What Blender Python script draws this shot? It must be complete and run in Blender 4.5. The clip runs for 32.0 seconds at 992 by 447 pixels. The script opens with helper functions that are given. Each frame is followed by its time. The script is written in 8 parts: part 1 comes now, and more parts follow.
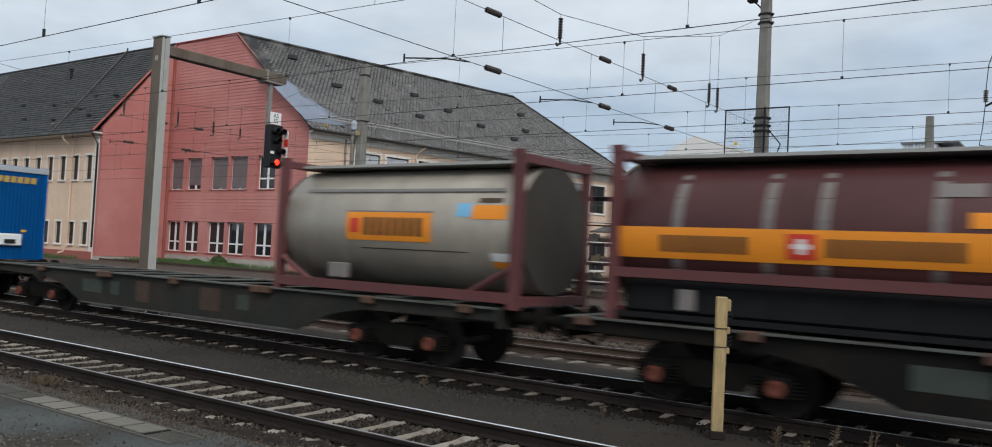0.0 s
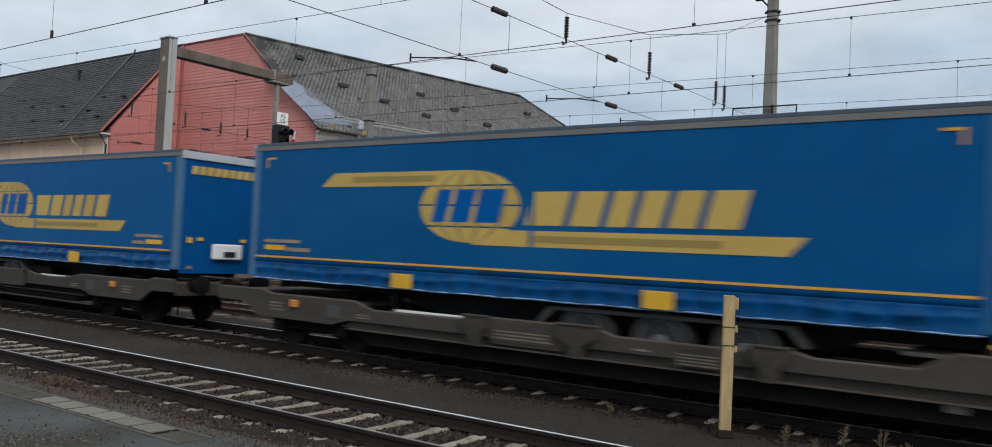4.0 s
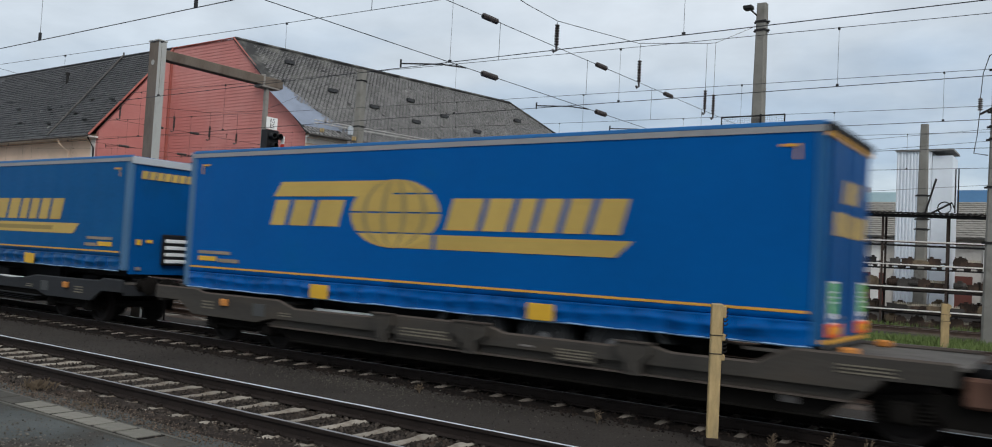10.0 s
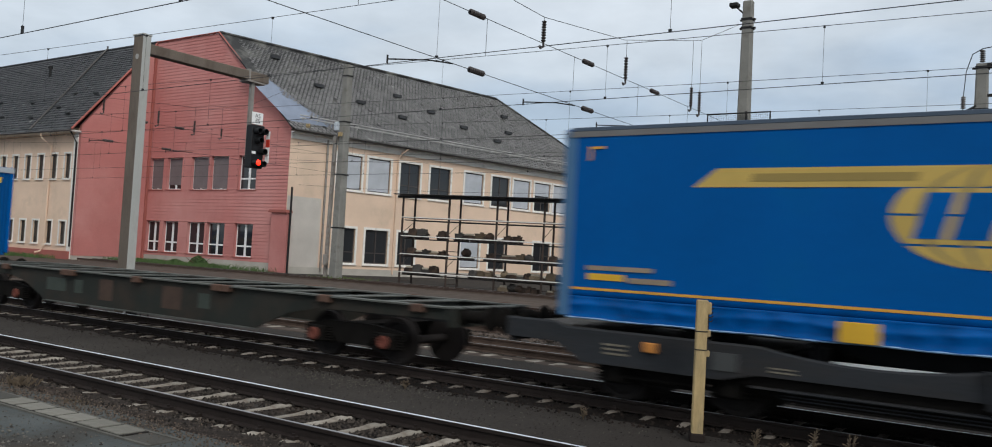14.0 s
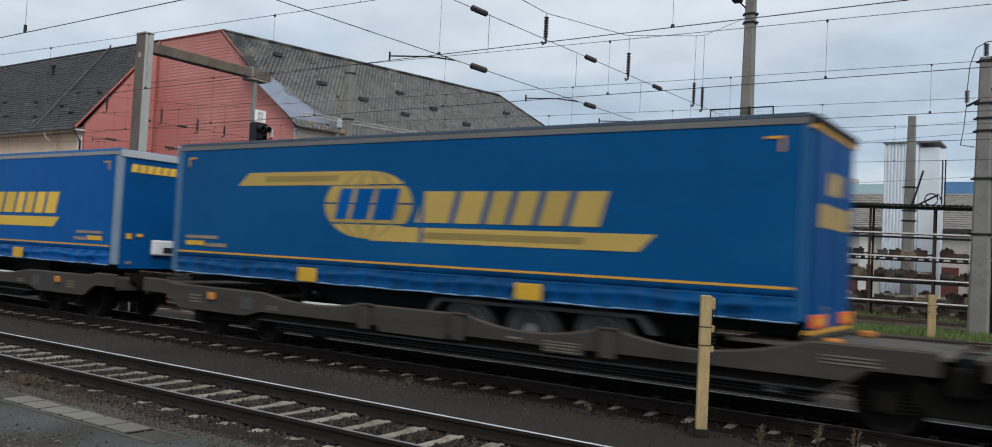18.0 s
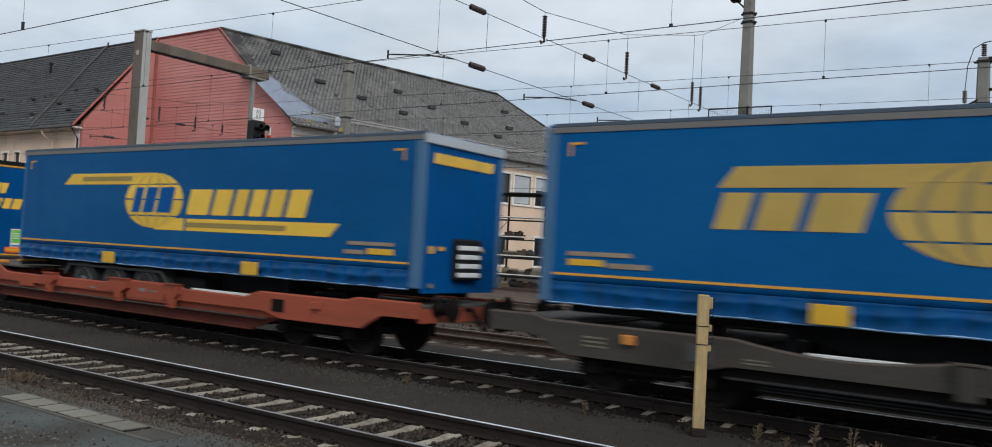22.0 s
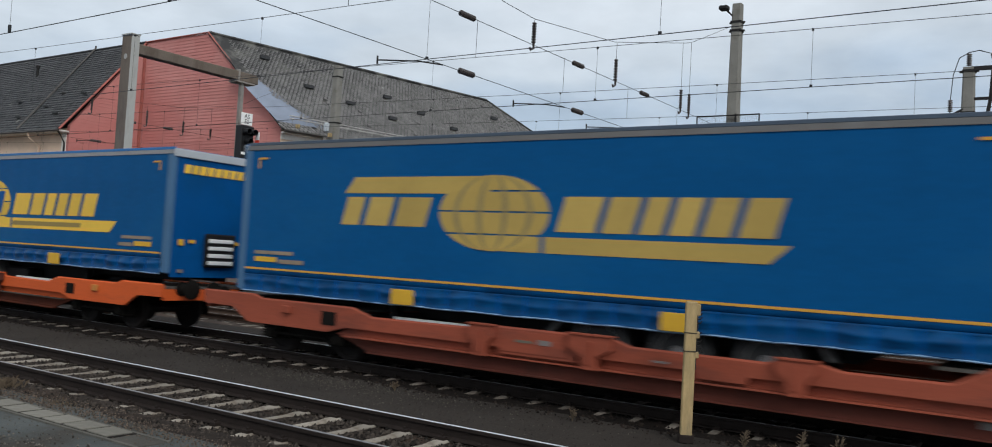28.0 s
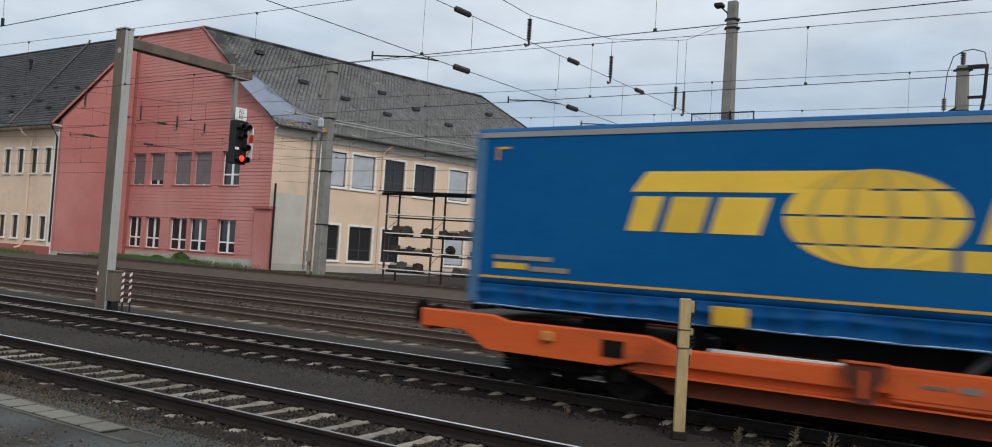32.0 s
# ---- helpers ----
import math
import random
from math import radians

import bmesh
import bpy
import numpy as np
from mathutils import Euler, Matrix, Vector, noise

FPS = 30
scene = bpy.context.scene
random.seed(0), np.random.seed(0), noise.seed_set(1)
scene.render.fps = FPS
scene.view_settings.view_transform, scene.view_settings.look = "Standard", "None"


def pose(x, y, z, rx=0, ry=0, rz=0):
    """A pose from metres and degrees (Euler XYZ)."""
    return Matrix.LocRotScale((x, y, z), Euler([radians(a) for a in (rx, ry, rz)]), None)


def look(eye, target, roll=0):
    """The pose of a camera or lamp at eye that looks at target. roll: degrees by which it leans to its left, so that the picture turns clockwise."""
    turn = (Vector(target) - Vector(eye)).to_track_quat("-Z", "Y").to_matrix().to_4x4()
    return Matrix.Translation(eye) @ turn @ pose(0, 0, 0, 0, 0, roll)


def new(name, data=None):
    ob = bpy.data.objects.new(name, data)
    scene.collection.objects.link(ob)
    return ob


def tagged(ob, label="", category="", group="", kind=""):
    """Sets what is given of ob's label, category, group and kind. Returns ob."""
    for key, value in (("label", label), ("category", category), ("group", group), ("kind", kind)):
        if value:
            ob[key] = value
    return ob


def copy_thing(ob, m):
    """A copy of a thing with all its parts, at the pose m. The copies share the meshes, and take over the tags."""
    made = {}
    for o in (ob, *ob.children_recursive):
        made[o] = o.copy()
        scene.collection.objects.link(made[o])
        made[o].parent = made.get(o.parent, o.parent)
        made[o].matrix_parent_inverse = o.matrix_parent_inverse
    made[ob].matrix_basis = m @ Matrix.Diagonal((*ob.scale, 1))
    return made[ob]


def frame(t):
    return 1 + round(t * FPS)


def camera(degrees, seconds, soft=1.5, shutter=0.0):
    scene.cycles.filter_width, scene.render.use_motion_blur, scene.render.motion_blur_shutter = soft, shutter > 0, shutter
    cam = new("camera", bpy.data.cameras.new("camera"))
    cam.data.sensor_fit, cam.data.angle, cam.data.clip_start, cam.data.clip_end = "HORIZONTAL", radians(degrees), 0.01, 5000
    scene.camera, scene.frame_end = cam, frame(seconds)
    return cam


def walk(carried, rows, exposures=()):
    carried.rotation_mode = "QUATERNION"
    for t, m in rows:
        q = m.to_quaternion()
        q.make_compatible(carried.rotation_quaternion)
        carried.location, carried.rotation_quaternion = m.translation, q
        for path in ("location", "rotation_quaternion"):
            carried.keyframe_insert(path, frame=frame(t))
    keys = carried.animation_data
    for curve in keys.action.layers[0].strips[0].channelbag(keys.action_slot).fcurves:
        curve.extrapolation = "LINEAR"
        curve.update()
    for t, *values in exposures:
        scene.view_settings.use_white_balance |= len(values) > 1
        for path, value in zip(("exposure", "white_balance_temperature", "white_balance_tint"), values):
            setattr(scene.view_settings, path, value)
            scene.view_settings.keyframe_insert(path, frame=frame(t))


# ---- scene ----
# X runs along the tracks (the train goes towards +X), Y away from the camera, Z up; the rails' top is z = 0.

# camera
cam = camera(60.5, 32.0, soft=1.0, shutter=0.45)
EYE = (0.0, 0.0, 2.08)
PATH = [  # seconds, yaw, pitch, roll
    (0, 35.36, 2.17, -2.84),
    (0.5, 35.55, 2.11, -2.77),
    (1, 35.68, 1.81, -2.60),
    (1.5, 35.74, 2.13, -2.54),
    (2, 35.83, 2.10, -2.56),
    (2.5, 35.93, 2.11, -2.61),
    (3, 35.94, 1.97, -2.71),
    (3.5, 35.87, 2.08, -2.68),
    (5.5, 35.72, 2.08, -2.65),
    (6, 35.61, 2.33, -2.70),
    (6.5, 35.58, 2.17, -2.73),
    (7, 35.53, 2.03, -2.74),
    (7.5, 35.49, 1.86, -2.72),
    (8, 35.43, 1.78, -2.87),
    (8.5, 35.41, 2.06, -2.76),
    (9, 35.27, 2.25, -2.87),
    (9.5, 35.12, 2.42, -2.94),
    (10, 35.07, 2.58, -3.06),
    (10.5, 34.91, 2.79, -3.09),
    (11, 34.71, 2.72, -3.04),
    (11.5, 34.60, 2.69, -3.02),
    (12, 34.50, 2.94, -3.02),
    (12.5, 34.33, 2.62, -3.13),
    (13, 34.17, 2.52, -3.11),
    (13.5, 34.15, 2.44, -3.13),
    (15.5, 34.21, 2.13, -3.24),
    (16, 34.27, 2.04, -3.17),
    (16.5, 34.32, 2.10, -3.13),
    (17, 34.29, 2.01, -3.12),
    (17.5, 34.32, 2.10, -3.03),
    (18, 34.38, 2.12, -2.88),
    (18.5, 34.35, 2.17, -2.83),
    (19, 34.29, 2.22, -2.87),
    (19.5, 34.19, 2.39, -2.88),
    (20, 34.14, 2.19, -2.93),
    (20.5, 34.16, 2.19, -2.89),
    (21, 34.13, 2.00, -2.97),
    (21.5, 34.16, 1.93, -3.01),
    (22, 34.23, 2.05, -3.04),
    (22.5, 34.20, 1.99, -3.03),
    (23, 34.15, 2.01, -3.06),
    (23.5, 34.13, 2.05, -3.26),
    (24, 34.06, 2.08, -3.30),
    (24.5, 33.91, 1.91, -3.34),
    (25, 33.81, 2.16, -3.31),
    (25.5, 33.75, 2.35, -3.23),
    (26, 33.72, 2.24, -3.23),
    (26.5, 33.70, 2.35, -3.33),
    (28.5, 33.37, 2.50, -3.29),
    (29, 33.28, 2.33, -3.40),
    (29.5, 33.18, 2.51, -3.42),
    (30, 33.07, 2.35, -3.50),
    (30.5, 33.02, 2.33, -3.51),
    (31, 33.05, 2.41, -3.56),
    (31.5, 33.10, 2.47, -3.55),
    (32, 33.08, 2.28, -3.48),
]
walk(cam, [(t, pose(*EYE, 90 + pitch, roll, yaw)) for t, yaw, pitch, roll in PATH])

# ---- world and sun: an overcast sky with broken grey clouds ----
world = bpy.data.worlds.new("overcast")
scene.world = world
world.use_nodes = True
wn, wl = world.node_tree.nodes, world.node_tree.links
wn.clear()


def wnode(kind, **values):
    node = wn.new(kind)
    for key, value in values.items():
        node.inputs[key.replace("_", " ")].default_value = value
    return node


sky = wn.new("ShaderNodeTexSky")
sky.sky_type, sky.sun_disc = "NISHITA", False
sky.sun_elevation, sky.sun_rotation = radians(38), radians(124)
coord = wn.new("ShaderNodeTexCoord")
split = wn.new("ShaderNodeSeparateXYZ")
wl.new(coord.outputs["Generated"], split.inputs[0])
lift = wn.new("ShaderNodeMath")
lift.operation = "MAXIMUM"
wl.new(split.outputs["Z"], lift.inputs[0])
lift.inputs[1].default_value = 0.0
lift2 = wn.new("ShaderNodeMath")
lift2.operation = "ADD"
wl.new(lift.outputs[0], lift2.inputs[0])
lift2.inputs[1].default_value = 0.22
flat = wn.new("ShaderNodeVectorMath")
flat.operation = "DIVIDE"
wl.new(coord.outputs["Generated"], flat.inputs[0])
both = wn.new("ShaderNodeCombineXYZ")
for i in range(3):
    wl.new(lift2.outputs[0], both.inputs[i])
wl.new(both.outputs[0], flat.inputs[1])
clouds = wnode("ShaderNodeTexNoise", Scale=1.5, Detail=7.0, Roughness=0.5, Distortion=0.3)
wl.new(flat.outputs[0], clouds.inputs["Vector"])
tone = wn.new("ShaderNodeValToRGB")
ramp = tone.color_ramp
ramp.elements[0].position, ramp.elements[0].color = 0.0, (0.685, 0.76, 0.815, 1)
ramp.elements[1].position, ramp.elements[1].color = 0.55, (0.845, 0.88, 0.915, 1)
for at, colour in ((0.05, (0.64, 0.73, 0.80)), (0.11, (0.42, 0.53, 0.65)), (0.17, (0.44, 0.54, 0.66)), (0.24, (0.605, 0.68, 0.755)), (0.32, (0.685, 0.75, 0.815))):
    ramp.elements.new(at).color = (*colour, 1)
# the cloud base wavers: noise shifts the height at which the ramp is read
shift = wn.new("ShaderNodeMath")
shift.operation = "MULTIPLY_ADD"
wl.new(clouds.outputs["Fac"], shift.inputs[0])
shift.inputs[1].default_value = 0.32
wl.new(lift.outputs[0], shift.inputs[2])
shift2 = wn.new("ShaderNodeMath")
shift2.operation = "SUBTRACT"
wl.new(shift.outputs[0], shift2.inputs[0])
shift2.inputs[1].default_value = 0.16
wl.new(shift2.outputs[0], tone.inputs[0])
fine = wnode("ShaderNodeTexNoise", Scale=4.0, Detail=6.0, Roughness=0.55)
wl.new(flat.outputs[0], fine.inputs["Vector"])
fine_r = wn.new("ShaderNodeMapRange")
wl.new(fine.outputs["Fac"], fine_r.inputs["Value"])
fine_r.inputs["From Min"].default_value, fine_r.inputs["From Max"].default_value = 0.3, 0.7
fine_r.inputs["To Min"].default_value, fine_r.inputs["To Max"].default_value = 0.90, 1.09
mottled = wn.new("ShaderNodeVectorMath")
mottled.operation = "SCALE"
wl.new(tone.outputs[0], mottled.inputs[0])
wl.new(fine_r.outputs["Result"], mottled.inputs["Scale"])
back_sky, back_cloud = wnode("ShaderNodeBackground", Strength=0.1), wnode("ShaderNodeBackground", Strength=1.06)
wl.new(sky.outputs[0], back_sky.inputs[0])
wl.new(mottled.outputs[0], back_cloud.inputs[0])
cover = wnode("ShaderNodeMixShader", Fac=0.9)
wl.new(back_sky.outputs[0], cover.inputs[1])
wl.new(back_cloud.outputs[0], cover.inputs[2])
wout = wn.new("ShaderNodeOutputWorld")
wl.new(cover.outputs[0], wout.inputs[0])

sun = new("sun", bpy.data.lights.new("sun", "SUN"))
sun.data.energy, sun.data.angle, sun.data.color = 1.6, radians(22), (0.985, 0.97, 0.94)
sun.matrix_world = look((68, -46, 64), (0, 0, 0))


# ---- materials ----
def material(name, color, rough=0.7, metal=0.0, scale=6.0, vary=0.25, fine=60.0, bump=0.15, dirt=None, dirt_amount=0.0,
             dirt_scale=1.2, spec=0.3, per_object=0.0, stretch=(1, 1, 1), coat=0.0):
    """A surface with colour variation at two scales, fine relief and, where dirt is given, stains of that colour."""
    m = bpy.data.materials.new(name)
    m.use_nodes = True
    n, l = m.node_tree.nodes, m.node_tree.links
    bsdf = n["Principled BSDF"]
    bsdf.inputs["Roughness"].default_value, bsdf.inputs["Metallic"].default_value = rough, metal
    bsdf.inputs["Specular IOR Level"].default_value = spec
    bsdf.inputs["Coat Weight"].default_value = coat
    tc = n.new("ShaderNodeTexCoord")
    mp = n.new("ShaderNodeMapping")
    mp.inputs["Scale"].default_value = stretch
    l.new(tc.outputs["Object"], mp.inputs["Vector"])
    big, small = n.new("ShaderNodeTexNoise"), n.new("ShaderNodeTexNoise")
    for tex, s in ((big, scale), (small, fine)):
        tex.inputs["Scale"].default_value, tex.inputs["Detail"].default_value = s, 5.0
        l.new(mp.outputs["Vector"], tex.inputs["Vector"])
    add = n.new("ShaderNodeMath")
    add.operation = "MULTIPLY_ADD"
    l.new(small.outputs["Fac"], add.inputs[0])
    add.inputs[1].default_value = 0.5
    l.new(big.outputs["Fac"], add.inputs[2])
    rng = n.new("ShaderNodeMapRange")
    rng.inputs["From Min"].default_value, rng.inputs["From Max"].default_value = 0.4, 1.1
    rng.inputs["To Min"].default_value, rng.inputs["To Max"].default_value = 1 - vary, 1 + vary
    l.new(add.outputs[0], rng.inputs["Value"])
    value = rng.outputs["Result"]
    if per_object:
        info = n.new("ShaderNodeObjectInfo")
        r2 = n.new("ShaderNodeMapRange")
        r2.inputs["To Min"].default_value, r2.inputs["To Max"].default_value = 1 - per_object, 1 + per_object
        l.new(info.outputs["Random"], r2.inputs["Value"])
        mul = n.new("ShaderNodeMath")
        mul.operation = "MULTIPLY"
        l.new(value, mul.inputs[0])
        l.new(r2.outputs["Result"], mul.inputs[1])
        value = mul.outputs[0]
    tint = n.new("ShaderNodeVectorMath")
    tint.operation = "SCALE"
    tint.inputs[0].default_value = color[:3]
    l.new(value, tint.inputs["Scale"])
    out = tint.outputs[0]
    if dirt:
        stain = n.new("ShaderNodeTexNoise")
        stain.inputs["Scale"].default_value, stain.inputs["Detail"].default_value = dirt_scale, 8.0
        stain.inputs["Roughness"].default_value = 0.65
        l.new(mp.outputs["Vector"], stain.inputs["Vector"])
        sr = n.new("ShaderNodeMapRange")
        sr.inputs["From Min"].default_value, sr.inputs["From Max"].default_value = 0.62 - 0.3 * dirt_amount, 0.75
        l.new(stain.outputs["Fac"], sr.inputs["Value"])
        mix = n.new("ShaderNodeMix")
        mix.data_type = "RGBA"
        l.new(sr.outputs["Result"], mix.inputs["Factor"])
        l.new(out, mix.inputs["A"])
        mix.inputs["B"].default_value = (*dirt, 1)
        out = mix.outputs["Result"]
    l.new(out, bsdf.inputs["Base Color"])
    if bump:
        b = n.new("ShaderNodeBump")
        b.inputs["Strength"].default_value, b.inputs["Distance"].default_value = bump, 0.02
        l.new(small.outputs["Fac"], b.inputs["Height"])
        l.new(b.outputs["Normal"], bsdf.inputs["Normal"])
    return m


def glow(name, color, strength):
    m = material(name, color, 0.3, bump=0)
    bsdf = m.node_tree.nodes["Principled BSDF"]
    bsdf.inputs["Emission Color"].default_value, bsdf.inputs["Emission Strength"].default_value = (*color, 1), strength
    return m


def slate_material(name, dark, light, fleck=0.0):
    """Slates that differ from piece to piece, with broad weathering over them."""
    m = bpy.data.materials.new(name)
    m.use_nodes = True
    n, l = m.node_tree.nodes, m.node_tree.links
    geo, tc = n.new("ShaderNodeNewGeometry"), n.new("ShaderNodeTexCoord")
    big = n.new("ShaderNodeTexNoise")
    big.inputs["Scale"].default_value, big.inputs["Detail"].default_value = 0.5, 5
    l.new(tc.outputs["Object"], big.inputs["Vector"])
    mixv = n.new("ShaderNodeMath")
    mixv.operation = "MULTIPLY_ADD"
    l.new(big.outputs["Fac"], mixv.inputs[0])
    mixv.inputs[1].default_value = 0.7
    l.new(geo.outputs["Random Per Island"], mixv.inputs[2])
    rng = n.new("ShaderNodeMapRange")
    rng.inputs["From Min"].default_value, rng.inputs["From Max"].default_value = 0.15, 1.55
    l.new(mixv.outputs[0], rng.inputs["Value"])
    ramp = n.new("ShaderNodeValToRGB")
    ramp.color_ramp.elements[0].color, ramp.color_ramp.elements[1].color = (*dark, 1), (*light, 1)
    if fleck:
        # a few pale lichened or broken pieces
        ramp.color_ramp.elements[1].position = 0.90
        ramp.color_ramp.elements.new(0.93).color = (fleck, fleck, fleck * 0.95, 1)
    l.new(rng.outputs["Result"], ramp.inputs[0])
    l.new(ramp.outputs[0], n["Principled BSDF"].inputs["Base Color"])
    n["Principled BSDF"].inputs["Roughness"].default_value = 0.6
    n["Principled BSDF"].inputs["Specular IOR Level"].default_value = 0.3
    return m


M_RAIL = material("rail_rust", (0.021, 0.016, 0.014), 0.8, 0.0, 3, 0.35, 40, 0.3, spec=0.12)
M_RAIL_TOP = material("polished_rail_sky_sheen", (0.80, 0.84, 0.90), 0.42, 0.3, 2, 0.1, 30, 0.03, spec=0.6)
M_SLEEPER = material("sleeper_concrete", (0.255, 0.232, 0.198), 0.9, 0, 5, 0.3, 50, 0.3, (0.11, 0.085, 0.065), 0.45, 4, per_object=0.25, spec=0.15)
M_SLEEPER_DARK = material("dark_sleeper_concrete", (0.20, 0.178, 0.152), 0.9, 0, 5, 0.35, 50, 0.3, (0.07, 0.055, 0.045), 0.55, 4, per_object=0.35, spec=0.12)
M_SLEEPER_OLD = material("sleeper_wood", (0.07, 0.05, 0.04), 0.9, 0, 5, 0.3, 50, 0.3)
M_BALLAST = material("ballast_stone", (0.026, 0.021, 0.018), 0.95, 0, 3, 0.45, 18, 0.4, (0.05, 0.032, 0.022), 0.35, 0.7, spec=0.08)
# oil-dark ballast under the train; the wagons' shadow is put into the colour too
M_BALLAST_OILY_SHADE = material("oily_shaded_ballast", (0.012, 0.010, 0.009), 0.95, 0, 3, 0.45, 18, 0.4, (0.024, 0.017, 0.013), 0.3, 0.7, spec=0.06)
M_CONCRETE = material("mast_concrete", (0.21, 0.205, 0.185), 0.9, 0, 1.2, 0.22, 30, 0.2, (0.14, 0.13, 0.11), 0.35, 2.2)
M_STEEL_GREY = material("galvanised_steel", (0.27, 0.25, 0.225), 0.6, 0.25, 2, 0.2, 40, 0.1, (0.16, 0.11, 0.075), 0.4, 3)
M_RUST = material("rusty_steel", (0.115, 0.06, 0.042), 0.85, 0.1, 2, 0.35, 30, 0.3)
M_DARKSTEEL = material("dark_steel", (0.022, 0.021, 0.021), 0.6, 0.1, 3, 0.3, 40, 0.1, spec=0.2)
M_WIRE = material("overhead_wire_copper", (0.035, 0.036, 0.038), 0.6, 0.4, 3, 0.1, 40, 0)
M_INSUL = material("insulator_porcelain", (0.055, 0.046, 0.044), 0.3, 0, 3, 0.1, 40, 0)
M_RED = material("red_cladding", (0.48, 0.182, 0.163), 0.75, 0, 0.35, 0.13, 8, 0.08, (0.57, 0.275, 0.248), 0.6, 0.12)
M_REDTRIM = material("red_trim", (0.33, 0.105, 0.085), 0.7, 0, 1, 0.15, 12, 0.05)
M_RENDER = material("beige_render", (0.69, 0.515, 0.385), 0.9, 0, 0.4, 0.12, 14, 0.12, (0.56, 0.43, 0.32), 0.3, 0.35)
M_RENDER_GREY = material("bare_grey_render", (0.52, 0.48, 0.43), 0.9, 0, 0.6, 0.15, 14, 0.12)
M_WHITE = material("white_trim", (0.74, 0.71, 0.66), 0.7, 0, 1.5, 0.1, 20, 0.05, (0.45, 0.42, 0.38), 0.2, 2)
M_PVC = material("white_window_frame", (0.78, 0.78, 0.77), 0.45, 0, 2, 0.06, 20, 0)
M_BLIND = material("window_blind", (0.43, 0.45, 0.48), 0.7, 0, 1, 0.15, 10, 0)
M_ROOM = material("unlit_room_dark", (0.03, 0.03, 0.032), 0.9, 0, 1, 0.3, 10, 0)
M_SLATE = material("roof_slate", (0.03136, 0.03136, 0.03136), 0.75, 0, 0.5, 0.35, 5, 0.2, (0.19, 0.185, 0.165), 0.45, 0.5)
M_SLATE_TILE = slate_material("roof_slate_pieces", (0.1067, 0.1044, 0.1021), (0.215, 0.212, 0.207), 0.32)
M_SLATE_TILE_DARK = slate_material("dark_roof_slate_pieces", (0.026, 0.028, 0.031), (0.068, 0.070, 0.075), 0.22)
M_SLATE_DARK = material("roof_slate_dark", (0.036, 0.038, 0.041), 0.7, 0, 0.7, 0.3, 7, 0.2, (0.11, 0.11, 0.105), 0.1, 0.8)
M_SHEET = material("bitumen_sheet_patch", (0.20, 0.235, 0.30), 0.55, 0.1, 0.7, 0.2, 8, 0.05)
M_GUTTER = material("gutter_zinc", (0.075, 0.07, 0.066), 0.5, 0.4, 2, 0.2, 20, 0.05)
M_PLINTH = material("concrete_plinth", (0.42, 0.39, 0.34), 0.9, 0, 0.7, 0.2, 14, 0.15)
M_YELLOWPOST = material("pale_yellow_post", (0.405, 0.298, 0.15), 0.85, 0, 4, 0.25, 30, 0.2, (0.20, 0.165, 0.10), 0.55, 2.5, stretch=(3, 3, 0.7), spec=0.15)
M_BLACK = material("black_paint", (0.009, 0.009, 0.010), 0.5, 0, 4, 0.2, 40, 0)
M_SIGNRED = material("sign_red", (0.6, 0.05, 0.03), 0.5, 0, 3, 0.1, 20, 0)
M_SIGNWHITE = material("sign_white", (0.8, 0.8, 0.78), 0.5, 0, 3, 0.06, 20, 0)
M_REDLIGHT = glow("red_signal_light", (1.0, 0.02, 0.008), 3.5)
M_SLAB = material("concrete_trough_cover", (0.175, 0.168, 0.145), 0.92, 0, 3, 0.25, 40, 0.25, (0.10, 0.095, 0.08), 0.25, 3, per_object=0.12, spec=0.12)
M_GLASS = bpy.data.materials.new("window_glass")
M_GLASS.use_nodes = True
_g = M_GLASS.node_tree.nodes["Principled BSDF"]
_g.inputs["Base Color"].default_value = (0.02, 0.022, 0.025, 1)
_g.inputs["Roughness"].default_value, _g.inputs["IOR"].default_value = 0.05, 1.5


def ground_material():
    m = material("yard_ground", (0.0385, 0.034, 0.030), 0.9, 0, 0.5, 0.35, 25, 0.5, (0.036, 0.031, 0.027), 0.3, 0.35, spec=0.1)
    n, l = m.node_tree.nodes, m.node_tree.links
    grit = n.new("ShaderNodeTexVoronoi")
    grit.inputs["Scale"].default_value = 22
    tc = n.new("ShaderNodeTexCoord")
    l.new(tc.outputs["Object"], grit.inputs["Vector"])
    b = n.new("ShaderNodeBump")
    b.inputs["Strength"].default_value, b.inputs["Distance"].default_value = 0.35, 0.03
    l.new(grit.outputs["Distance"], b.inputs["Height"])
    l.new(b.outputs["Normal"], n["Principled BSDF"].inputs["Normal"])
    return m


M_GROUND = ground_material()
M_PLATFORM = material("worn_asphalt", (0.066, 0.073, 0.072), 0.9, 0, 0.8, 0.35, 45, 0.45, (0.045, 0.036, 0.028), 0.4, 0.9, spec=0.1)
M_TAGYELLOW = material("warning_yellow", (0.75, 0.5, 0.03), 0.5, 0, 3, 0.1, 20, 0)
M_ARRESTER = material("arrester_grey", (0.42, 0.46, 0.50), 0.5, 0, 2, 0.1, 20, 0)
M_GRASS = material("grass", (0.105, 0.15, 0.042), 0.8, 0, 1.5, 0.4, 20, 0, per_object=0.1)
M_LEAF = material("bush_leaf", (0.065, 0.115, 0.035), 0.75, 0, 1.5, 0.4, 20, 0)


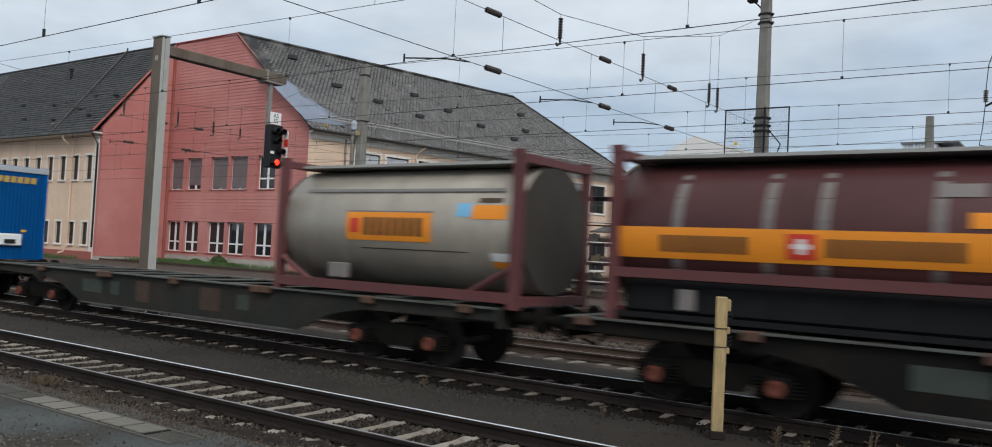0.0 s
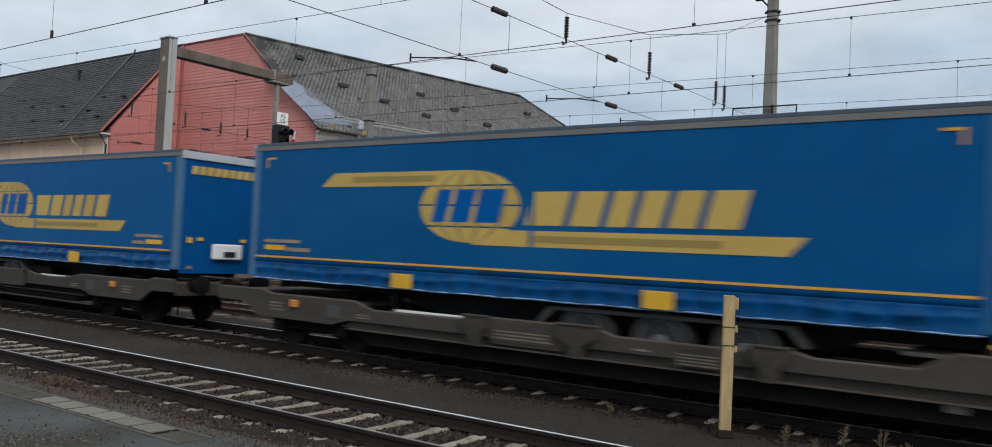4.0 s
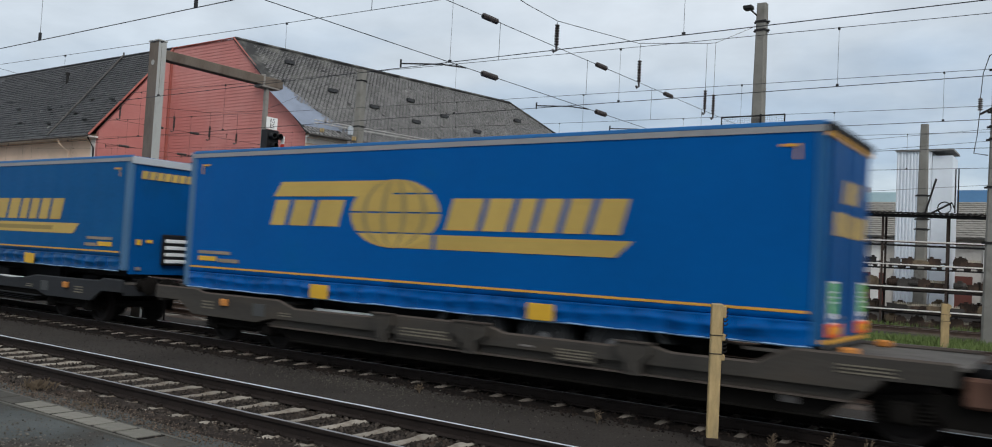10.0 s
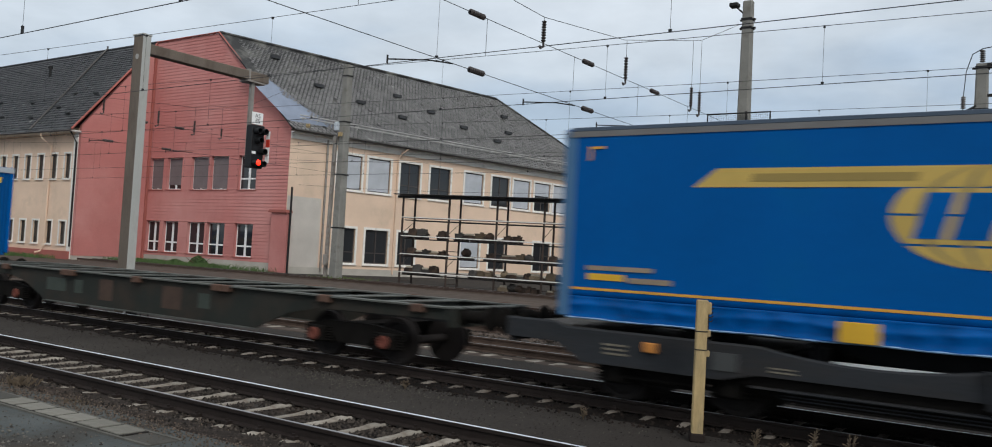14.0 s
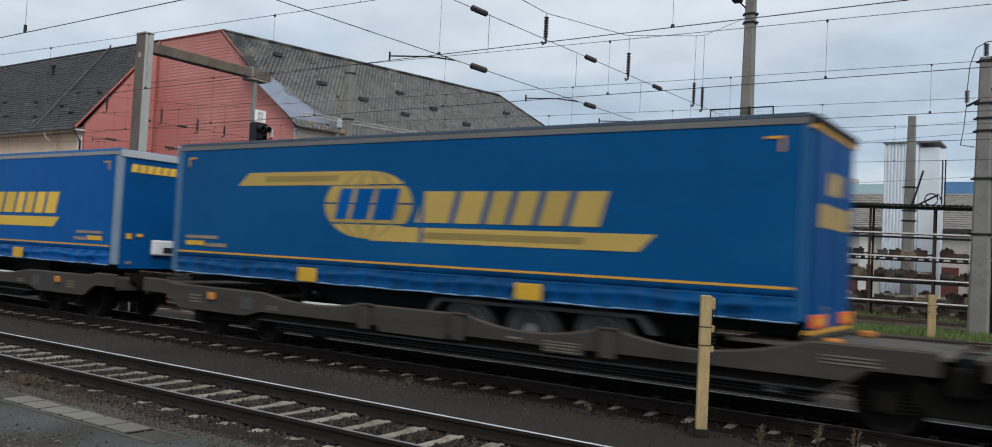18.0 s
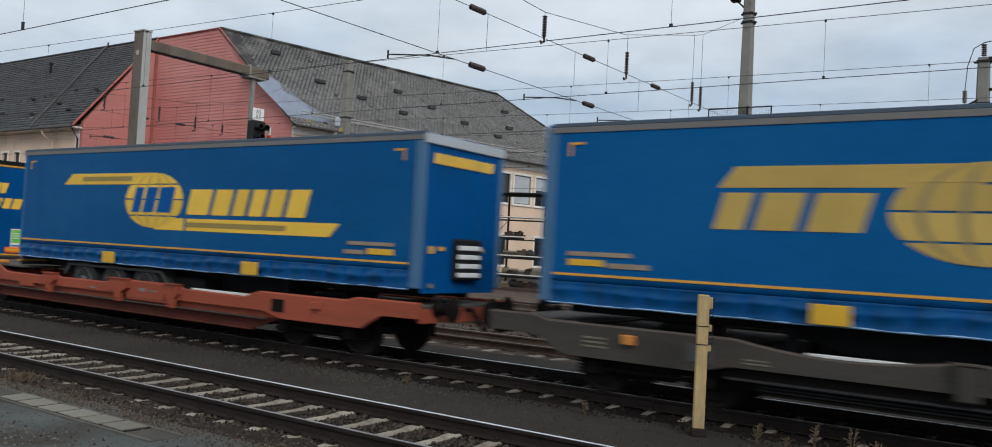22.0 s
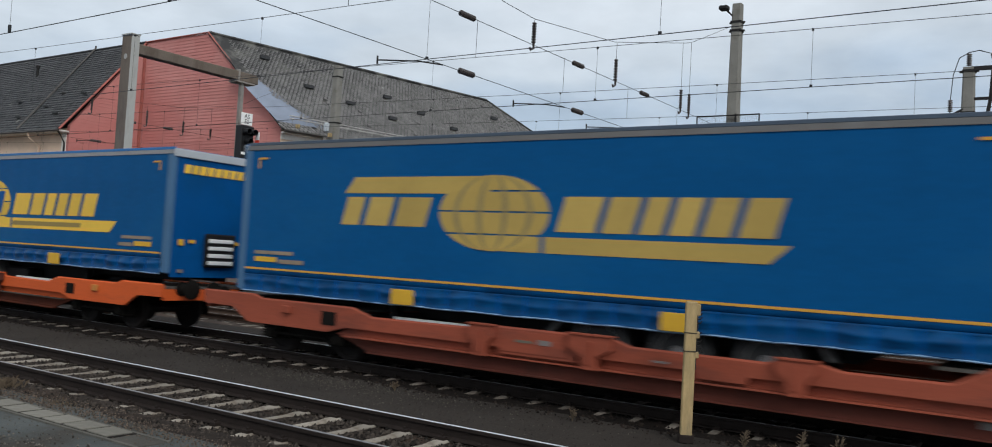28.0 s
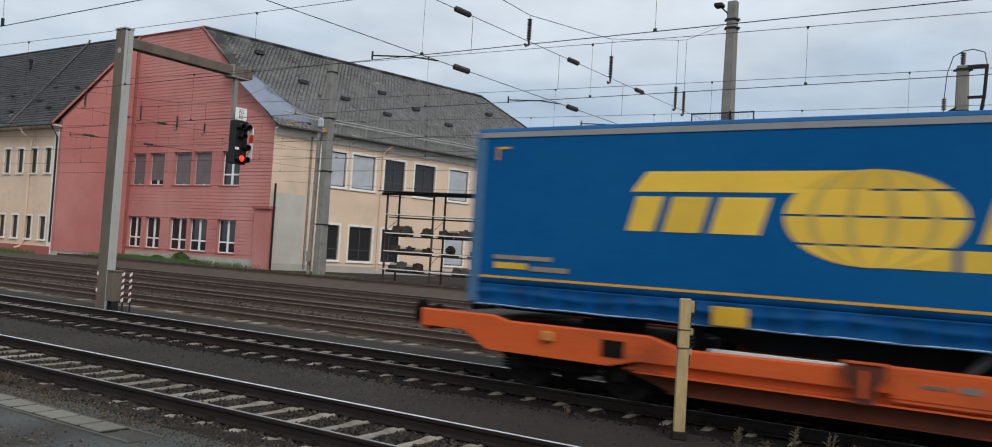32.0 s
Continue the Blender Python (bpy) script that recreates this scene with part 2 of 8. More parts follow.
# ---- geometry helpers ----
def bbox(bm, x0, x1, y0, y1, z0, z1, bevel=0.0):
    vs = [bm.verts.new((x, y, z)) for x in (x0, x1) for y in (y0, y1) for z in (z0, z1)]
    fs = [bm.faces.new([vs[i] for i in q]) for q in ((0, 1, 3, 2), (4, 6, 7, 5), (0, 4, 5, 1), (2, 3, 7, 6), (0, 2, 6, 4), (1, 5, 7, 3))]
    if bevel:
        bmesh.ops.bevel(bm, geom=list({e for f in fs for e in f.edges}), offset=bevel, segments=1, affect="EDGES", profile=0.5)
    return bm


def tube(bm, pts, r, seg=6, caps=True, r1=None):
    """A round bar along pts; r1: its radius at the end."""
    pts = [Vector(p) for p in pts]
    rings = []
    for i, p in enumerate(pts):
        d = (pts[min(i + 1, len(pts) - 1)] - pts[max(i - 1, 0)]).normalized()
        side = d.orthogonal().normalized() if abs(d.z) > 0.9 else d.cross(Vector((0, 0, 1))).normalized()
        up = side.cross(d)
        rad = r if r1 is None else r + (r1 - r) * i / (len(pts) - 1)
        rings.append([bm.verts.new(p + rad * (math.cos(a) * side + math.sin(a) * up)) for a in (2 * math.pi * k / seg for k in range(seg))])
    for a, b in zip(rings, rings[1:]):
        for k in range(seg):
            bm.faces.new((a[k], a[(k + 1) % seg], b[(k + 1) % seg], b[k]))
    if caps:
        bm.faces.new(rings[0][::-1])
        bm.faces.new(rings[-1])
    return bm


def prism(bm, outline, y0, y1):
    """An outline of (x, z), counter-clockwise seen from -y, drawn out from y0 to y1."""
    a = [bm.verts.new((x, y0, z)) for x, z in outline]
    b = [bm.verts.new((x, y1, z)) for x, z in outline]
    bm.faces.new(a)
    bm.faces.new(b[::-1])
    for i in range(len(a)):
        j = (i + 1) % len(a)
        bm.faces.new((a[j], a[i], b[i], b[j]))
    return bm


def lathe(bm, profile, axis="x", seg=16, at=(0, 0, 0)):
    """A profile of (along, radius) turned round an axis."""
    rings = []
    for s, r in profile:
        ring = []
        for k in range(seg):
            c, d = r * math.cos(2 * math.pi * k / seg), r * math.sin(2 * math.pi * k / seg)
            p = {"x": (s, c, d), "y": (c, s, d), "z": (c, d, s)}[axis]
            ring.append(bm.verts.new((p[0] + at[0], p[1] + at[1], p[2] + at[2])))
        rings.append(ring)
    for a, b in zip(rings, rings[1:]):
        for k in range(seg):
            bm.faces.new((a[k], a[(k + 1) % seg], b[(k + 1) % seg], b[k]))
    bm.faces.new(rings[0])
    bm.faces.new(rings[-1])
    return bm


def to_mesh(name, bm, mat, smooth=False):
    bmesh.ops.recalc_face_normals(bm, faces=bm.faces)
    me = bpy.data.meshes.new(name)
    bm.to_mesh(me)
    bm.free()
    me.materials.append(mat)
    if smooth:
        me.shade_smooth()
        me.set_sharp_from_angle(angle=radians(40 if smooth is True else smooth))
    return me


def part(name, bm, mat, parent, label="", smooth=False, m=None, kind=""):
    """Links a bmesh as one mesh object under a thing or a part."""
    ob = new(name, to_mesh(name, bm, mat, smooth))
    ob.parent = parent
    if m is not None:
        ob.matrix_basis = m
    return tagged(ob, label, kind=kind)


def piece(name, me, parent, m):
    ob = new(name, me)
    ob.parent = parent
    ob.matrix_basis = m
    return ob


def thing(name, m, label, category, group="", kind=""):
    ob = new(name)
    ob.empty_display_size = 0.3
    ob.matrix_basis = m
    return tagged(ob, label, category, group, kind)


def B():
    return bmesh.new()


def raw(name, verts, faces, mat, parent=None, label="", kind=""):
    me = bpy.data.meshes.new(name)
    me.from_pydata(verts, [], faces)
    me.materials.append(mat)
    ob = new(name, me)
    ob.parent = parent
    return tagged(ob, label, kind=kind)

# ---- ground and tracks ----
M_BALLAST_OLD = material("old_brown_ballast", (0.080, 0.064, 0.054), 0.95, 0, 2, 0.4, 14, 0.4, (0.11, 0.082, 0.064), 0.4, 0.5, spec=0.08)
TRACKS = (7.94, 13.02, 17.75, 22.4, 27.0, 31.6, 45.0)   # the centre lines
G = -0.21                                            # ground level

bm = B()
bmesh.ops.create_grid(bm, x_segments=60, y_segments=60, size=1500)
for v in bm.verts:
    v.co.z = G
ground = new("ground", to_mesh("ground", bm, M_GROUND))
tagged(ground, "dark trodden gravel ground of a railway yard", "ground", kind="structure")

bm = B()
bbox(bm, -60, 40, -8, 6.9, G - 0.3, G + 0.02)
strip = new("pavement", to_mesh("pavement", bm, M_PLATFORM))
tagged(strip, "worn grey-green asphalt beside the near track", "pavement", kind="structure")

bm = B()
bmesh.ops.create_grid(bm, x_segments=90, y_segments=10, size=1)
random.seed(9)
for v in bm.verts:
    edge = max(abs(v.co.x), abs(v.co.y)) > 0.98
    v.co = (-66 + 52 * v.co.x, 39.0 + 5.2 * v.co.y + (random.uniform(-0.5, 0.5) if edge else 0), G + (-0.02 if edge else random.uniform(0.005, 0.05)))
tagged(new("cinder_strip", to_mesh("cinder_strip", bm, M_BALLAST_OLD)), "strip of brown cinders and old ballast before the workshop", "ground", kind="structure")

RAIL = [(-0.075, -0.172), (0.075, -0.172), (0.07, -0.155), (0.012, -0.14), (0.01, -0.05), (0.036, -0.04), (0.036, -0.006), (0.03, 0.0),
        (-0.03, 0.0), (-0.036, -0.006), (-0.036, -0.04), (-0.01, -0.05), (-0.012, -0.14), (-0.07, -0.155)]


def rail_mesh(name, x0, x1, mat=None):
    bm = B()
    a = [bm.verts.new((x0, y, z)) for y, z in RAIL]
    b = [bm.verts.new((x1, y, z)) for y, z in RAIL]
    for i in range(len(RAIL)):
        j = (i + 1) % len(RAIL)
        bm.faces.new((a[i], a[j], b[j], b[i]))
    bm.faces.new(a)
    bm.faces.new(b)
    return to_mesh(name, bm, mat or M_RAIL)


ME_RAIL = rail_mesh("rail", -420, 90)
ME_RAIL_OLD = rail_mesh("rail", -420, 90, material("old_rail_rust", (0.075, 0.053, 0.042), 0.85, 0, 3, 0.35, 40, 0.3, spec=0.12))
ME_TOP = to_mesh("running_surface", bbox(B(), -420, 90, -0.018, 0.028, 0.0, 0.003), M_RAIL_TOP)
ME_TOP_DULL = to_mesh("running_surface", bbox(B(), -420, 90, -0.022, 0.022, 0.0, 0.003),
                      material("rail_top_dull", (0.27, 0.27, 0.28), 0.5, 0.4, 2, 0.3, 30, 0.05))


def sleeper_mesh(mat, wide, long=1.0, buried=False):
    """A concrete sleeper, 2.6 m long, waisted in the middle, with the four rail clips and pads."""
    bm = B()
    ys = (-1.3, -1.24, -0.95, -0.5, -0.3, 0.3, 0.5, 0.95, 1.24, 1.3)
    tops = (0.09, 0.14, 0.162, 0.17, 0.155, 0.155, 0.17, 0.162, 0.14, 0.09) if buried else (0.10, 0.145, 0.17, 0.17, 0.15, 0.15, 0.17, 0.17, 0.145, 0.10)
    half = [wide * h for h in (0.085, 0.09, 0.09, 0.085, 0.07, 0.07, 0.085, 0.09, 0.09, 0.085)]
    rings = []
    for y, t, h in zip(ys, tops, half):
        y *= long
        rings.append([bm.verts.new(p) for p in ((-h - 0.02, y, -0.06), (h + 0.02, y, -0.06), (h, y, t - 0.02), (h - 0.02, y, t), (-h + 0.02, y, t), (-h, y, t - 0.02))])
    for a, b in zip(rings, rings[1:]):
        for k in range(6):
            bm.faces.new((a[k], a[(k + 1) % 6], b[(k + 1) % 6], b[k]))
    bm.faces.new(rings[0])
    bm.faces.new(rings[-1])
    return to_mesh("sleeper", bm, mat)


ME_SLEEPER, ME_SLEEPER_LOW = sleeper_mesh(M_SLEEPER_DARK, 0.7, 0.94), sleeper_mesh(M_SLEEPER, 0.84, 1.0, True)
SLEEPER_Z = -0.172 - 0.17 - 0.012
random.seed(5)
tracks = []
for i, yc in enumerate(TRACKS):
    tr = thing("track", pose(0, yc, 0), "railway track with polished rails on concrete sleepers in dark ballast" if i < 3 else
               "rusty siding track with worn rails in dark ballast", "track", "yard tracks", "structure")
    tracks.append(tr)
    for s in (-0.755, 0.755):
        piece("rail", ME_RAIL if i < 2 else ME_RAIL_OLD, tr, pose(0, s, 0))
        # far rails' tops paler: the sky's sheen there is put into the colour
        piece("running_surface", ME_TOP if i < 2 and s > 0 else ME_TOP_DULL, tr, pose(0, s, 0))
    # ballast bed: a low uneven bank with sloping shoulders
    bm = B()
    n = 260
    end = -0.178 if i == 0 else -0.192
    prof = ((-1.6, G - 0.05), (-1.42, end - 0.01), (-1.2, end), (-0.95, end - 0.006), (-0.72, -0.205), (0, -0.208), (0.72, -0.205), (0.95, end - 0.006), (1.2, end), (1.42, end - 0.01), (1.6, G - 0.05))
    prev = None
    for k in range(n + 1):
        x = -200 + 230 * k / n
        row = [bm.verts.new((x + random.uniform(-0.2, 0.2), y, z + random.uniform(-0.016, 0.016) * (abs(y) < 1.9))) for y, z in prof]
        if prev:
            for a in range(len(prof) - 1):
                bm.faces.new((prev[a], row[a], row[a + 1], prev[a + 1]))
        prev = row
    part("ballast_bed", bm, (M_BALLAST, M_BALLAST_OILY_SHADE)[i] if i < 2 else M_BALLAST_OLD, tr)


# ---- buildings ----
def holed_wall(bm, width, height, holes, thick, z0=0.0, lap=0.0, step=0.0):
    """A wall in x from 0 to width, z0 to height, its face at y = 0 and its back at y = thick, with holes (x0, x1, z0, z1).
    lap: how far each board of that height (step) stands out at its lower edge."""
    xs = sorted({0.0, width, *(h[0] for h in holes), *(h[1] for h in holes)})
    zs = {z0, height, *(h[2] for h in holes), *(h[3] for h in holes)}
    if step:
        zs |= {z0 + k * step for k in range(1, int((height - z0) / step))}
    zs = sorted(zs)
    zs = [z for i, z in enumerate(zs) if i == 0 or z - zs[i - 1] > 1e-4]

    def solid(i, k):
        if not (0 <= i < len(xs) - 1 and 0 <= k < len(zs) - 1):
            return False
        x, z = (xs[i] + xs[i + 1]) / 2, (zs[k] + zs[k + 1]) / 2
        return not any(h[0] < x < h[1] and h[2] < z < h[3] for h in holes)

    def quad(*p):
        bm.faces.new([bm.verts.new(q) for q in p])
    for i in range(len(xs) - 1):
        for k in range(len(zs) - 1):
            if not solid(i, k):
                continue
            a, b, c, d = xs[i], xs[i + 1], zs[k], zs[k + 1]
            quad((a, -lap, c), (b, -lap, c), (b, 0, d), (a, 0, d))
            if lap:
                quad((a, 0, c), (b, 0, c), (b, -lap, c), (a, -lap, c))
            quad((a, thick, c), (a, thick, d), (b, thick, d), (b, thick, c))
            if not solid(i - 1, k):
                quad((a, 0, c), (a, 0, d), (a, thick, d), (a, thick, c))
            if not solid(i + 1, k):
                quad((b, 0, c), (b, thick, c), (b, thick, d), (b, 0, d))
            if not solid(i, k - 1):
                quad((a, 0, c), (a, thick, c), (b, thick, c), (b, 0, c))
            if not solid(i, k + 1):
                quad((a, 0, d), (b, 0, d), (b, thick, d), (a, thick, d))
    return bm


def window(parent, m, w, h, style, rng):
    """A window unit, w by h, whose reveal begins at y = 0; style: red (white casement, deep reveal), beige (white surround)."""
    win = new("window")
    win.parent = parent
    win.matrix_basis = m
    y = 0.16
    f = 0.1
    bm = B()
    for a in ((0, f, 0, h), (w - f, w, 0, h), (f, w - f, 0, f), (f, w - f, h - f, h)):
        bbox(bm, a[0], a[1], y, y + 0.08, a[2], a[3])
    open_kind = rng.random()
    mat = M_PVC if style == "red" else M_DARKWIN
    part("window_frame", bm, mat, win)
    if style == "red":
        part("mullion", bbox(B(), w / 2 - 0.13, w / 2 + 0.13, y - 0.02, y + 0.06, f, h - f), mat, win)
        for a, b in ((f, w / 2 - 0.13), (w / 2 + 0.13, w - f)):
            part("transom", bbox(B(), a, b, y - 0.02, y + 0.06, 0.30 * h, 0.30 * h + 0.14), mat, win)
    else:
        part("mullion", bbox(B(), w / 2 - 0.06, w / 2 + 0.06, y - 0.01, y + 0.06, f, h - f), mat, win)
        part("transom", bbox(B(), f, w - f, y - 0.012, y + 0.05, 0.3 * h, 0.3 * h + 0.08), mat, win)
    bm = B()
    bbox(bm, f, w - f, y + 0.03, y + 0.045, f, h - f)
    part("pane", bm, M_GLASS, win)
    return win, open_kind


M_DARKWIN = material("brown_window_frame", (0.06, 0.05, 0.045), 0.6, 0, 2, 0.2, 20, 0)


def blind(win, w, h, share, mat=None):
    bm = B()
    n = max(3, int(h * share / 0.16))
    d = (h * share - 0.1) / n
    rows = []
    for k in range(n):
        z = h - 0.1 - k * d
        rows += [(0.135, z), (0.11, z - d)]
    rows += [(0.15, h - 0.1 - n * d), (0.15, h - 0.1)]
    vs = [(bm.verts.new((0.1, y, z)), bm.verts.new((w - 0.1, y, z))) for y, z in rows]
    for a, b in zip(vs, vs[1:] + vs[:1]):
        bm.faces.new((a[0], b[0], b[1], a[1]))
    part("blind", bm, mat or M_BLIND, win, "grey slatted outside blind")


def surround(parent, m, w, h, d=0.22):
    """A white painted surround and sill round a window of w by h."""
    bm = B()
    for a in ((-d, 0, -d, h + d), (w, w + d, -d, h + d), (0, w, h, h + d), (0, w, -d, 0)):
        bbox(bm, a[0], a[1], -0.05, 0.02, a[2], a[3])
    bbox(bm, -d - 0.06, w + d + 0.06, -0.14, -0.05, -d, -d + 0.09)
    part("window_surround", bm, M_WHITE, parent, m=m)


def slates(name, parent, mat, org, u, v, nu, nv, su, sv, inside, seed, label, gap=0.012, point=0.10):
    """A roof plane covered with overlapping slates: org the eave's corner, u along the eave, v up the slope (unit vectors)."""
    rng = random.Random(seed)
    n = u.cross(v)
    if n.z < 0:
        n = -n
    verts, faces = [], []
    for j in range(nv):
        for i in range(nu + 1):
            a = (i - 0.5 * (j % 2)) * su
            b = j * sv
            if not inside(a + su / 2, b + sv / 2):
                continue
            if rng.random() < 0.004:
                continue
            lift, twist = 0.07 + rng.uniform(0, 0.04), rng.uniform(-0.015, 0.015)
            c0, c1 = org + u * (a + gap) + v * (b + twist), org + u * (a + su - gap) + v * (b - twist)
            mid = org + u * (a + su / 2) + v * (b - point)
            d1, d0 = org + u * (a + su - gap) + v * (b + sv * 1.05), org + u * (a + gap) + v * (b + sv * 1.05)
            k = len(verts)
            verts += [c0 + n * lift, mid + n * (lift + 0.004), c1 + n * lift, d1 + n * 0.012, d0 + n * 0.012, c0, mid, c1]
            faces += [(k, k + 1, k + 2, k + 3, k + 4), (k + 5, k + 6, k + 1, k), (k + 6, k + 7, k + 2, k + 1)]
    return raw(name, verts, faces, mat, parent, label, "stuff")


def plane(name, parent, mat, pts, thick=0.12, kind=""):
    bm = B()
    pts = [Vector(p) for p in pts]
    n = (pts[1] - pts[0]).cross(pts[2] - pts[0]).normalized()
    if n.z < 0:
        n = -n
    a = [bm.verts.new(p) for p in pts]
    b = [bm.verts.new(p - n * thick) for p in pts]
    bm.faces.new(a)
    bm.faces.new(b[::-1])
    for i in range(len(a)):
        bm.faces.new((a[i], a[(i + 1) % len(a)], b[(i + 1) % len(a)], b[i]))
    return part(name, bm, mat, parent, kind=kind)


BASE = -0.15
M_BLIND_DARK = material("red_grey_blind", (0.17, 0.14, 0.14), 0.7, 0, 1, 0.15, 10, 0)
EAVE, RIDGE = 12.75, 22.1
FOLD_X, RED_Y, APEX_X, END_X, FRONT_Y = -77.6, 51.0, -67.76, -57.0, 43.75
workshop = thing("workshop_building", pose(0, 0, 0), "long two-storey railway workshop with red clad end walls and beige render", "building")
wr = random.Random(11)

# red wall along the tracks: horizontal lapped boards, cut to the roof's slope
red_holes = []
RX = [(-77.25, -75.1), (-74.47, -72.1), (-70.65, -68.06), (-67.7, -65.13), (-63.7, -61.2)]
for a, b in RX:
    red_holes += [(a - FOLD_X, b - FOLD_X, 0.97, 4.0), (a - FOLD_X, b - FOLD_X, 7.11, 10.27)]
bm = holed_wall(B(), END_X - FOLD_X, RIDGE, red_holes, 0.4, BASE + 0.75, 0.035, 0.31)
slope = Vector((EAVE - RIDGE, 0, -(END_X - APEX_X)))          # outward normal of the verge, turned up
geom = list(bm.verts) + list(bm.edges) + list(bm.faces)
bmesh.ops.bisect_plane(bm, geom=geom, plane_co=(APEX_X - FOLD_X, 0, RIDGE), plane_no=(RIDGE - EAVE, 0, END_X - APEX_X), clear_outer=True)
bmesh.ops.translate(bm, verts=bm.verts, vec=(FOLD_X, RED_Y, 0))
bmesh.ops.remove_doubles(bm, verts=bm.verts, dist=0.002)
part("red_end_wall", bm, M_RED, workshop, "faded red horizontal board cladding")
for (a, b, c, d) in red_holes:
    win, k = window(workshop, pose(FOLD_X + a, RED_Y + 0.12, c), b - a, d - c, "red", wr)
    if c > 5 and k < 0.75:
        blind(win, b - a, d - c, (0.6, 0.85, 0.95)[int(k * 4) % 3], M_BLIND_DARK)
    bm = B()
    bbox(bm, FOLD_X + a - 0.1, FOLD_X + b + 0.1, RED_Y - 0.09, RED_Y + 0.1, c - 0.1, c)
    part("window_sill", bm, M_REDTRIM, workshop)
# bay at the corner, with its little roof
bm = B()
bbox(bm, -58.2, END_X + 0.75, RED_Y - 0.55, RED_Y - 0.02, BASE, 5.05)
part("corner_bay", bm, M_RED, workshop)
bm = B()
prism(bm, [(-58.5, 5.05), (END_X + 0.9, 5.05), (END_X + 0.8, 5.3), (-58.3, 5.3)], RED_Y - 0.75, RED_Y - 0.02)
part("bay_roof", bm, M_REDTRIM, workshop)
# verge boards of the red walls
bm = B()
tube(bm, [(FOLD_X, RED_Y - 0.1, RIDGE + 0.03), (APEX_X, RED_Y - 0.1, RIDGE + 0.05), (END_X + 0.3, RED_Y - 0.1, EAVE - 0.25)], 0.085, 4)
part("verge_board", bm, M_REDTRIM, workshop)
# red wall across the tracks, at the end of the front wing
bm = holed_wall(B(), RED_Y - FRONT_Y, RIDGE, [], 0.4, BASE + 0.35, 0.035, 0.31)
bmesh.ops.bisect_plane(bm, geom=list(bm.verts) + list(bm.edges) + list(bm.faces), plane_co=(0, 0, EAVE - 0.3),
                       plane_no=(-(RIDGE - EAVE), 0, RED_Y - FRONT_Y), clear_outer=True)
bmesh.ops.transform(bm, matrix=pose(FOLD_X, FRONT_Y, 0, 0, 0, 90), verts=bm.verts)
part("red_side_wall", bm, M_RED, workshop, "faded red horizontal board cladding")
bm = B()
tube(bm, [(FOLD_X + 0.1, FRONT_Y - 1.05, EAVE - 0.75), (FOLD_X + 0.1, RED_Y, RIDGE + 0.02)], 0.11, 4)
part("verge_board", bm, M_REDTRIM, workshop)
bm = B()
bbox(bm, FOLD_X - 0.02, FOLD_X + 0.22, RED_Y - 0.25, RED_Y - 0.02, BASE, RIDGE - 0.3)
part("corner_board", bm, M_REDTRIM, workshop)
# plinth
bm = B()
bbox(bm, FOLD_X + 0.02, END_X, RED_Y - 0.02, RED_Y + 0.35, BASE - 0.3, BASE + 0.75)
bbox(bm, FOLD_X - 0.38, FOLD_X - 0.02, FRONT_Y + 0.02, RED_Y + 0.3, BASE - 0.3, BASE + 0.35)
part("plinth", bm, M_PLINTH, workshop)

# front wing (beige), running along the tracks
W0 = -135.0
fh, lx = [], []
x = -79.1
while x > W0 + 3:
    lx.append(x)
    x -= 2.45
for x in lx:
    fh += [(x - 1.05 - W0, x - W0, 7.5, 9.85), (x - 1.15 - W0, x - 0.1 - W0, 1.2, 3.35)]
bm = holed_wall(B(), FOLD_X - 0.42 - W0, EAVE - 0.5, fh, 0.4, BASE)
bmesh.ops.translate(bm, verts=bm.verts, vec=(W0, FRONT_Y, 0))
part("front_wall", bm, M_RENDER, workshop, "beige rendered wall")
for (a, b, c, d) in fh:
    window(workshop, pose(W0 + a, FRONT_Y, c), b - a, d - c, "beige", wr)
    surround(workshop, pose(W0 + a, FRONT_Y, c), b - a, d - c, 0.17)
bm = B()
bbox(bm, FOLD_X - 1.1, FOLD_X - 0.4, FRONT_Y - 0.06, FRONT_Y, BASE, EAVE - 0.9)
part("corner_strip", bm, M_WHITE, workshop)
bm = B()
bbox(bm, W0, FOLD_X - 0.5, FRONT_Y - 0.25, FRONT_Y - 0.01, BASE - 0.2, 0.55)
part("plinth", bm, M_REDTRIM, workshop)
up = Vector((0, RED_Y - (FRONT_Y - 1.0), RIDGE - (EAVE - 0.75)))
length = up.length
up.normalize()
plane("roof_front", workshop, M_SLATE_DARK, [(W0, FRONT_Y - 1.0, EAVE - 0.75), (FOLD_X, FRONT_Y - 1.0, EAVE - 0.75), (FOLD_X, RED_Y, RIDGE), (W0, RED_Y, RIDGE)])
plane("roof_back", workshop, M_SLATE_DARK, [(W0, RED_Y, RIDGE), (FOLD_X, RED_Y, RIDGE), (FOLD_X, 60, EAVE), (W0, 60, EAVE)])
slates("slate_cover", workshop, M_SLATE_TILE_DARK, Vector((-112, FRONT_Y - 1.0, EAVE - 0.75)), Vector((1, 0, 0)), up, 84, 34, 0.42, 0.38,
       lambda a, b: a < 34.4 and b < length - 0.2, 3, "dark weathered roof slates", 0.02, 0.12)
for name, y, z, r, mat in (("gutter", FRONT_Y - 1.08, EAVE - 0.85, 0.1, M_GUTTER), ("ridge_cap", RED_Y, RIDGE + 0.05, 0.13, M_SLATE_DARK)):
    bm = B()
    tube(bm, [(W0, y, z), (FOLD_X, y, z)], r, 6)
    part(name, bm, mat, workshop)
bm = B()
bbox(bm, W0, FOLD_X - 0.05, FRONT_Y - 1.0, FRONT_Y, EAVE - 0.95, EAVE - 0.8)
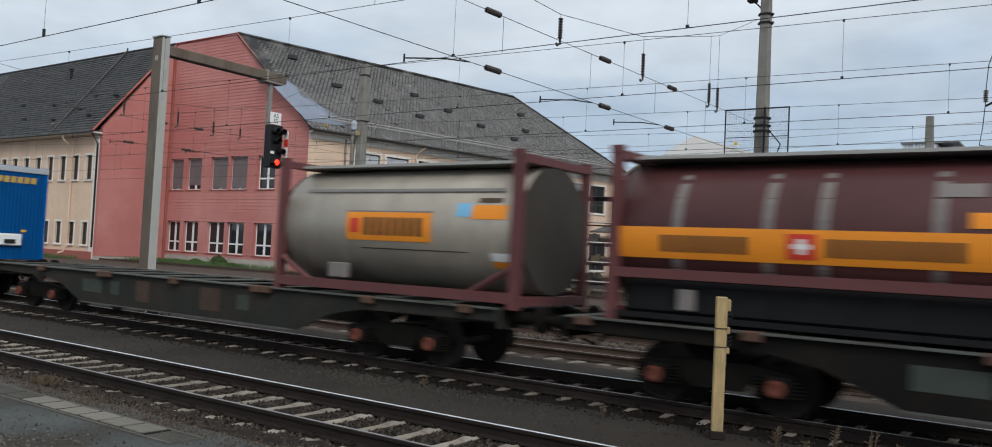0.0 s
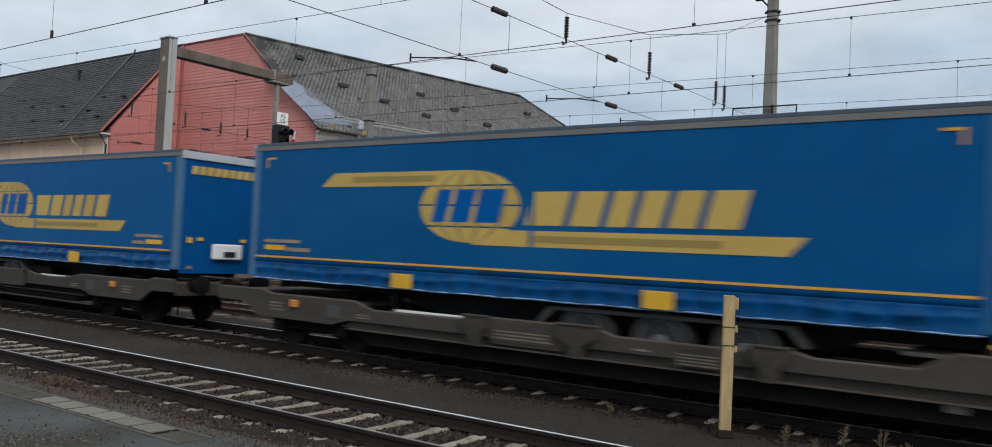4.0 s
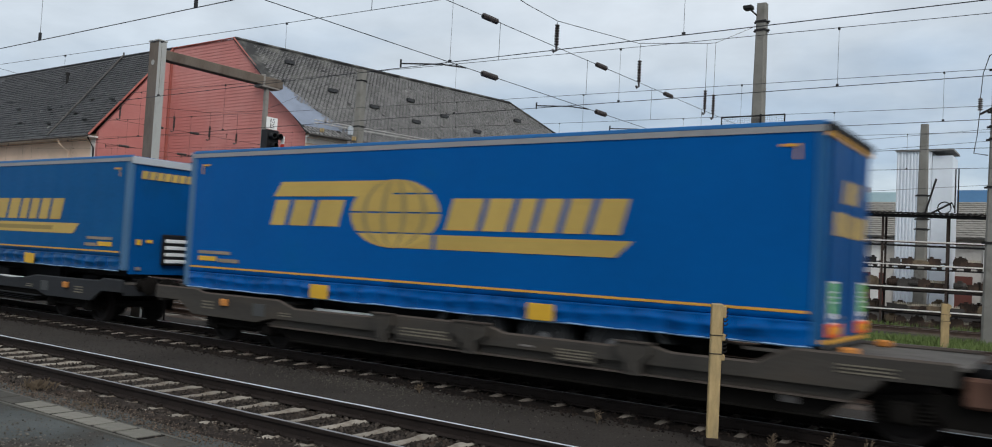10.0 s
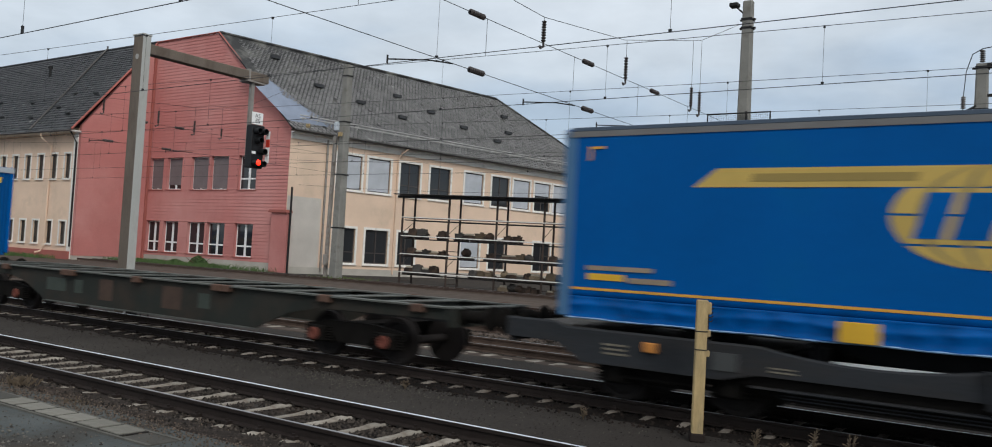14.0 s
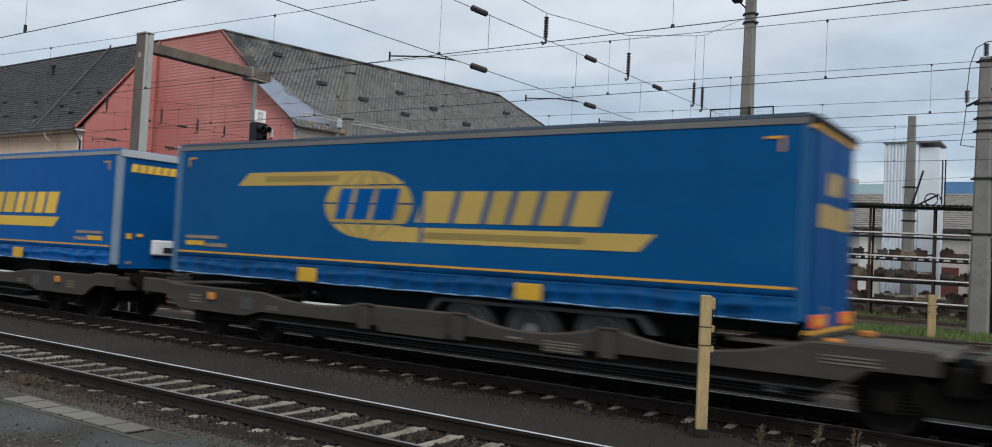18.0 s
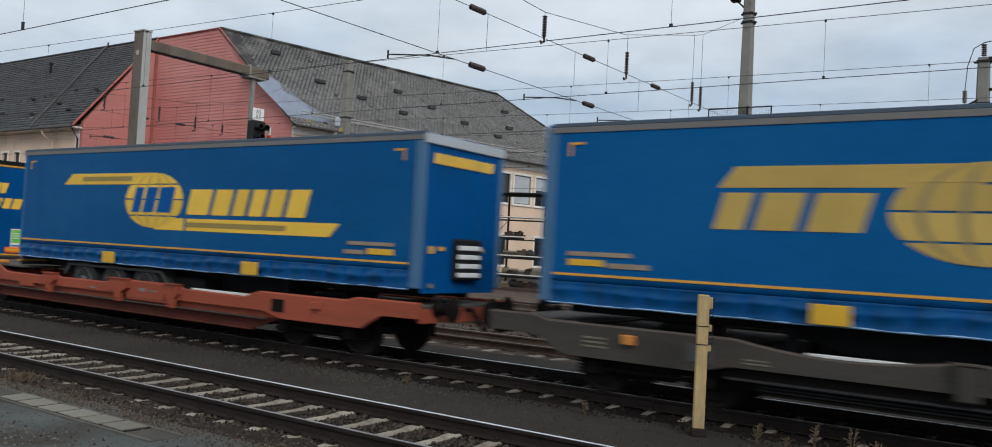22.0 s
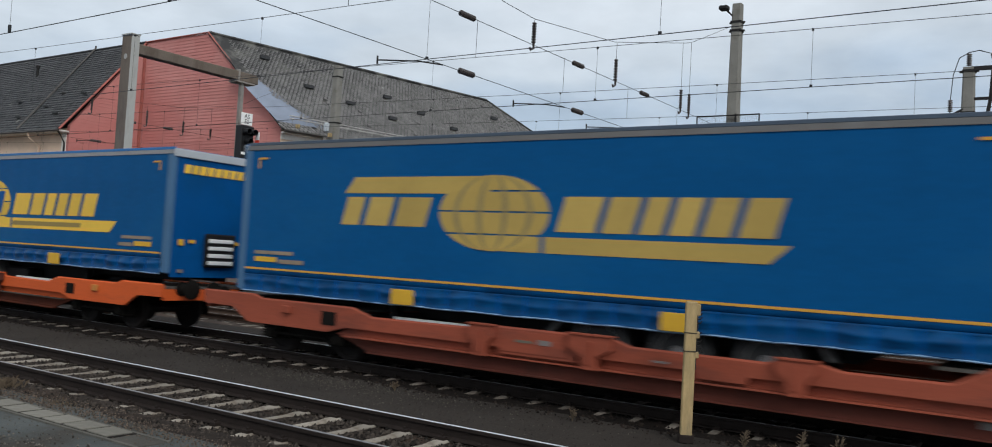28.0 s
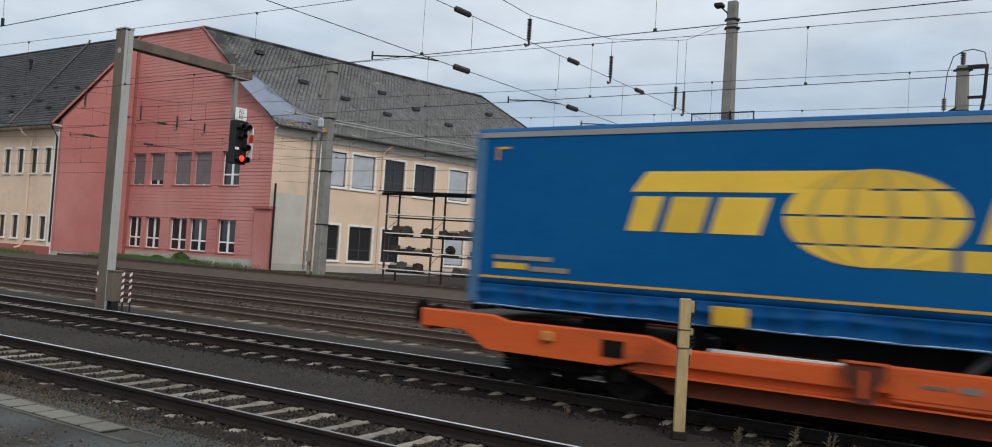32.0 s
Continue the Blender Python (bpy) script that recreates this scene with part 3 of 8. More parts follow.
part("soffit", bm, M_WHITE, workshop)
for x in (-82.6, -100.0):
    bm = B()
    tube(bm, [(x - 0.5, FRONT_Y - 1.0, EAVE - 0.9), (x - 0.4, FRONT_Y - 0.9, EAVE - 1.4), (x, FRONT_Y - 0.12, EAVE - 2.1), (x, FRONT_Y - 0.12, 0.9), (x - 0.3, FRONT_Y - 0.3, 0.4), (x - 0.5, FRONT_Y - 0.7, 0.25)], 0.09, 6)
    part("downpipe", bm, M_RENDER, workshop)
bm = B()
tube(bm, [(FOLD_X - 0.3, FRONT_Y - 0.9, EAVE - 0.95), (FOLD_X - 0.4, FRONT_Y - 0.2, EAVE - 1.9), (FOLD_X - 0.45, FRONT_Y - 0.14, 1)], 0.09, 6)
part("downpipe", bm, M_DARKSTEEL, workshop)
# lightning conductor up the front roof, vents and a stove pipe
bm = B()
tube(bm, [(-85.3, FRONT_Y - 1.0, EAVE - 0.55), (-86.6, RED_Y, RIDGE + 0.25), (-86.6, RED_Y, RIDGE + 0.5)], 0.1, 5)
part("roof_ladder_rail", bm, M_GUTTER, workshop)
bm = B()
lathe(bm, [(14.6, 0.16), (16.1, 0.16), (16.12, 0.28), (16.4, 0.28), (16.5, 0.06)], "z", 10, (-83.5, 46.3, 0))
part("stove_pipe", bm, M_DARKSTEEL, workshop)
for x, y, z0, z1, r in ((-93.6, 48.7, 17.6, 20.6, 0.14), (-79.9, 45.1, 13.4, 14.9, 0.12)):
    part("stove_pipe", lathe(B(), [(z0, r), (z1 - 0.4, r), (z1 - 0.38, r + 0.1), (z1 - 0.1, r + 0.1), (z1, 0.05)], "z", 10, (x, y, 0)), M_DARKSTEEL, workshop)
for a, b in ((3.2, 2.2), (6.4, 3.4), (9.8, 2.0), (13.0, 4.6), (1.6, 5.0), (16.5, 2.6), (20.5, 5.2)):
    p = Vector((FOLD_X - a, FRONT_Y - 1.0, EAVE - 0.75)) + up * b
    part("roof_vent", bbox(B(), -0.28, 0.28, -0.3, 0.0, 0.0, 0.22, 0.03), M_SLATE_DARK, workshop, m=Matrix.Translation(p + Vector((0, 0, 0.06))))

# side wing, running away from the tracks at a slight angle
A11 = radians(11.5)
SD, SN = Vector((math.sin(A11), math.cos(A11), 0)), Vector((math.cos(A11), -math.sin(A11), 0))
SC = Vector((END_X, RED_Y, 0))
SIDE = Matrix((( SD.x, -SN.x, 0, SC.x), (SD.y, -SN.y, 0, SC.y), (0, 0, 1, 0), (0, 0, 0, 1)))   # local x along the wall, y into it
WL = 44.4
up_x = [(1.9, 3.9), (5.0, 7.7), (8.45, 11.05), (12.25, 14.75), (16.05, 18.75), (20.75, 23.4), (24.7, 27.35), (28.0, 30.65), (31.45, 34.05), (34.6, 37.3), (38.0, 40.7)]
lo_x = [(5.0, 7.4), (8.55, 11.2), (12.4, 14.5), (20.65, 23.3), (24.7, 27.2), (31.7, 34.5), (38.3, 41.3)]
sh = [(a, b, 7.75, 10.95) for a, b in up_x[1:]] + [(a, b, 0.95, 4.15) for a, b in lo_x]
bm = holed_wall(B(), WL, EAVE, sh, 0.4, BASE)
bmesh.ops.transform(bm, matrix=SIDE, verts=bm.verts)
part("side_wall", bm, M_RENDER, workshop, "beige rendered wall")
bm = B()
bbox(bm, 0.05, 3.5, -0.02, -0.004, BASE + 0.1, 6.6)
part("bare_render_patch", bm, M_RENDER_GREY, workshop, "patch of unpainted grey render", m=SIDE)
bm = B()
bbox(bm, 0.0, WL, -0.06, -0.006, BASE - 0.2, 0.4)
part("plinth", bm, M_PLINTH, workshop, m=SIDE)
for n, (a, b, c, d) in enumerate(sh):
    m = SIDE @ pose(a, 0, c)
    win, k = window(workshop, m, b - a, d - c, "beige", wr)
    surround(workshop, m, b - a, d - c)
    if c > 5 and n in (0, 1, 4, 6, 8) or c < 5 and n in (13,):
        blind(win, b - a, d - c, 0.97)
    elif n == 7:
        blind(win, b - a, d - c, 0.45)
plane("roof_side", workshop, M_SLATE, [SIDE @ Vector((-0.4, -0.9, EAVE - 0.3)), SIDE @ Vector((WL + 0.6, -0.9, EAVE - 0.3)), SIDE @ Vector((34.7, 10.54, RIDGE - 0.1)), Vector((APEX_X, RED_Y - 0.1, RIDGE - 0.02))])
plane("roof_hip", workshop, M_SLATE, [SIDE @ Vector((WL + 0.6, -0.9, EAVE - 0.3)), SIDE @ Vector((WL + 0.6, 21.5, EAVE - 0.3)), SIDE @ Vector((34.7, 10.54, RIDGE - 0.1))])
plane("roof_west", workshop, M_SLATE, [Vector((APEX_X, RED_Y, RIDGE)), SIDE @ Vector((34.7, 10.54, RIDGE - 0.1)), SIDE @ Vector((WL + 0.6, 21.5, EAVE - 0.3)), Vector((-78.5, 60, EAVE))])
o = SIDE @ Vector((-0.4, -0.9, EAVE - 0.3))
vs = (SIDE @ Vector((5, 10.54, RIDGE - 0.1)) - SIDE @ Vector((5, -0.9, EAVE - 0.3)))
vlen = vs.length
vs.normalize()
slates("slate_cover", workshop, M_SLATE_TILE, o, SD.copy(), vs, 112, 42, 0.42, 0.36,
       lambda a, b: b < vlen - 0.15 and a > -0.2 - 0.155 * b and a < 45.3 - (b / vlen) * 10.3 and not (b > 1.2 and a < 4.6 - 0.55 * b + 0.4 * math.sin(b * 2) and b < 8.5), 9, "weathered grey roof slates", 0.05, 0.15)
bm = B()
pts = [(0.05, 1.0), (5.0, 1.0), (4.2, 2.4), (2.6, 4.0), (1.8, 6.0), (0.2, 8.6), (-1.0, 8.6)]
q = [bm.verts.new(o + SD * (a if i not in (0, 6) else a - 0.12 * b) + vs * b + SN.cross(Vector((0, 0, 1))) * 0 + Vector((0, 0, 0.05))) for i, (a, b) in enumerate(pts)]
bm.faces.new(q)
part("patched_roof_sheet", bm, M_SHEET, workshop, "bluish grey bitumen sheet where slates are missing")
bm = B()
tube(bm, [SIDE @ Vector((-0.2, -1.0, EAVE - 0.42)), SIDE @ Vector((WL + 0.6, -1.0, EAVE - 0.42))], 0.11, 6)
part("gutter", bm, M_GUTTER, workshop)
bm = B()
bbox(bm, 0.0, WL + 0.1, -0.5, 0.0, EAVE - 0.62, EAVE - 0.47)
bbox(bm, 0.0, WL + 0.05, -0.12, -0.002, EAVE - 1.1, EAVE - 0.62)
part("cornice", bm, M_WHITE, workshop, m=SIDE)
bm = B()
tube(bm, [SIDE @ Vector((34.7, 10.54, RIDGE)), Vector((APEX_X, RED_Y, RIDGE + 0.05))], 0.16, 6)
tube(bm, [SIDE @ Vector((34.7, 10.54, RIDGE)), SIDE @ Vector((WL + 0.6, -0.9, EAVE - 0.2))], 0.14, 6)
part("ridge_cap", bm, M_SLATE, workshop)
M_GUARD = material("galvanised_guard", (0.42, 0.41, 0.39), 0.6, 0.2, 2, 0.2, 40, 0.05)
# snow guards along the eave
bm = B()
for dz in (0.25, 0.5):
    tube(bm, [o + vs * 1.3 + SD * 1.0 + Vector((0.3, 0, dz)), o + vs * 1.3 + SD * 44 + Vector((0.3, 0, dz))], 0.05, 4)
for k in range(30):
    p = o + vs * 1.3 + SD * (1.5 + 1.45 * k)
    tube(bm, [p, p + Vector((0.3, 0, 0.55))], 0.04, 4)
part("snow_guard", bm, M_GUARD, workshop, "pale galvanised snow guard")
for s, v in ((6.2, 8.2), (10.3, 6.6), (14.8, 5.2), (20.0, 7.6), (23.5, 5.6), (31.0, 6.4), (3.0, 12.2), (33.0, 10.2), (16.5, 9.6), (27.5, 4.0)):
    p = o + SD * s + vs * v
    bm = B()
    bbox(bm, -0.5, 0.5, -0.28, 0.0, 0.0, 0.3)
    bm.verts.ensure_lookup_table()
    part("roof_vent", bm, M_SLATE_DARK, workshop, m=Matrix.Translation(p + Vector((0, 0, 0.05))) @ pose(0, 0, 0, 0, 0, 78.5))
for s in (11.85,):
    bm = B()
    tube(bm, [SIDE @ Vector((s + 0.5, -0.95, EAVE - 0.5)), SIDE @ Vector((s + 0.1, -0.5, EAVE - 1.0)), SIDE @ Vector((s, -0.14, EAVE - 1.5)), SIDE @ Vector((s, -0.14, 0))], 0.09, 6)
    part("downpipe", bm, M_RENDER, workshop)
for s in (WL - 0.25, 3.75):
    part("downpipe", tube(B(), [SIDE @ Vector((s, -0.14, EAVE - 0.8)), SIDE @ Vector((s, -0.14, 0))], 0.1, 6), M_STEEL_GREY, workshop)
bm = B()
tube(bm, [(END_X + 0.9, RED_Y - 0.3, -0.2), (END_X + 0.9, RED_Y - 0.3, 7.3)], 0.1, 5)
part("drain_pipe", bm, M_DARKSTEEL, workshop)
# end wall that closes the side wing
bm = B()
bbox(bm, WL - 0.4, WL, 0.4, 21, BASE, EAVE)
part("end_wall", bm, M_RENDER, workshop, m=SIDE)
# near-black sheets behind the windows: the rooms' darkness put into the colour
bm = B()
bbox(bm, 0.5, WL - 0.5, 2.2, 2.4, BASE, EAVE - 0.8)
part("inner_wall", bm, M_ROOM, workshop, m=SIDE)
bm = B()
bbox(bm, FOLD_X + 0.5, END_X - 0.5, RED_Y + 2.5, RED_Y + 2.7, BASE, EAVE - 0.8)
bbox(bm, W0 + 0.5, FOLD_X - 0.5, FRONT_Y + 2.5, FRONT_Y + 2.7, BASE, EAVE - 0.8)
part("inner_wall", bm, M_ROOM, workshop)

# ---- yard furniture ----
def tapered(bm, x, y, z0, z1, w0, w1, d0=None, d1=None, seg=0):
    """An upright shaft: square (with chamfers) or, with seg, round."""
    if seg:
        return lathe(bm, [(z0, w0 / 2), (z1, w1 / 2)], "z", seg, (x, y, 0))
    rings = []
    for z, w, d in ((z0, w0, d0 or w0), (z1, w1, d1 or w1)):
        c = 0.12 * w
        pts = [(-w / 2 + c, -d / 2), (w / 2 - c, -d / 2), (w / 2, -d / 2 + c), (w / 2, d / 2 - c), (w / 2 - c, d / 2), (-w / 2 + c, d / 2), (-w / 2, d / 2 - c), (-w / 2, -d / 2 + c)]
        rings.append([bm.verts.new((x + a, y + b, z)) for a, b in pts])
    for k in range(8):
        bm.faces.new((rings[0][k], rings[0][(k + 1) % 8], rings[1][(k + 1) % 8], rings[1][k]))
    bm.faces.new(rings[0])
    bm.faces.new(rings[1])
    return bm


def clamp_band(parent, z, w, name="clamp_band"):
    bm = B()
    bbox(bm, -w / 2 - 0.03, w / 2 + 0.03, -w / 2 - 0.03, w / 2 + 0.03, z, z + 0.09)
    bbox(bm, -w / 2 - 0.14, -w / 2 - 0.03, -0.06, 0.06, z + 0.01, z + 0.08)
    bbox(bm, w / 2 + 0.03, w / 2 + 0.14, -0.06, 0.06, z + 0.01, z + 0.08)
    part(name, bm, M_DARKSTEEL, parent)


def insulator_profile(n, r):
    prof = []
    for k in range(n):
        a = k / n
        prof += [(a, 0.4 * r), (a + 0.25 / n, r), (a + 0.6 / n, r * 0.9), (a + 0.95 / n, 0.4 * r)]
    return prof


def insulator(bm, p0, p1, r=0.075, n=7):
    """A ribbed insulator from p0 to p1."""
    p0, p1 = Vector(p0), Vector(p1)
    d = p1 - p0
    rot = d.to_track_quat("Z", "Y").to_matrix()
    seg, prev = 8, None
    for s, rr in insulator_profile(n, r):
        ring = [bm.verts.new(p0 + rot @ Vector((rr * math.cos(2 * math.pi * k / seg), rr * math.sin(2 * math.pi * k / seg), s * d.length))) for k in range(seg)]
        if prev:
            for k in range(seg):
                bm.faces.new((prev[k], prev[(k + 1) % seg], ring[(k + 1) % seg], ring[k]))
        prev = ring
    return bm


M_BROWNSTEEL = material("brown_weathered_steel", (0.145, 0.118, 0.095), 0.75, 0, 1.5, 0.25, 30, 0.15, (0.09, 0.065, 0.05), 0.4, 2, stretch=(1, 1, 0.3), spec=0.2)
M_PALEPLATE = material("pale_galvanised_plate", (0.40, 0.40, 0.375), 0.6, 0.1, 1.5, 0.12, 30, 0.06, (0.27, 0.25, 0.22), 0.35, 1.5, stretch=(1, 1, 0.3))
M_DARKRED = material("dark_red_stripe", (0.16, 0.025, 0.02), 0.6, 0, 3, 0.2, 20, 0)
# signal gantry: a steel box column with an arm over the next track, and a colour-light signal
GX, GY = -24.25, 15.4
gantry = thing("signal_gantry", pose(GX, GY, 0), "weathered steel column with a box arm that carries a railway signal", "signal gantry")
bm = B()
bbox(bm, -0.25, 0.245, -0.14, 0.14, -0.25, 8.42, 0.02)
part("column", bm, M_BROWNSTEEL, gantry, "brown weathered steel column")
part("cover_plate", bbox(B(), 0.247, 0.256, -0.137, 0.137, -0.2, 8.4), M_PALEPLATE, gantry, "pale grey sheet on the column's right side")
ring = lathe(B(), [(-0.004, 0.05), (-0.004, 0.085), (0.0, 0.085), (0.0, 0.05)], "y", 16, (0, -0.142, 7.75))
part("lifting_ring", ring, M_PALEPLATE, gantry)
bm = B()
bbox(bm, -0.27, 0.27, -0.16, 0.16, 8.42, 8.46)
part("column_cap", bm, M_PALEPLATE, gantry)
bm = B()
bbox(bm, -0.17, 0.17, 0.14, 4.95, 7.88, 8.2, 0.02)
part("arm", bm, M_BROWNSTEEL, gantry)
bm = B()
bbox(bm, -0.2, 0.25, 3.95, 4.75, 7.8, 7.855)
bbox(bm, -0.19, 0.19, 4.05, 4.12, 7.78, 8.26)
part("arm_plate", bm, M_STEEL_GREY, gantry)
for z in (0.05, 0.3, 0.55, 0.8, 1.05):
    bm = B()
    bbox(bm, -0.24, -0.17, -0.147, -0.142, z, z + 0.11)
    part("warning_stripe", bm, M_SIGNWHITE if round(z * 4) % 2 else M_DARKRED, gantry)
bm = B()
bbox(bm, 0.03, 0.16, 4.2, 4.34, 5.1, 7.9)
part("hanger", bm, M_STEEL_GREY, gantry)
for z in (5.2, 6.0):
    part("signal_bracket", bbox(B(), 0.16, 0.325, 4.21, 4.33, z, z + 0.08), M_STEEL_GREY, gantry)

sig = thing("railway_signal", pose(GX + 0.48, GY + 4.24, 4.75), "black colour-light railway signal showing red, hung from a gantry", "signal")
bm = B()
bbox(bm, -0.16, 0.16, -0.27, 0.27, 0.02, 1.52, 0.02)
part("housing", bm, M_BLACK, sig)
for y, z, on in ((0.15, 1.3, 0), (-0.03, 0.97, 0), (0.15, 0.6, 0), (0.15, 0.17, 0), (-0.12, 1.3, 0), (-0.12, 0.19, 1)):
    bm = B()
    lathe(bm, [(0.16, 0.11), (0.4, 0.105), (0.4, 0.09), (0.18, 0.09)], "x", 14, (0, y, z))
    hood = part("hood", bm, M_BLACK, sig, smooth=True)
    if on:
        bm = B()
        lathe(bm, [(0.17, 0.085), (0.41, 0.10), (0.44, 0.06)], "x", 14, (0, y, z))
        part("lens", bm, M_REDLIGHT, hood, "glowing red lens")
for z, mat in ((0.22, M_SIGNWHITE), (0.5, M_SIGNWHITE), (0.78, M_SIGNRED), (1.06, M_SIGNWHITE)):
    bm = B()
    bbox(bm, 0.24, 0.42, 0.285, 0.305, z, z + 0.27)
    part("mast_plate", bm, mat, sig)
bm = B()
bbox(bm, 0.0, 0.02, -0.2, 0.28, 1.56, 1.98)
board = part("number_board", bm, M_SIGNWHITE, sig, "white board with black letters")
bm = B()
bbox(bm, -0.01, 0.0, -0.02, 0.06, 1.4, 1.9)
part("board_holder", bm, M_STEEL_GREY, sig)
for body, z in (("AS", 1.79), ("ES", 1.61)):
    cu = bpy.data.curves.new("letters", "FONT")
    cu.body, cu.size, cu.align_x = body, 0.21, "CENTER"
    tmp = new("letters", cu)
    me = bpy.data.meshes.new_from_object(tmp)
    bpy.data.objects.remove(tmp)
    me.materials.clear()
    me.materials.append(M_BLACK)
    piece("letters", me, board, pose(0.024, 0.04, z, 90, 0, 90))
bm = B()
bbox(bm, 0.161, 0.166, -0.24, -0.07, 0.5, 0.59)
part("small_plate", bm, M_SIGNWHITE, sig)

cab = thing("trackside_cabinet", pose(-23.15, 14.95, -0.2), "small brown-grey trackside cabinet with striped warning boards beside the gantry", "cabinet")
part("body", bbox(B(), -0.16, 0.2, -0.12, 0.2, 0.3, 1.18, 0.02), M_BROWNSTEEL, cab)
part("lid", bbox(B(), -0.19, 0.23, -0.15, 0.23, 1.18, 1.22, 0.01), M_BROWNSTEEL, cab)
for x in (-0.12, 0.1):
    part("foot", bbox(B(), x, x + 0.07, -0.08, 0.1, 0.0, 0.3), M_DARKSTEEL, cab)
for x, y in ((0.33, 0.1), (0.4, 0.3)):
    part("board_stake", bbox(B(), x - 0.02, x + 0.02, y + 0.012, y + 0.04, 0.0, 1.2), M_DARKSTEEL, cab)
    for k in range(9):
        z = 0.28 + k * 0.095
        part("warning_stripe", prism(B(), [(x - 0.05, z), (x + 0.05, z + 0.05), (x + 0.05, z + 0.145), (x - 0.05, z + 0.095)], y - 0.01, y + 0.01), M_DARKRED if k % 2 else M_SIGNWHITE, cab)

# yellow marker posts
def marker_post(x, y, z0, z1, w, turn, hooks):
    ob = thing("marker_post", pose(x, y, z0, 0, 0, turn), "pale yellow weathered wooden post with wire hooks" if hooks else "pale yellow wooden marker post", "post", "yellow posts")
    h = z1 - z0
    bm = B()
    bbox(bm, -w / 2, w / 2, -0.08, 0.08, 0, h, 0.012)
    part("shaft", bm, M_YELLOWPOST, ob)
    for f in (0.645, 0.775):
        bm = B()
        bbox(bm, -w / 2 - 0.006, w / 2 + 0.006, -0.087, 0.087, h * f, h * f + 0.012)
        part("wire_tie", bm, M_DARKSTEEL, ob)
    for k in range(hooks):
        z = h * (0.66 + 0.028 * k + (0.05 if k > 4 else 0))
        bm = B()
        tube(bm, [(w / 2 - 0.02, -0.02, z), (w / 2 + 0.05, -0.02, z), (w / 2 + 0.07, -0.02, z + 0.03)], 0.009, 5)
        part("hook", bm, M_DARKSTEEL, ob)
    for f, t in ((0.90, 0.085), (0.74, 0.05), (0.60, 0.045)):
        part("end_cleat", bbox(B(), w / 2 - 0.01, w / 2 + 0.045, -0.05, 0.05, h * f, h * (f + t), 0.01), M_YELLOWPOST, ob)
    part("back_rail", bbox(B(), w / 2 - 0.004, w / 2 + 0.018, -0.035, 0.035, h * 0.52, h * 0.97, 0.004), M_DARKSTEEL, ob, "black strip along the edge")
    part("base_shoe", bbox(B(), -w / 2 - 0.025, w / 2 + 0.025, -0.105, 0.105, 0.0, h * 0.06, 0.015), M_RAIL, ob, "dark rusty shoe at the foot")
    return ob


marker_post(-4.13, 11.1, -0.21, 1.68, 0.15, 26, 10)
marker_post(-4.28, 33.87, -0.3, 1.45, 0.26, 15, 6)

M_TROUGHWALL = material("dark_damp_concrete", (0.065, 0.062, 0.055), 0.9, 0, 3, 0.3, 40, 0.25, spec=0.12)
M_SLABEDGE = material("trough_edge_concrete", (0.10, 0.097, 0.085), 0.9, 0, 3, 0.3, 40, 0.25, spec=0.12)
M_JOINTDIRT = material("packed_dark_dirt", (0.02, 0.018, 0.016), 0.95, 0, 3, 0.3, 40, 0.3, spec=0.1)
# concrete trough covers beside the near track
troughs = thing("cable_trough", pose(0, 5.94, -0.19), "row of flat concrete cable trough covers set in asphalt", "cable trough", kind="structure")
me = to_mesh("cover_slab", bbox(B(), -0.208, 0.208, -0.165, 0.165, -0.05, 0.03, 0.006), M_SLAB)
me_dark = to_mesh("cover_slab", bbox(B(), -0.225, 0.225, -0.172, 0.172, -0.05, 0.027, 0.006), M_TROUGHWALL)
for s in (-0.205, 0.205):
    part("trough_wall", bbox(B(), -33.2, -8.35, s - 0.022, s + 0.022, -0.05, 0.02), M_SLABEDGE, troughs)
part("joint_dirt", bbox(B(), -33.2, -8.93, -0.18, 0.18, -0.05, 0.022), M_JOINTDIRT, troughs)
part("end_plate", bbox(B(), -8.92, -8.36, -0.175, 0.175, -0.05, 0.014, 0.01), M_TROUGHWALL, troughs, "dark worn end cover")
rg = random.Random(8)
for k in range(50):
    piece("cover_slab", me if k < 6 else me_dark, troughs, pose(-9.18 - k * 0.485, rg.uniform(-0.008, 0.008), rg.uniform(-0.001, 0.006), rg.uniform(-0.5, 0.5), rg.uniform(-0.4, 0.4), rg.uniform(-2, 2)))


# ---- masts and overhead line ----
def concrete_mast(x, y, h, w0, w1, label, bands=()):
    ob = thing("catenary_mast", pose(x, y, -0.3), label, "mast", "overhead line masts")
    bm = B()
    tapered(bm, 0, 0, 0, h, w0, w1)
    part("shaft", bm, M_CONCRETE, ob)
    for z in bands:
        clamp_band(ob, z, w0 + (w1 - w0) * z / h)
    return ob


SPAN_X = -12.72
m3 = concrete_mast(SPAN_X, 38.4, 14.9, 0.68, 0.42, "tall tapered concrete catenary mast with a mesh screen", (7.1, 7.35, 8.6, 8.85, 9.2, 13.6, 14.0))
bm = B()
for x0, x1, z0, z1 in ((-1.6, 1.35, 9.6, 9.66), (-1.6, 1.35, 7.12, 7.18), (-1.6, 1.35, 8.33, 8.36), (-1.6, -1.55, 7.15, 9.63), (1.3, 1.35, 7.15, 9.63), (0.2, 0.28, 7.0, 9.7)):
    bbox(bm, x0, x1, -0.42, -0.38, z0, z1)
screen = part("screen_frame", bm, M_DARKSTEEL, m3, "dark steel frame")
bm = B()
for k in range(36):
    x = -1.55 + k * 0.081
    tube(bm, [(x, -0.4, 7.16), (x, -0.4, 9.62)], 0.0032, 3, False)
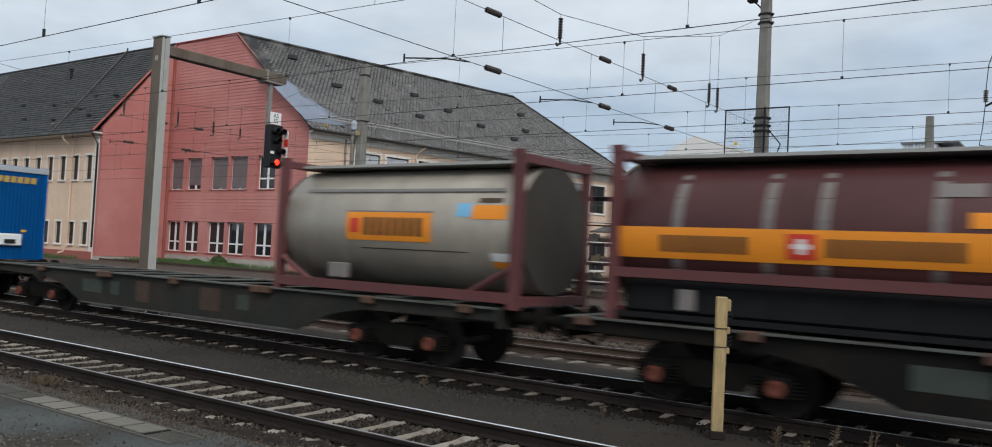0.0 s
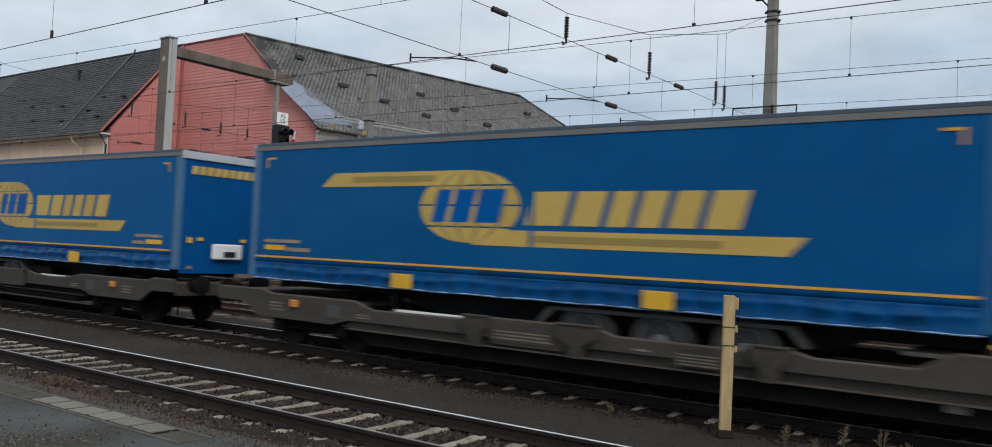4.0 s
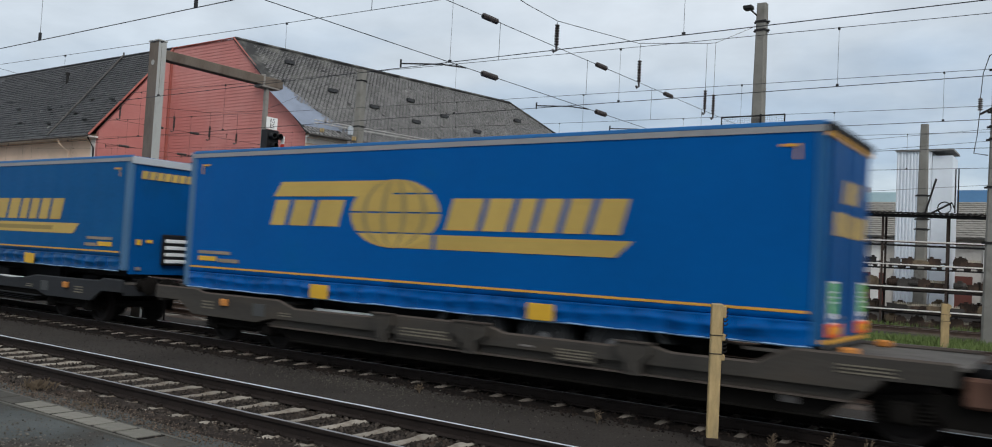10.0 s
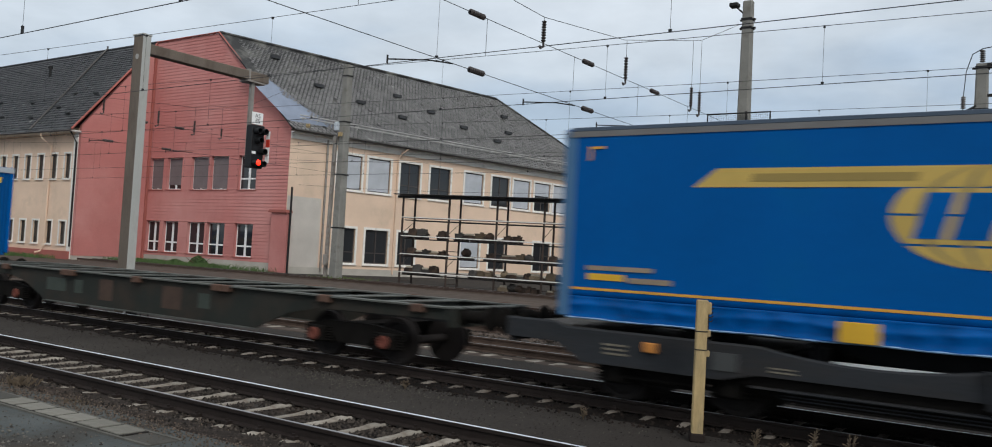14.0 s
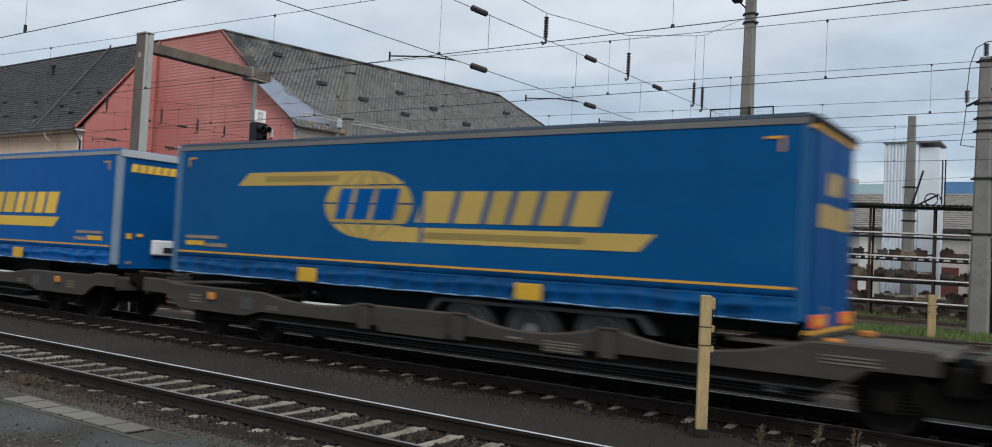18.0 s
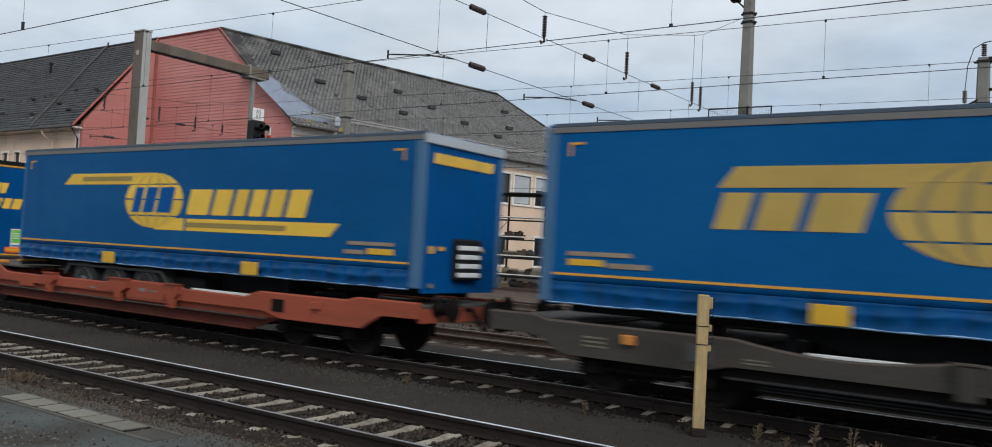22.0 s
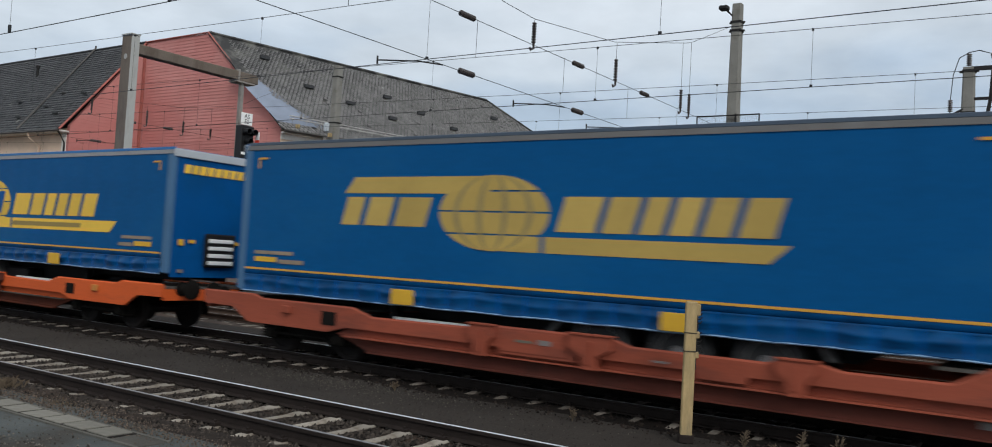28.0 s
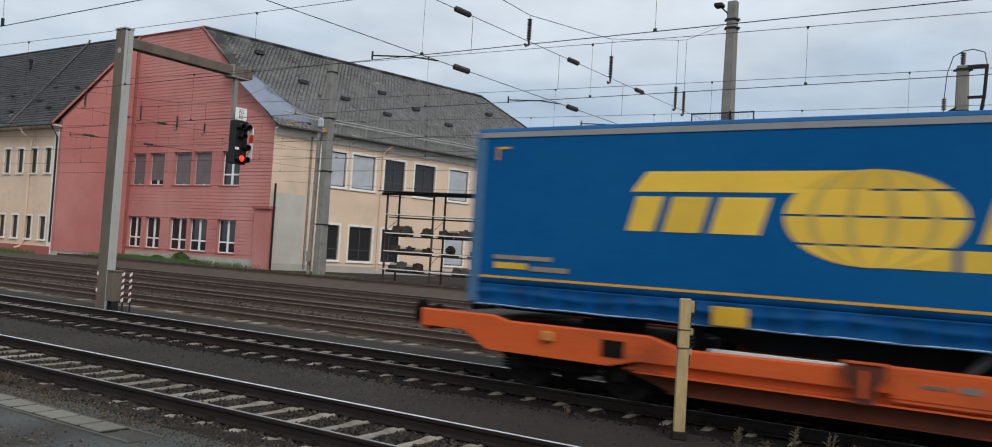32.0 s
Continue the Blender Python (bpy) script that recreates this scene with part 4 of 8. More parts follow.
for k in range(30):
    z = 7.2 + k * 0.083
    tube(bm, [(-1.57, -0.4, z), (1.32, -0.4, z)], 0.0032, 3, False)
part("wire_mesh", bm, M_DARKSTEEL, screen, "fine wire mesh", kind="stuff")
bm = B()
prism(bm, [(-1.15, 8.0), (-0.93, 8.0), (-1.04, 8.2)], -0.45, -0.43)
part("warning_triangle", bm, M_TAGYELLOW, m3, "small yellow warning triangle")
bm = B()
tube(bm, [(0.35, -0.2, 8.7), (0.95, -0.3, 8.0), (0.75, -0.3, 7.4)], 0.03, 5)
tube(bm, [(-1.0, -0.15, 7.0), (1.0, -0.15, 6.9), (1.3, -0.3, 6.6)], 0.03, 5)
part("tension_arm", bm, M_DARKSTEEL, m3)
bm = B()
bbox(bm, -0.78, -0.36, -0.45, -0.05, 14.62, 14.82, 0.04)
tube(bm, [(-0.15, -0.15, 14.3), (-0.5, -0.25, 14.66)], 0.04, 5)
part("floodlight", bm, M_DARKSTEEL, m3)

m2 = concrete_mast(-45.8, 46.2, 16.4, 0.78, 0.55, "tall tapered concrete catenary mast before the workshop", (4.0, 8.0, 12.0, 15.5))
bm = B()
tube(bm, [(-0.6, -0.3, 9.0), (-0.55, -0.3, 10.6), (-0.15, -0.3, 11.2)], 0.09, 6)
part("cable_bracket", bm, M_STEEL_GREY, m2)
bm = B()
lathe(bm, [(11.3, 0.12), (11.4, 0.24), (11.9, 0.26), (12.05, 0.12)], "z", 10, (-0.5, -0.3, 0))
part("surge_arrester", bm, M_ARRESTER, m2, "pale blue-grey arrester")
bm = B()
tube(bm, [(-1.1, 0.0, 0.0), (-0.9, 0.0, 11.0)], 0.16, 8)
part("cable_pipe", bm, M_STEEL_GREY, m2)
bm = B()
bbox(bm, -0.95, -0.55, -0.5, -0.25, 1.2, 2.0, 0.02)
part("switch_box", bm, M_STEEL_GREY, m2)
for x, z in ((0.1, 10.9), (-3.4, 11.7)):
    bm = B()
    bbox(bm, x - 0.18, x + 0.18, -0.6, -0.45, z, z + 0.3, 0.02)
    part("cable_end_box", bm, M_YELLOWPOST, m2)

m4 = concrete_mast(-3.2, 38.5, 11.2, 0.78, 0.42, "concrete catenary mast with a feeder switch and black cable", (4.1, 6.3, 8.2, 8.7, 9.3, 11.0))
bm = B()
insulator(bm, (0.0, -0.1, 11.25), (0.0, -0.1, 11.75), 0.11, 6)
part("insulator", bm, M_INSUL, m4)
bm = B()
insulator(bm, (-0.62, -0.2, 9.4), (-0.62, -0.2, 9.9), 0.1, 6)
part("insulator", bm, M_INSUL, m4)
bm = B()
tube(bm, [(-0.15, -0.2, 9.5), (-0.62, -0.2, 9.25)], 0.05, 5)
bbox(bm, 0.1, 0.85, -0.2, -0.05, 11.05, 11.2)
bbox(bm, 0.1, 0.8, -0.2, -0.05, 9.85, 9.95)
part("bracket", bm, M_DARKSTEEL, m4)
bm = B()
tube(bm, [(0.85, -0.12, 11.2), (0.78, -0.12, 9.9), (0.55, -0.12, 8.4), (0.45, -0.12, 4.5), (0.45, -0.12, 0.1)], 0.07, 6)
part("cable_duct", bm, M_DARKSTEEL, m4)
bm = B()
tube(bm, [(0.0, -0.1, 11.8), (0.35, -0.1, 11.85), (0.75, -0.1, 11.7), (0.85, -0.1, 11.2)], 0.02, 4)
tube(bm, [(0.0, -0.1, 11.8), (-0.35, -0.1, 11.6), (-0.55, -0.15, 10.9), (-0.62, -0.2, 9.9)], 0.02, 4)
tube(bm, [(-0.62, -0.2, 9.4), (-0.7, -0.2, 8.4), (-0.8, -0.2, 7.7), (-0.3, -0.2, 7.6)], 0.02, 4)
part("jumper_cable", bm, M_WIRE, m4)

p5 = concrete_mast(-8.4, 55.6, 11.9, 0.72, 0.4, "tapered concrete pole with old switch gear", (5.6, 6.2, 7.6))
bm = B()
tube(bm, [(0.1, -0.3, 6.2), (0.75, -0.35, 8.6)], 0.06, 5)
tube(bm, [(0.2, -0.3, 6.4), (1.6, -0.3, 7.2), (1.7, -0.3, 6.9)], 0.06, 5)
tube(bm, [(1.75, -0.3, 6.6), (1.75, -0.3, 9.2), (1.9, -0.3, 9.2), (1.9, -0.3, 6.6)], 0.04, 5)
tube(bm, [(1.2 + 0.35 * math.cos(a), -0.3, 6.9 + 0.35 * math.sin(a)) for a in (k * 0.52 for k in range(13))], 0.04, 5)
part("switch_gear", bm, M_DARKSTEEL, p5)

# white fence stakes by the mast
for k, (x, lean) in enumerate(((-2.25, 0), (-1.75, 6), (-1.35, -7))):
    st = thing("fence_stake", pose(x, 38.0, -0.3, 0, lean, 0), "white painted metal stake in the grass", "stake", "white stakes")
    bm = B()
    bbox(bm, -0.07, 0.07, -0.04, 0.04, 0, 2.6 if k == 0 else 1.3, 0.01)
    part("stake", bm, M_WHITE, st)


def wire(name, pts, r, label, group):
    ob = thing(name, pose(0, 0, 0), label, "wire", group)
    bm = B()
    tube(bm, pts, r, 5)
    part("strand", bm, M_WIRE, ob)
    return ob


def messenger_z(x):
    return 6.92 + 1.9e-4 * (x - 32) ** 2 if x > -70 else 8.9 - 0.02 * (x + 70)


for i, yc in enumerate((8.1, 13.0, 17.75, 22.4, 27.0, 31.6)):
    stag = 0.0
    mw = thing("overhead_line", pose(0, 0, 0), "dark contact wire and sagging messenger wire over a track", "overhead line", "overhead wires")
    part("contact_wire", tube(B(), [(-160, yc, 5.97 - 0.1 * (i == 0)), (60, yc, 5.97 - 0.1 * (i == 0))], 0.0082, 5), M_WIRE, mw)
    xs = [-160 + 5 * k for k in range(45)]
    mz = (lambda x: messenger_z(x) + 0.6) if i == 0 else messenger_z
    part("messenger_wire", tube(B(), [(x, yc, mz(x)) for x in xs], 0.007, 5), M_WIRE, mw)
    part("suspension", tube(B(), [(SPAN_X, yc, mz(SPAN_X)), (SPAN_X, yc, 8.05 + 0.53 * (yc - 3.0) / 35.2 + 0.02)], 0.006, 4), M_WIRE, mw)
    for k in range(26):
        x = -75.5 + i * 1.3 + 4.9 * k
        bm = B()
        tube(bm, [(x, yc, 5.98 - 0.1 * (i == 0)), (x, yc, mz(x))], 0.004, 3)
        bbox(bm, x - 0.025, x + 0.025, yc - 0.02, yc + 0.02, 5.97 - 0.1 * (i == 0), 6.02)
        bbox(bm, x - 0.02, x + 0.02, yc - 0.02, yc + 0.02, mz(x) - 0.04, mz(x) + 0.01)
        part("dropper", bm, M_WIRE, mw)


def headspan(x, mast_y, near_y, head, up_z, low_z, drops, strain_up, strain_low, arms):
    """The cross wires that hang the line between two masts, with their insulators."""
    hs = thing("headspan", pose(x, 0, 0), "cross-span wires with dark insulators between two masts", "overhead line", "cross spans")
    bm = B()
    tube(bm, [(0, y, z) for y, z in head], 0.010, 5)
    part("head_wire", bm, M_WIRE, hs)
    for nm, (z0, z1) in (("upper_cross_wire", up_z), ("lower_cross_wire", low_z)):
        bm = B()
        tube(bm, [(0, near_y, z0), (0, mast_y, z1)], 0.0095, 5)
        part(nm, bm, M_WIRE, hs)
    for (y, zt, zi, zb) in drops:
        bm = B()
        tube(bm, [(0, y, zt), (0, y, zi)], 0.008, 4)
        part("drop_wire", bm, M_WIRE, hs)
        bm = B()
        insulator(bm, (0, y, zi), (0, y, zb + 0.15), 0.075, 8)
        tube(bm, [(0, y, zb + 0.15), (0, y + 0.02, zb + 0.02), (0, y - 0.14, zb - 0.06), (0, y - 0.2, zb)], 0.035, 5)
        part("hanging_insulator", bm, M_INSUL, hs, "dark ribbed insulator")
    for ys, (z0, z1) in ((strain_up, up_z), (strain_low, low_z)):
        for y in ys:
            zf = lambda q: z0 + (z1 - z0) * (q - near_y) / (mast_y - near_y)
            bm = B()
            insulator(bm, (0, y - 0.32, zf(y - 0.32)), (0, y + 0.32, zf(y + 0.32)), 0.082, 7)
            part("strain_insulator", bm, M_INSUL, hs, "dark ribbed insulator")
    for y in arms:
        zf = low_z[0] + (low_z[1] - low_z[0]) * (y - near_y) / (mast_y - near_y)
        bm = B()
        tube(bm, [(0, y, zf), (-0.45, y - 0.4, zf + 0.04), (-1.25, y - 1.0, zf + 0.0)], 0.02, 5)
        tube(bm, [(-1.25, y - 1.0, zf + 0.1), (-1.25, y - 1.0, zf - 0.1)], 0.025, 5)
        part("steady_arm", bm, M_DARKSTEEL, hs)
    return hs


headspan(SPAN_X, 38.2, 3.0, [(3.0, 13.2), (10, 10.6), (15, 9.4), (19, 9.1), (20.55, 9.07), (25.8, 9.7), (32.0, 11.2), (32.8, 11.42), (38.2, 13.6)], (8.05, 8.58), (6.62, 7.1),
         [(20.55, 9.05, 8.97, 8.2), (25.95, 9.7, 9.15, 8.24), (31.9, 11.2, 9.3, 8.38), (32.8, 11.4, 9.3, 8.33)], (17.3, 23.3, 28.4), (17.4, 23.4, 28.3), (16.4, 22.6, 27.4))
headspan(-45.8, 46.0, 4.0, [(4, 16), (12, 12.6), (20, 10.6), (27, 10.0), (33, 10.5), (37.2, 11.4), (46, 16.0)], (8.9, 9.1), (7.3, 7.8),
         [(27.0, 10.0, 9.9, 9.1), (30.5, 10.15, 9.85, 8.95), (33.05, 10.5, 9.65, 8.8), (35.1, 10.9, 9.5, 8.85)], (29.5, 32.0), (27.4, 31.2), (28.0, 33.0))
# feeder line far back
for y, z in ((49.0, 9.7), (49.0, 10.3), (52.0, 7.8)):
    wire("feeder_wire", [(-60 + 10 * k, y, z - 0.9 + 0.9 * ((k % 6) / 3 - 1) ** 2) for k in range(9)], 0.010, "thin dark feeder wire", "overhead wires")

# ---- storage rack with machine parts ----
RA, RB = Vector((-40.4, 47.2, -0.3)), Vector((3.6, 50.6, -0.3))
RD = (RB - RA).normalized()
RANG = math.degrees(math.atan2(RD.y, RD.x))
RACK = Matrix.Translation(RA) @ pose(0, 0, 0, 0, 0, RANG)
RLEN = (RB - RA).length
M_RACKPOST = material("brown_black_rack_steel", (0.05, 0.037, 0.031), 0.8, 0, 2, 0.3, 20, 0.1, (0.09, 0.055, 0.04), 0.3, 2, spec=0.2)
rack = thing("storage_rack", RACK, "long open steel storage rack with a corrugated roof", "storage rack")
bays = [0.0, 4.0, 7.9, 11.5, 15.1, 18.6, 21.9, 25.0, 28.1, 31.1, 34.2, 37.3, 40.4, 43.6]


def rack_h(x):
    return 6.62 - 0.7 * x / RLEN


for x in bays:
    for y in (0.0, 1.5):
        bm = B()
        bbox(bm, x - 0.055, x + 0.055, y - 0.055, y + 0.055, 0.0, rack_h(x))
        part("post", bm, M_RACKPOST, rack)
    bm = B()
    for k in range(5):
        z = 0.4 + k * 1.15
        tube(bm, [(x, 0, z), (x, 1.5, z + (0.9 if k % 2 else -0.0))], 0.025, 4)
    part("lattice", bm, M_RACKPOST, rack)
LEVELS = (1.05, 2.35, 3.65, 5.0)
for z in LEVELS:
    for k, (a, b) in enumerate(zip(bays, bays[1:])):
        za, zb = z * rack_h(a) / 6.62, z * rack_h(b) / 6.62
        for y, mat, dz in ((-0.09, M_WHITE, 0.0), (1.59, M_RUST, 0.02)):
            bm = B()
            prism(bm, [(a, za + dz), (b, zb + dz), (b, zb + dz + 0.065), (a, za + dz + 0.065)], y - 0.03, y + 0.03)
            part("shelf_beam", bm, mat, rack)
        bm = B()
        for yy in (0.3, 1.2):
            prism(bm, [(a, za - 0.2), (b, zb - 0.2), (b, zb - 0.13), (a, za - 0.13)], yy - 0.05, yy + 0.05)
        part("shelf_runner", bm, M_DARKSTEEL, rack)
bm = B()
n = 340
prev = None
for k in range(n + 1):
    x = -0.5 + (RLEN + 1) * k / n
    z = rack_h(x) + 0.06 + (0.022 if k % 2 else -0.022)
    row = [bm.verts.new((x, -0.6, z)), bm.verts.new((x, 2.0, z + 0.12)), bm.verts.new((x, 2.0, z + 0.09)), bm.verts.new((x, -0.6, z - 0.03))]
    if prev:
        for a in range(4):
            bm.faces.new((prev[a], row[a], row[(a + 1) % 4], prev[(a + 1) % 4]))
    prev = row
part("corrugated_roof", bm, M_DARKSTEEL, rack)
bm = B()
prism(bm, [(-0.4, rack_h(0) - 0.2), (RLEN + 0.4, rack_h(RLEN) - 0.2), (RLEN + 0.4, rack_h(RLEN) - 0.02), (-0.4, rack_h(0) - 0.02)], -0.2, -0.1)
part("roof_beam", bm, M_DARKSTEEL, rack)

M_PART_A = material("machine_part_rust", (0.042, 0.029, 0.022), 0.85, 0.1, 1.5, 0.5, 12, 0.3, (0.11, 0.068, 0.045), 0.4, 2, per_object=0.6)
M_PART_B = material("machine_part_grey", (0.06, 0.055, 0.05), 0.7, 0.3, 1.5, 0.4, 12, 0.2, per_object=0.5)
M_PART_C = material("machine_part_tan", (0.15, 0.115, 0.075), 0.85, 0, 1.5, 0.4, 12, 0.2, (0.08, 0.052, 0.034), 0.4, 2, per_object=0.5)
M_PALLET = material("pallet_wood", (0.030, 0.024, 0.021), 0.9, 0, 3, 0.3, 20, 0.2, per_object=0.2)
M_TOOTH = material("pale_machined_steel", (0.36, 0.32, 0.25), 0.6, 0.2, 2, 0.25, 20, 0.1, per_object=0.4)


def motor_mesh(kind, mat):
    """The casing of a dismounted drive unit: a round-shouldered case, a ribbed barrel, a lidded box or a low block."""
    bm = B()
    if kind == 0:
        prism(bm, [(-0.46, 0.0), (0.46, 0.0), (0.5, 0.2), (0.47, 0.46), (0.36, 0.58), (0.12, 0.62), (-0.2, 0.6), (-0.4, 0.52), (-0.5, 0.3)], -0.3, 0.3)
        for x in (-0.34, 0.3):
            bbox(bm, x - 0.03, x + 0.03, -0.33, 0.33, 0.02, 0.64)
        bbox(bm, -0.12, 0.1, -0.2, 0.2, 0.6, 0.7)
    elif kind == 1:
        prof = [(-0.5, 0.1), (-0.48, 0.22), (-0.4, 0.27)]
        for k in range(5):
            x = -0.36 + k * 0.15
            prof += [(x, 0.27), (x + 0.005, 0.33), (x + 0.055, 0.33), (x + 0.06, 0.27)]
        lathe(bm, prof + [(0.44, 0.25), (0.5, 0.2), (0.52, 0.08)], "x", 12, (0, 0, 0.34))
        bbox(bm, -0.2, 0.2, -0.2, 0.2, 0.6, 0.76, 0.03)
    elif kind == 2:
        bbox(bm, -0.42, 0.42, -0.34, 0.34, 0.0, 0.5, 0.03)
        bbox(bm, -0.46, 0.46, -0.37, 0.37, 0.42, 0.49)
        bbox(bm, 0.05, 0.3, -0.2, 0.2, 0.49, 0.63, 0.03)
        for z in (0.12, 0.26):
            bbox(bm, -0.45, 0.45, -0.36, -0.34, z, z + 0.035)
    else:
        prism(bm, [(-0.56, 0.0), (0.56, 0.0), (0.58, 0.26), (0.44, 0.34), (-0.42, 0.34), (-0.58, 0.24)], -0.32, 0.32)
        bbox(bm, -0.5, 0.5, -0.36, -0.31, 0.05, 0.2)
    return to_mesh("drive_unit", bm, mat)


ME_UNITS = [motor_mesh(k, mat) for mat in (M_PART_A, M_PART_B, M_PART_C) for k in range(4)]
ME_AXLE = to_mesh("axle_stub", lathe(B(), [(-0.86, 0.03), (-0.85, 0.075), (-0.7, 0.08), (-0.68, 0.05), (0.68, 0.05), (0.7, 0.08), (0.85, 0.075), (0.86, 0.03)], "x", 8, (0, 0, 0.16)), M_PALLET)
comb = [(-0.44, 0.34), (0.44, 0.34)]
for k in range(6):
    x = 0.42 - k * 0.15
    comb += [(x, 0.37), (x - 0.01, 0.50), (x - 0.08, 0.50), (x - 0.09, 0.37)]
ME_TEETH = to_mesh("cylinder_head", prism(B(), comb, -0.2, 0.2), M_TOOTH)
ME_FOOT = to_mesh("skid", prism(B(), [(-0.56, 0.22), (-0.5, 0.0), (-0.26, 0.0), (-0.2, 0.12), (0.2, 0.12), (0.26, 0.0), (0.5, 0.0), (0.56, 0.22)], -0.4, 0.4), M_PALLET)
ME_PALLET = to_mesh("pallet_box", bbox(prism(B(), [(-0.74, 0.0), (0.74, 0.0), (0.76, 0.215), (-0.76, 0.215)], -0.42, 0.42), -0.78, 0.78, -0.45, 0.45, 0.17, 0.22), M_PALLET)
rg = random.Random(21)
for a, b in zip(bays, bays[1:]):
    for j, z in enumerate((0.0,) + LEVELS[:3]):
        if a < 7 and j == 0:
            continue
        n = 4 if j == 3 else 6 if j < 2 and a > 10 else 5 if b - a > 3.2 else rg.choice((4, 4, 5))
        for k in range(n + (4 if 0 < j < 3 and a > 14 else 0)):
            if rg.random() < (0.6 if 7 < a < 11 and j == 3 else 0.65 if 3.5 < a < 7 and j < 3 else 0.25 if j == 3 and 10 < a < 15 else 0.06):
                continue
            back = k >= n                               # a second row behind the first
            x = a + 0.3 + (b - a - 0.6) * ((k - n + 0.9) / 4 if back else (k + 0.5) / n)
            zz = z * rack_h(x) / 6.62 - (0.128 if j else 0.0)
            base = RACK @ pose(x, (1.2 if back else 0.45) + rg.uniform(-0.06, 0.06), zz, 0, 0, rg.uniform(-8, 8) + rg.choice((0, 0, 180)))
            kind = rg.choice((0, 0, 1, 2, 2, 3, 3))
            tint = rg.choice((0, 0, 0, 0, 1, 1, 1, 2))
            unit = tagged(new("drive_unit", ME_UNITS[kind + 4 * tint]), "dismounted rusty drive unit on a dark skid", "machine part", "stored machine parts")
            s = rg.uniform(0.56, 0.74)
            unit.matrix_basis = base @ pose(0, 0, 0.25 * s) @ Matrix.Diagonal((s, s, s * 1.12, 1))
            if j == 3 or rg.random() < 0.35:
                piece("skid", ME_FOOT, unit, pose(0, 0, -0.223))
            else:
                piece("pallet_box", ME_PALLET, unit, pose(0, 0, -0.223))
            if kind in (0, 2) and rg.random() < 0.75:
                piece("axle_stub", ME_AXLE, unit, pose(0, rg.uniform(-0.1, 0.1), 0))
            if kind == 3:
                piece("cylinder_head", ME_TEETH, unit, pose(0, 0, 0.0015))

# crates by the track
for x, y, w, h, label in ((-16.45, 35.0, 0.35, 0.42, "small white plastic crate on the ground"), (-15.85, 35.9, 1.35, 0.55, "grey crate with reddish edges on the ground")):
    cr = thing("crate", pose(x, y, -0.21, 0, 0, 20), label, "crate")
    bm = B()
    bbox(bm, -w / 2, w / 2, -0.3, 0.3, 0.0, h, 0.015)
    part("box", bm, M_WHITE if w < 1 else M_PLINTH, cr)
    bm = B()
    bbox(bm, -w / 2 - 0.02, w / 2 + 0.02, -0.32, 0.32, h, h + 0.04)
    part("lid", bm, M_WHITE if w < 1 else M_REDTRIM, cr)

# ---- far buildings ----
M_OLDWHITE = material("weathered_white_wall", (0.55, 0.53, 0.50), 0.85, 0, 0.3, 0.15, 4, 0.1, (0.40, 0.38, 0.35), 0.35, 0.4)
M_HALL = material("white_sheet_cladding", (0.80, 0.78, 0.75), 0.6, 0, 0.3, 0.08, 3, 0.05)
M_HALLROOF = material("tan_grey_roof", (0.46, 0.42, 0.385), 0.8, 0, 0.3, 0.12, 3, 0.05)
M_SAGE = material("sage_green_render", (0.30, 0.36, 0.29), 0.85, 0, 0.4, 0.12, 3, 0.05)
M_TILE = material("grey_brown_tiles", (0.21, 0.20, 0.18), 0.8, 0, 0.5, 0.25, 4, 0.1)
M_TILE_DARK = material("dark_grey_tiles", (0.085, 0.083, 0.08), 0.75, 0, 0.5, 0.25, 4, 0.1)
M_TEAL = material("pale_teal_cladding", (0.40, 0.55, 0.59), 0.6, 0, 0.4, 0.1, 3, 0.03)
M_BLUECLAD = material("blue_cladding", (0.11, 0.25, 0.45), 0.6, 0, 0.4, 0.1, 3, 0.03)
M_TOWER = material("silver_white_trapezoid_sheet", (0.74, 0.79, 0.84), 0.45, 0.2, 0.3, 0.08, 3, 0.03)
M_BRICK = material("dark_red_wall", (0.135, 0.05, 0.04), 0.85, 0, 0.5, 0.2, 6, 0.1)
M_SHINGLE = material("grey_shingle_wall", (0.23, 0.23, 0.225), 0.85, 0, 0.5, 0.2, 4, 0.1)


def box_part(name, parent, mat, x0, x1, y0, y1, z0, z1, label=""):
    return part(name, bbox(B(), x0, x1, y0, y1, z0, z1), mat, parent, label)


def tile_rows(parent, mat, org, u, v, nu, nv, su, sv, seed):
    return slates("tile_cover", parent, mat, Vector(org), Vector(u).normalized(), Vector(v).normalized(), nu, nv, su, sv, lambda a, b: 0 <= a < nu * su and b < nv * sv, seed, "overlapping roof tiles")


hall = thing("white_hall", pose(0, 0, 0), "large white sheet-clad hall with a tan roof far behind", "hall")
part("wall_front", prism(B(), [(-68, -0.3), (-50.5, -0.3), (-50.5, 22.6), (-62.4, 26.4), (-68, 23.4)], 150, 151), M_HALL, hall)
for x in (-66.2, -64.4, -62.6, -60.0, -57.0, -53.8):
    box_part("pilaster", hall, M_SIGNWHITE, x, x + 0.45, 149.8, 149.99, 0, 22.4)
box_part("roof_side_wall", hall, M_HALL, -50.6, -33, 152, 200, -0.3, 16.2)
plane("roof", hall, M_HALLROOF, [(-50.4, 152.0, 22.9), (-50.4, 149.4, 11.0), (-30.0, 149.4, 11.0), (-30.6, 151.0, 17.7)])
green_house = thing("gabled_house", pose(0, 0, 0), "sage-green gabled building with grey shingle walls", "house")
part("gable", prism(B(), [(-52, 8.5), (-39.3, 8.5), (-39.3, 10.3), (-45.7, 14.0), (-52, 10.3)], 95, 95.6), M_SAGE, green_house)
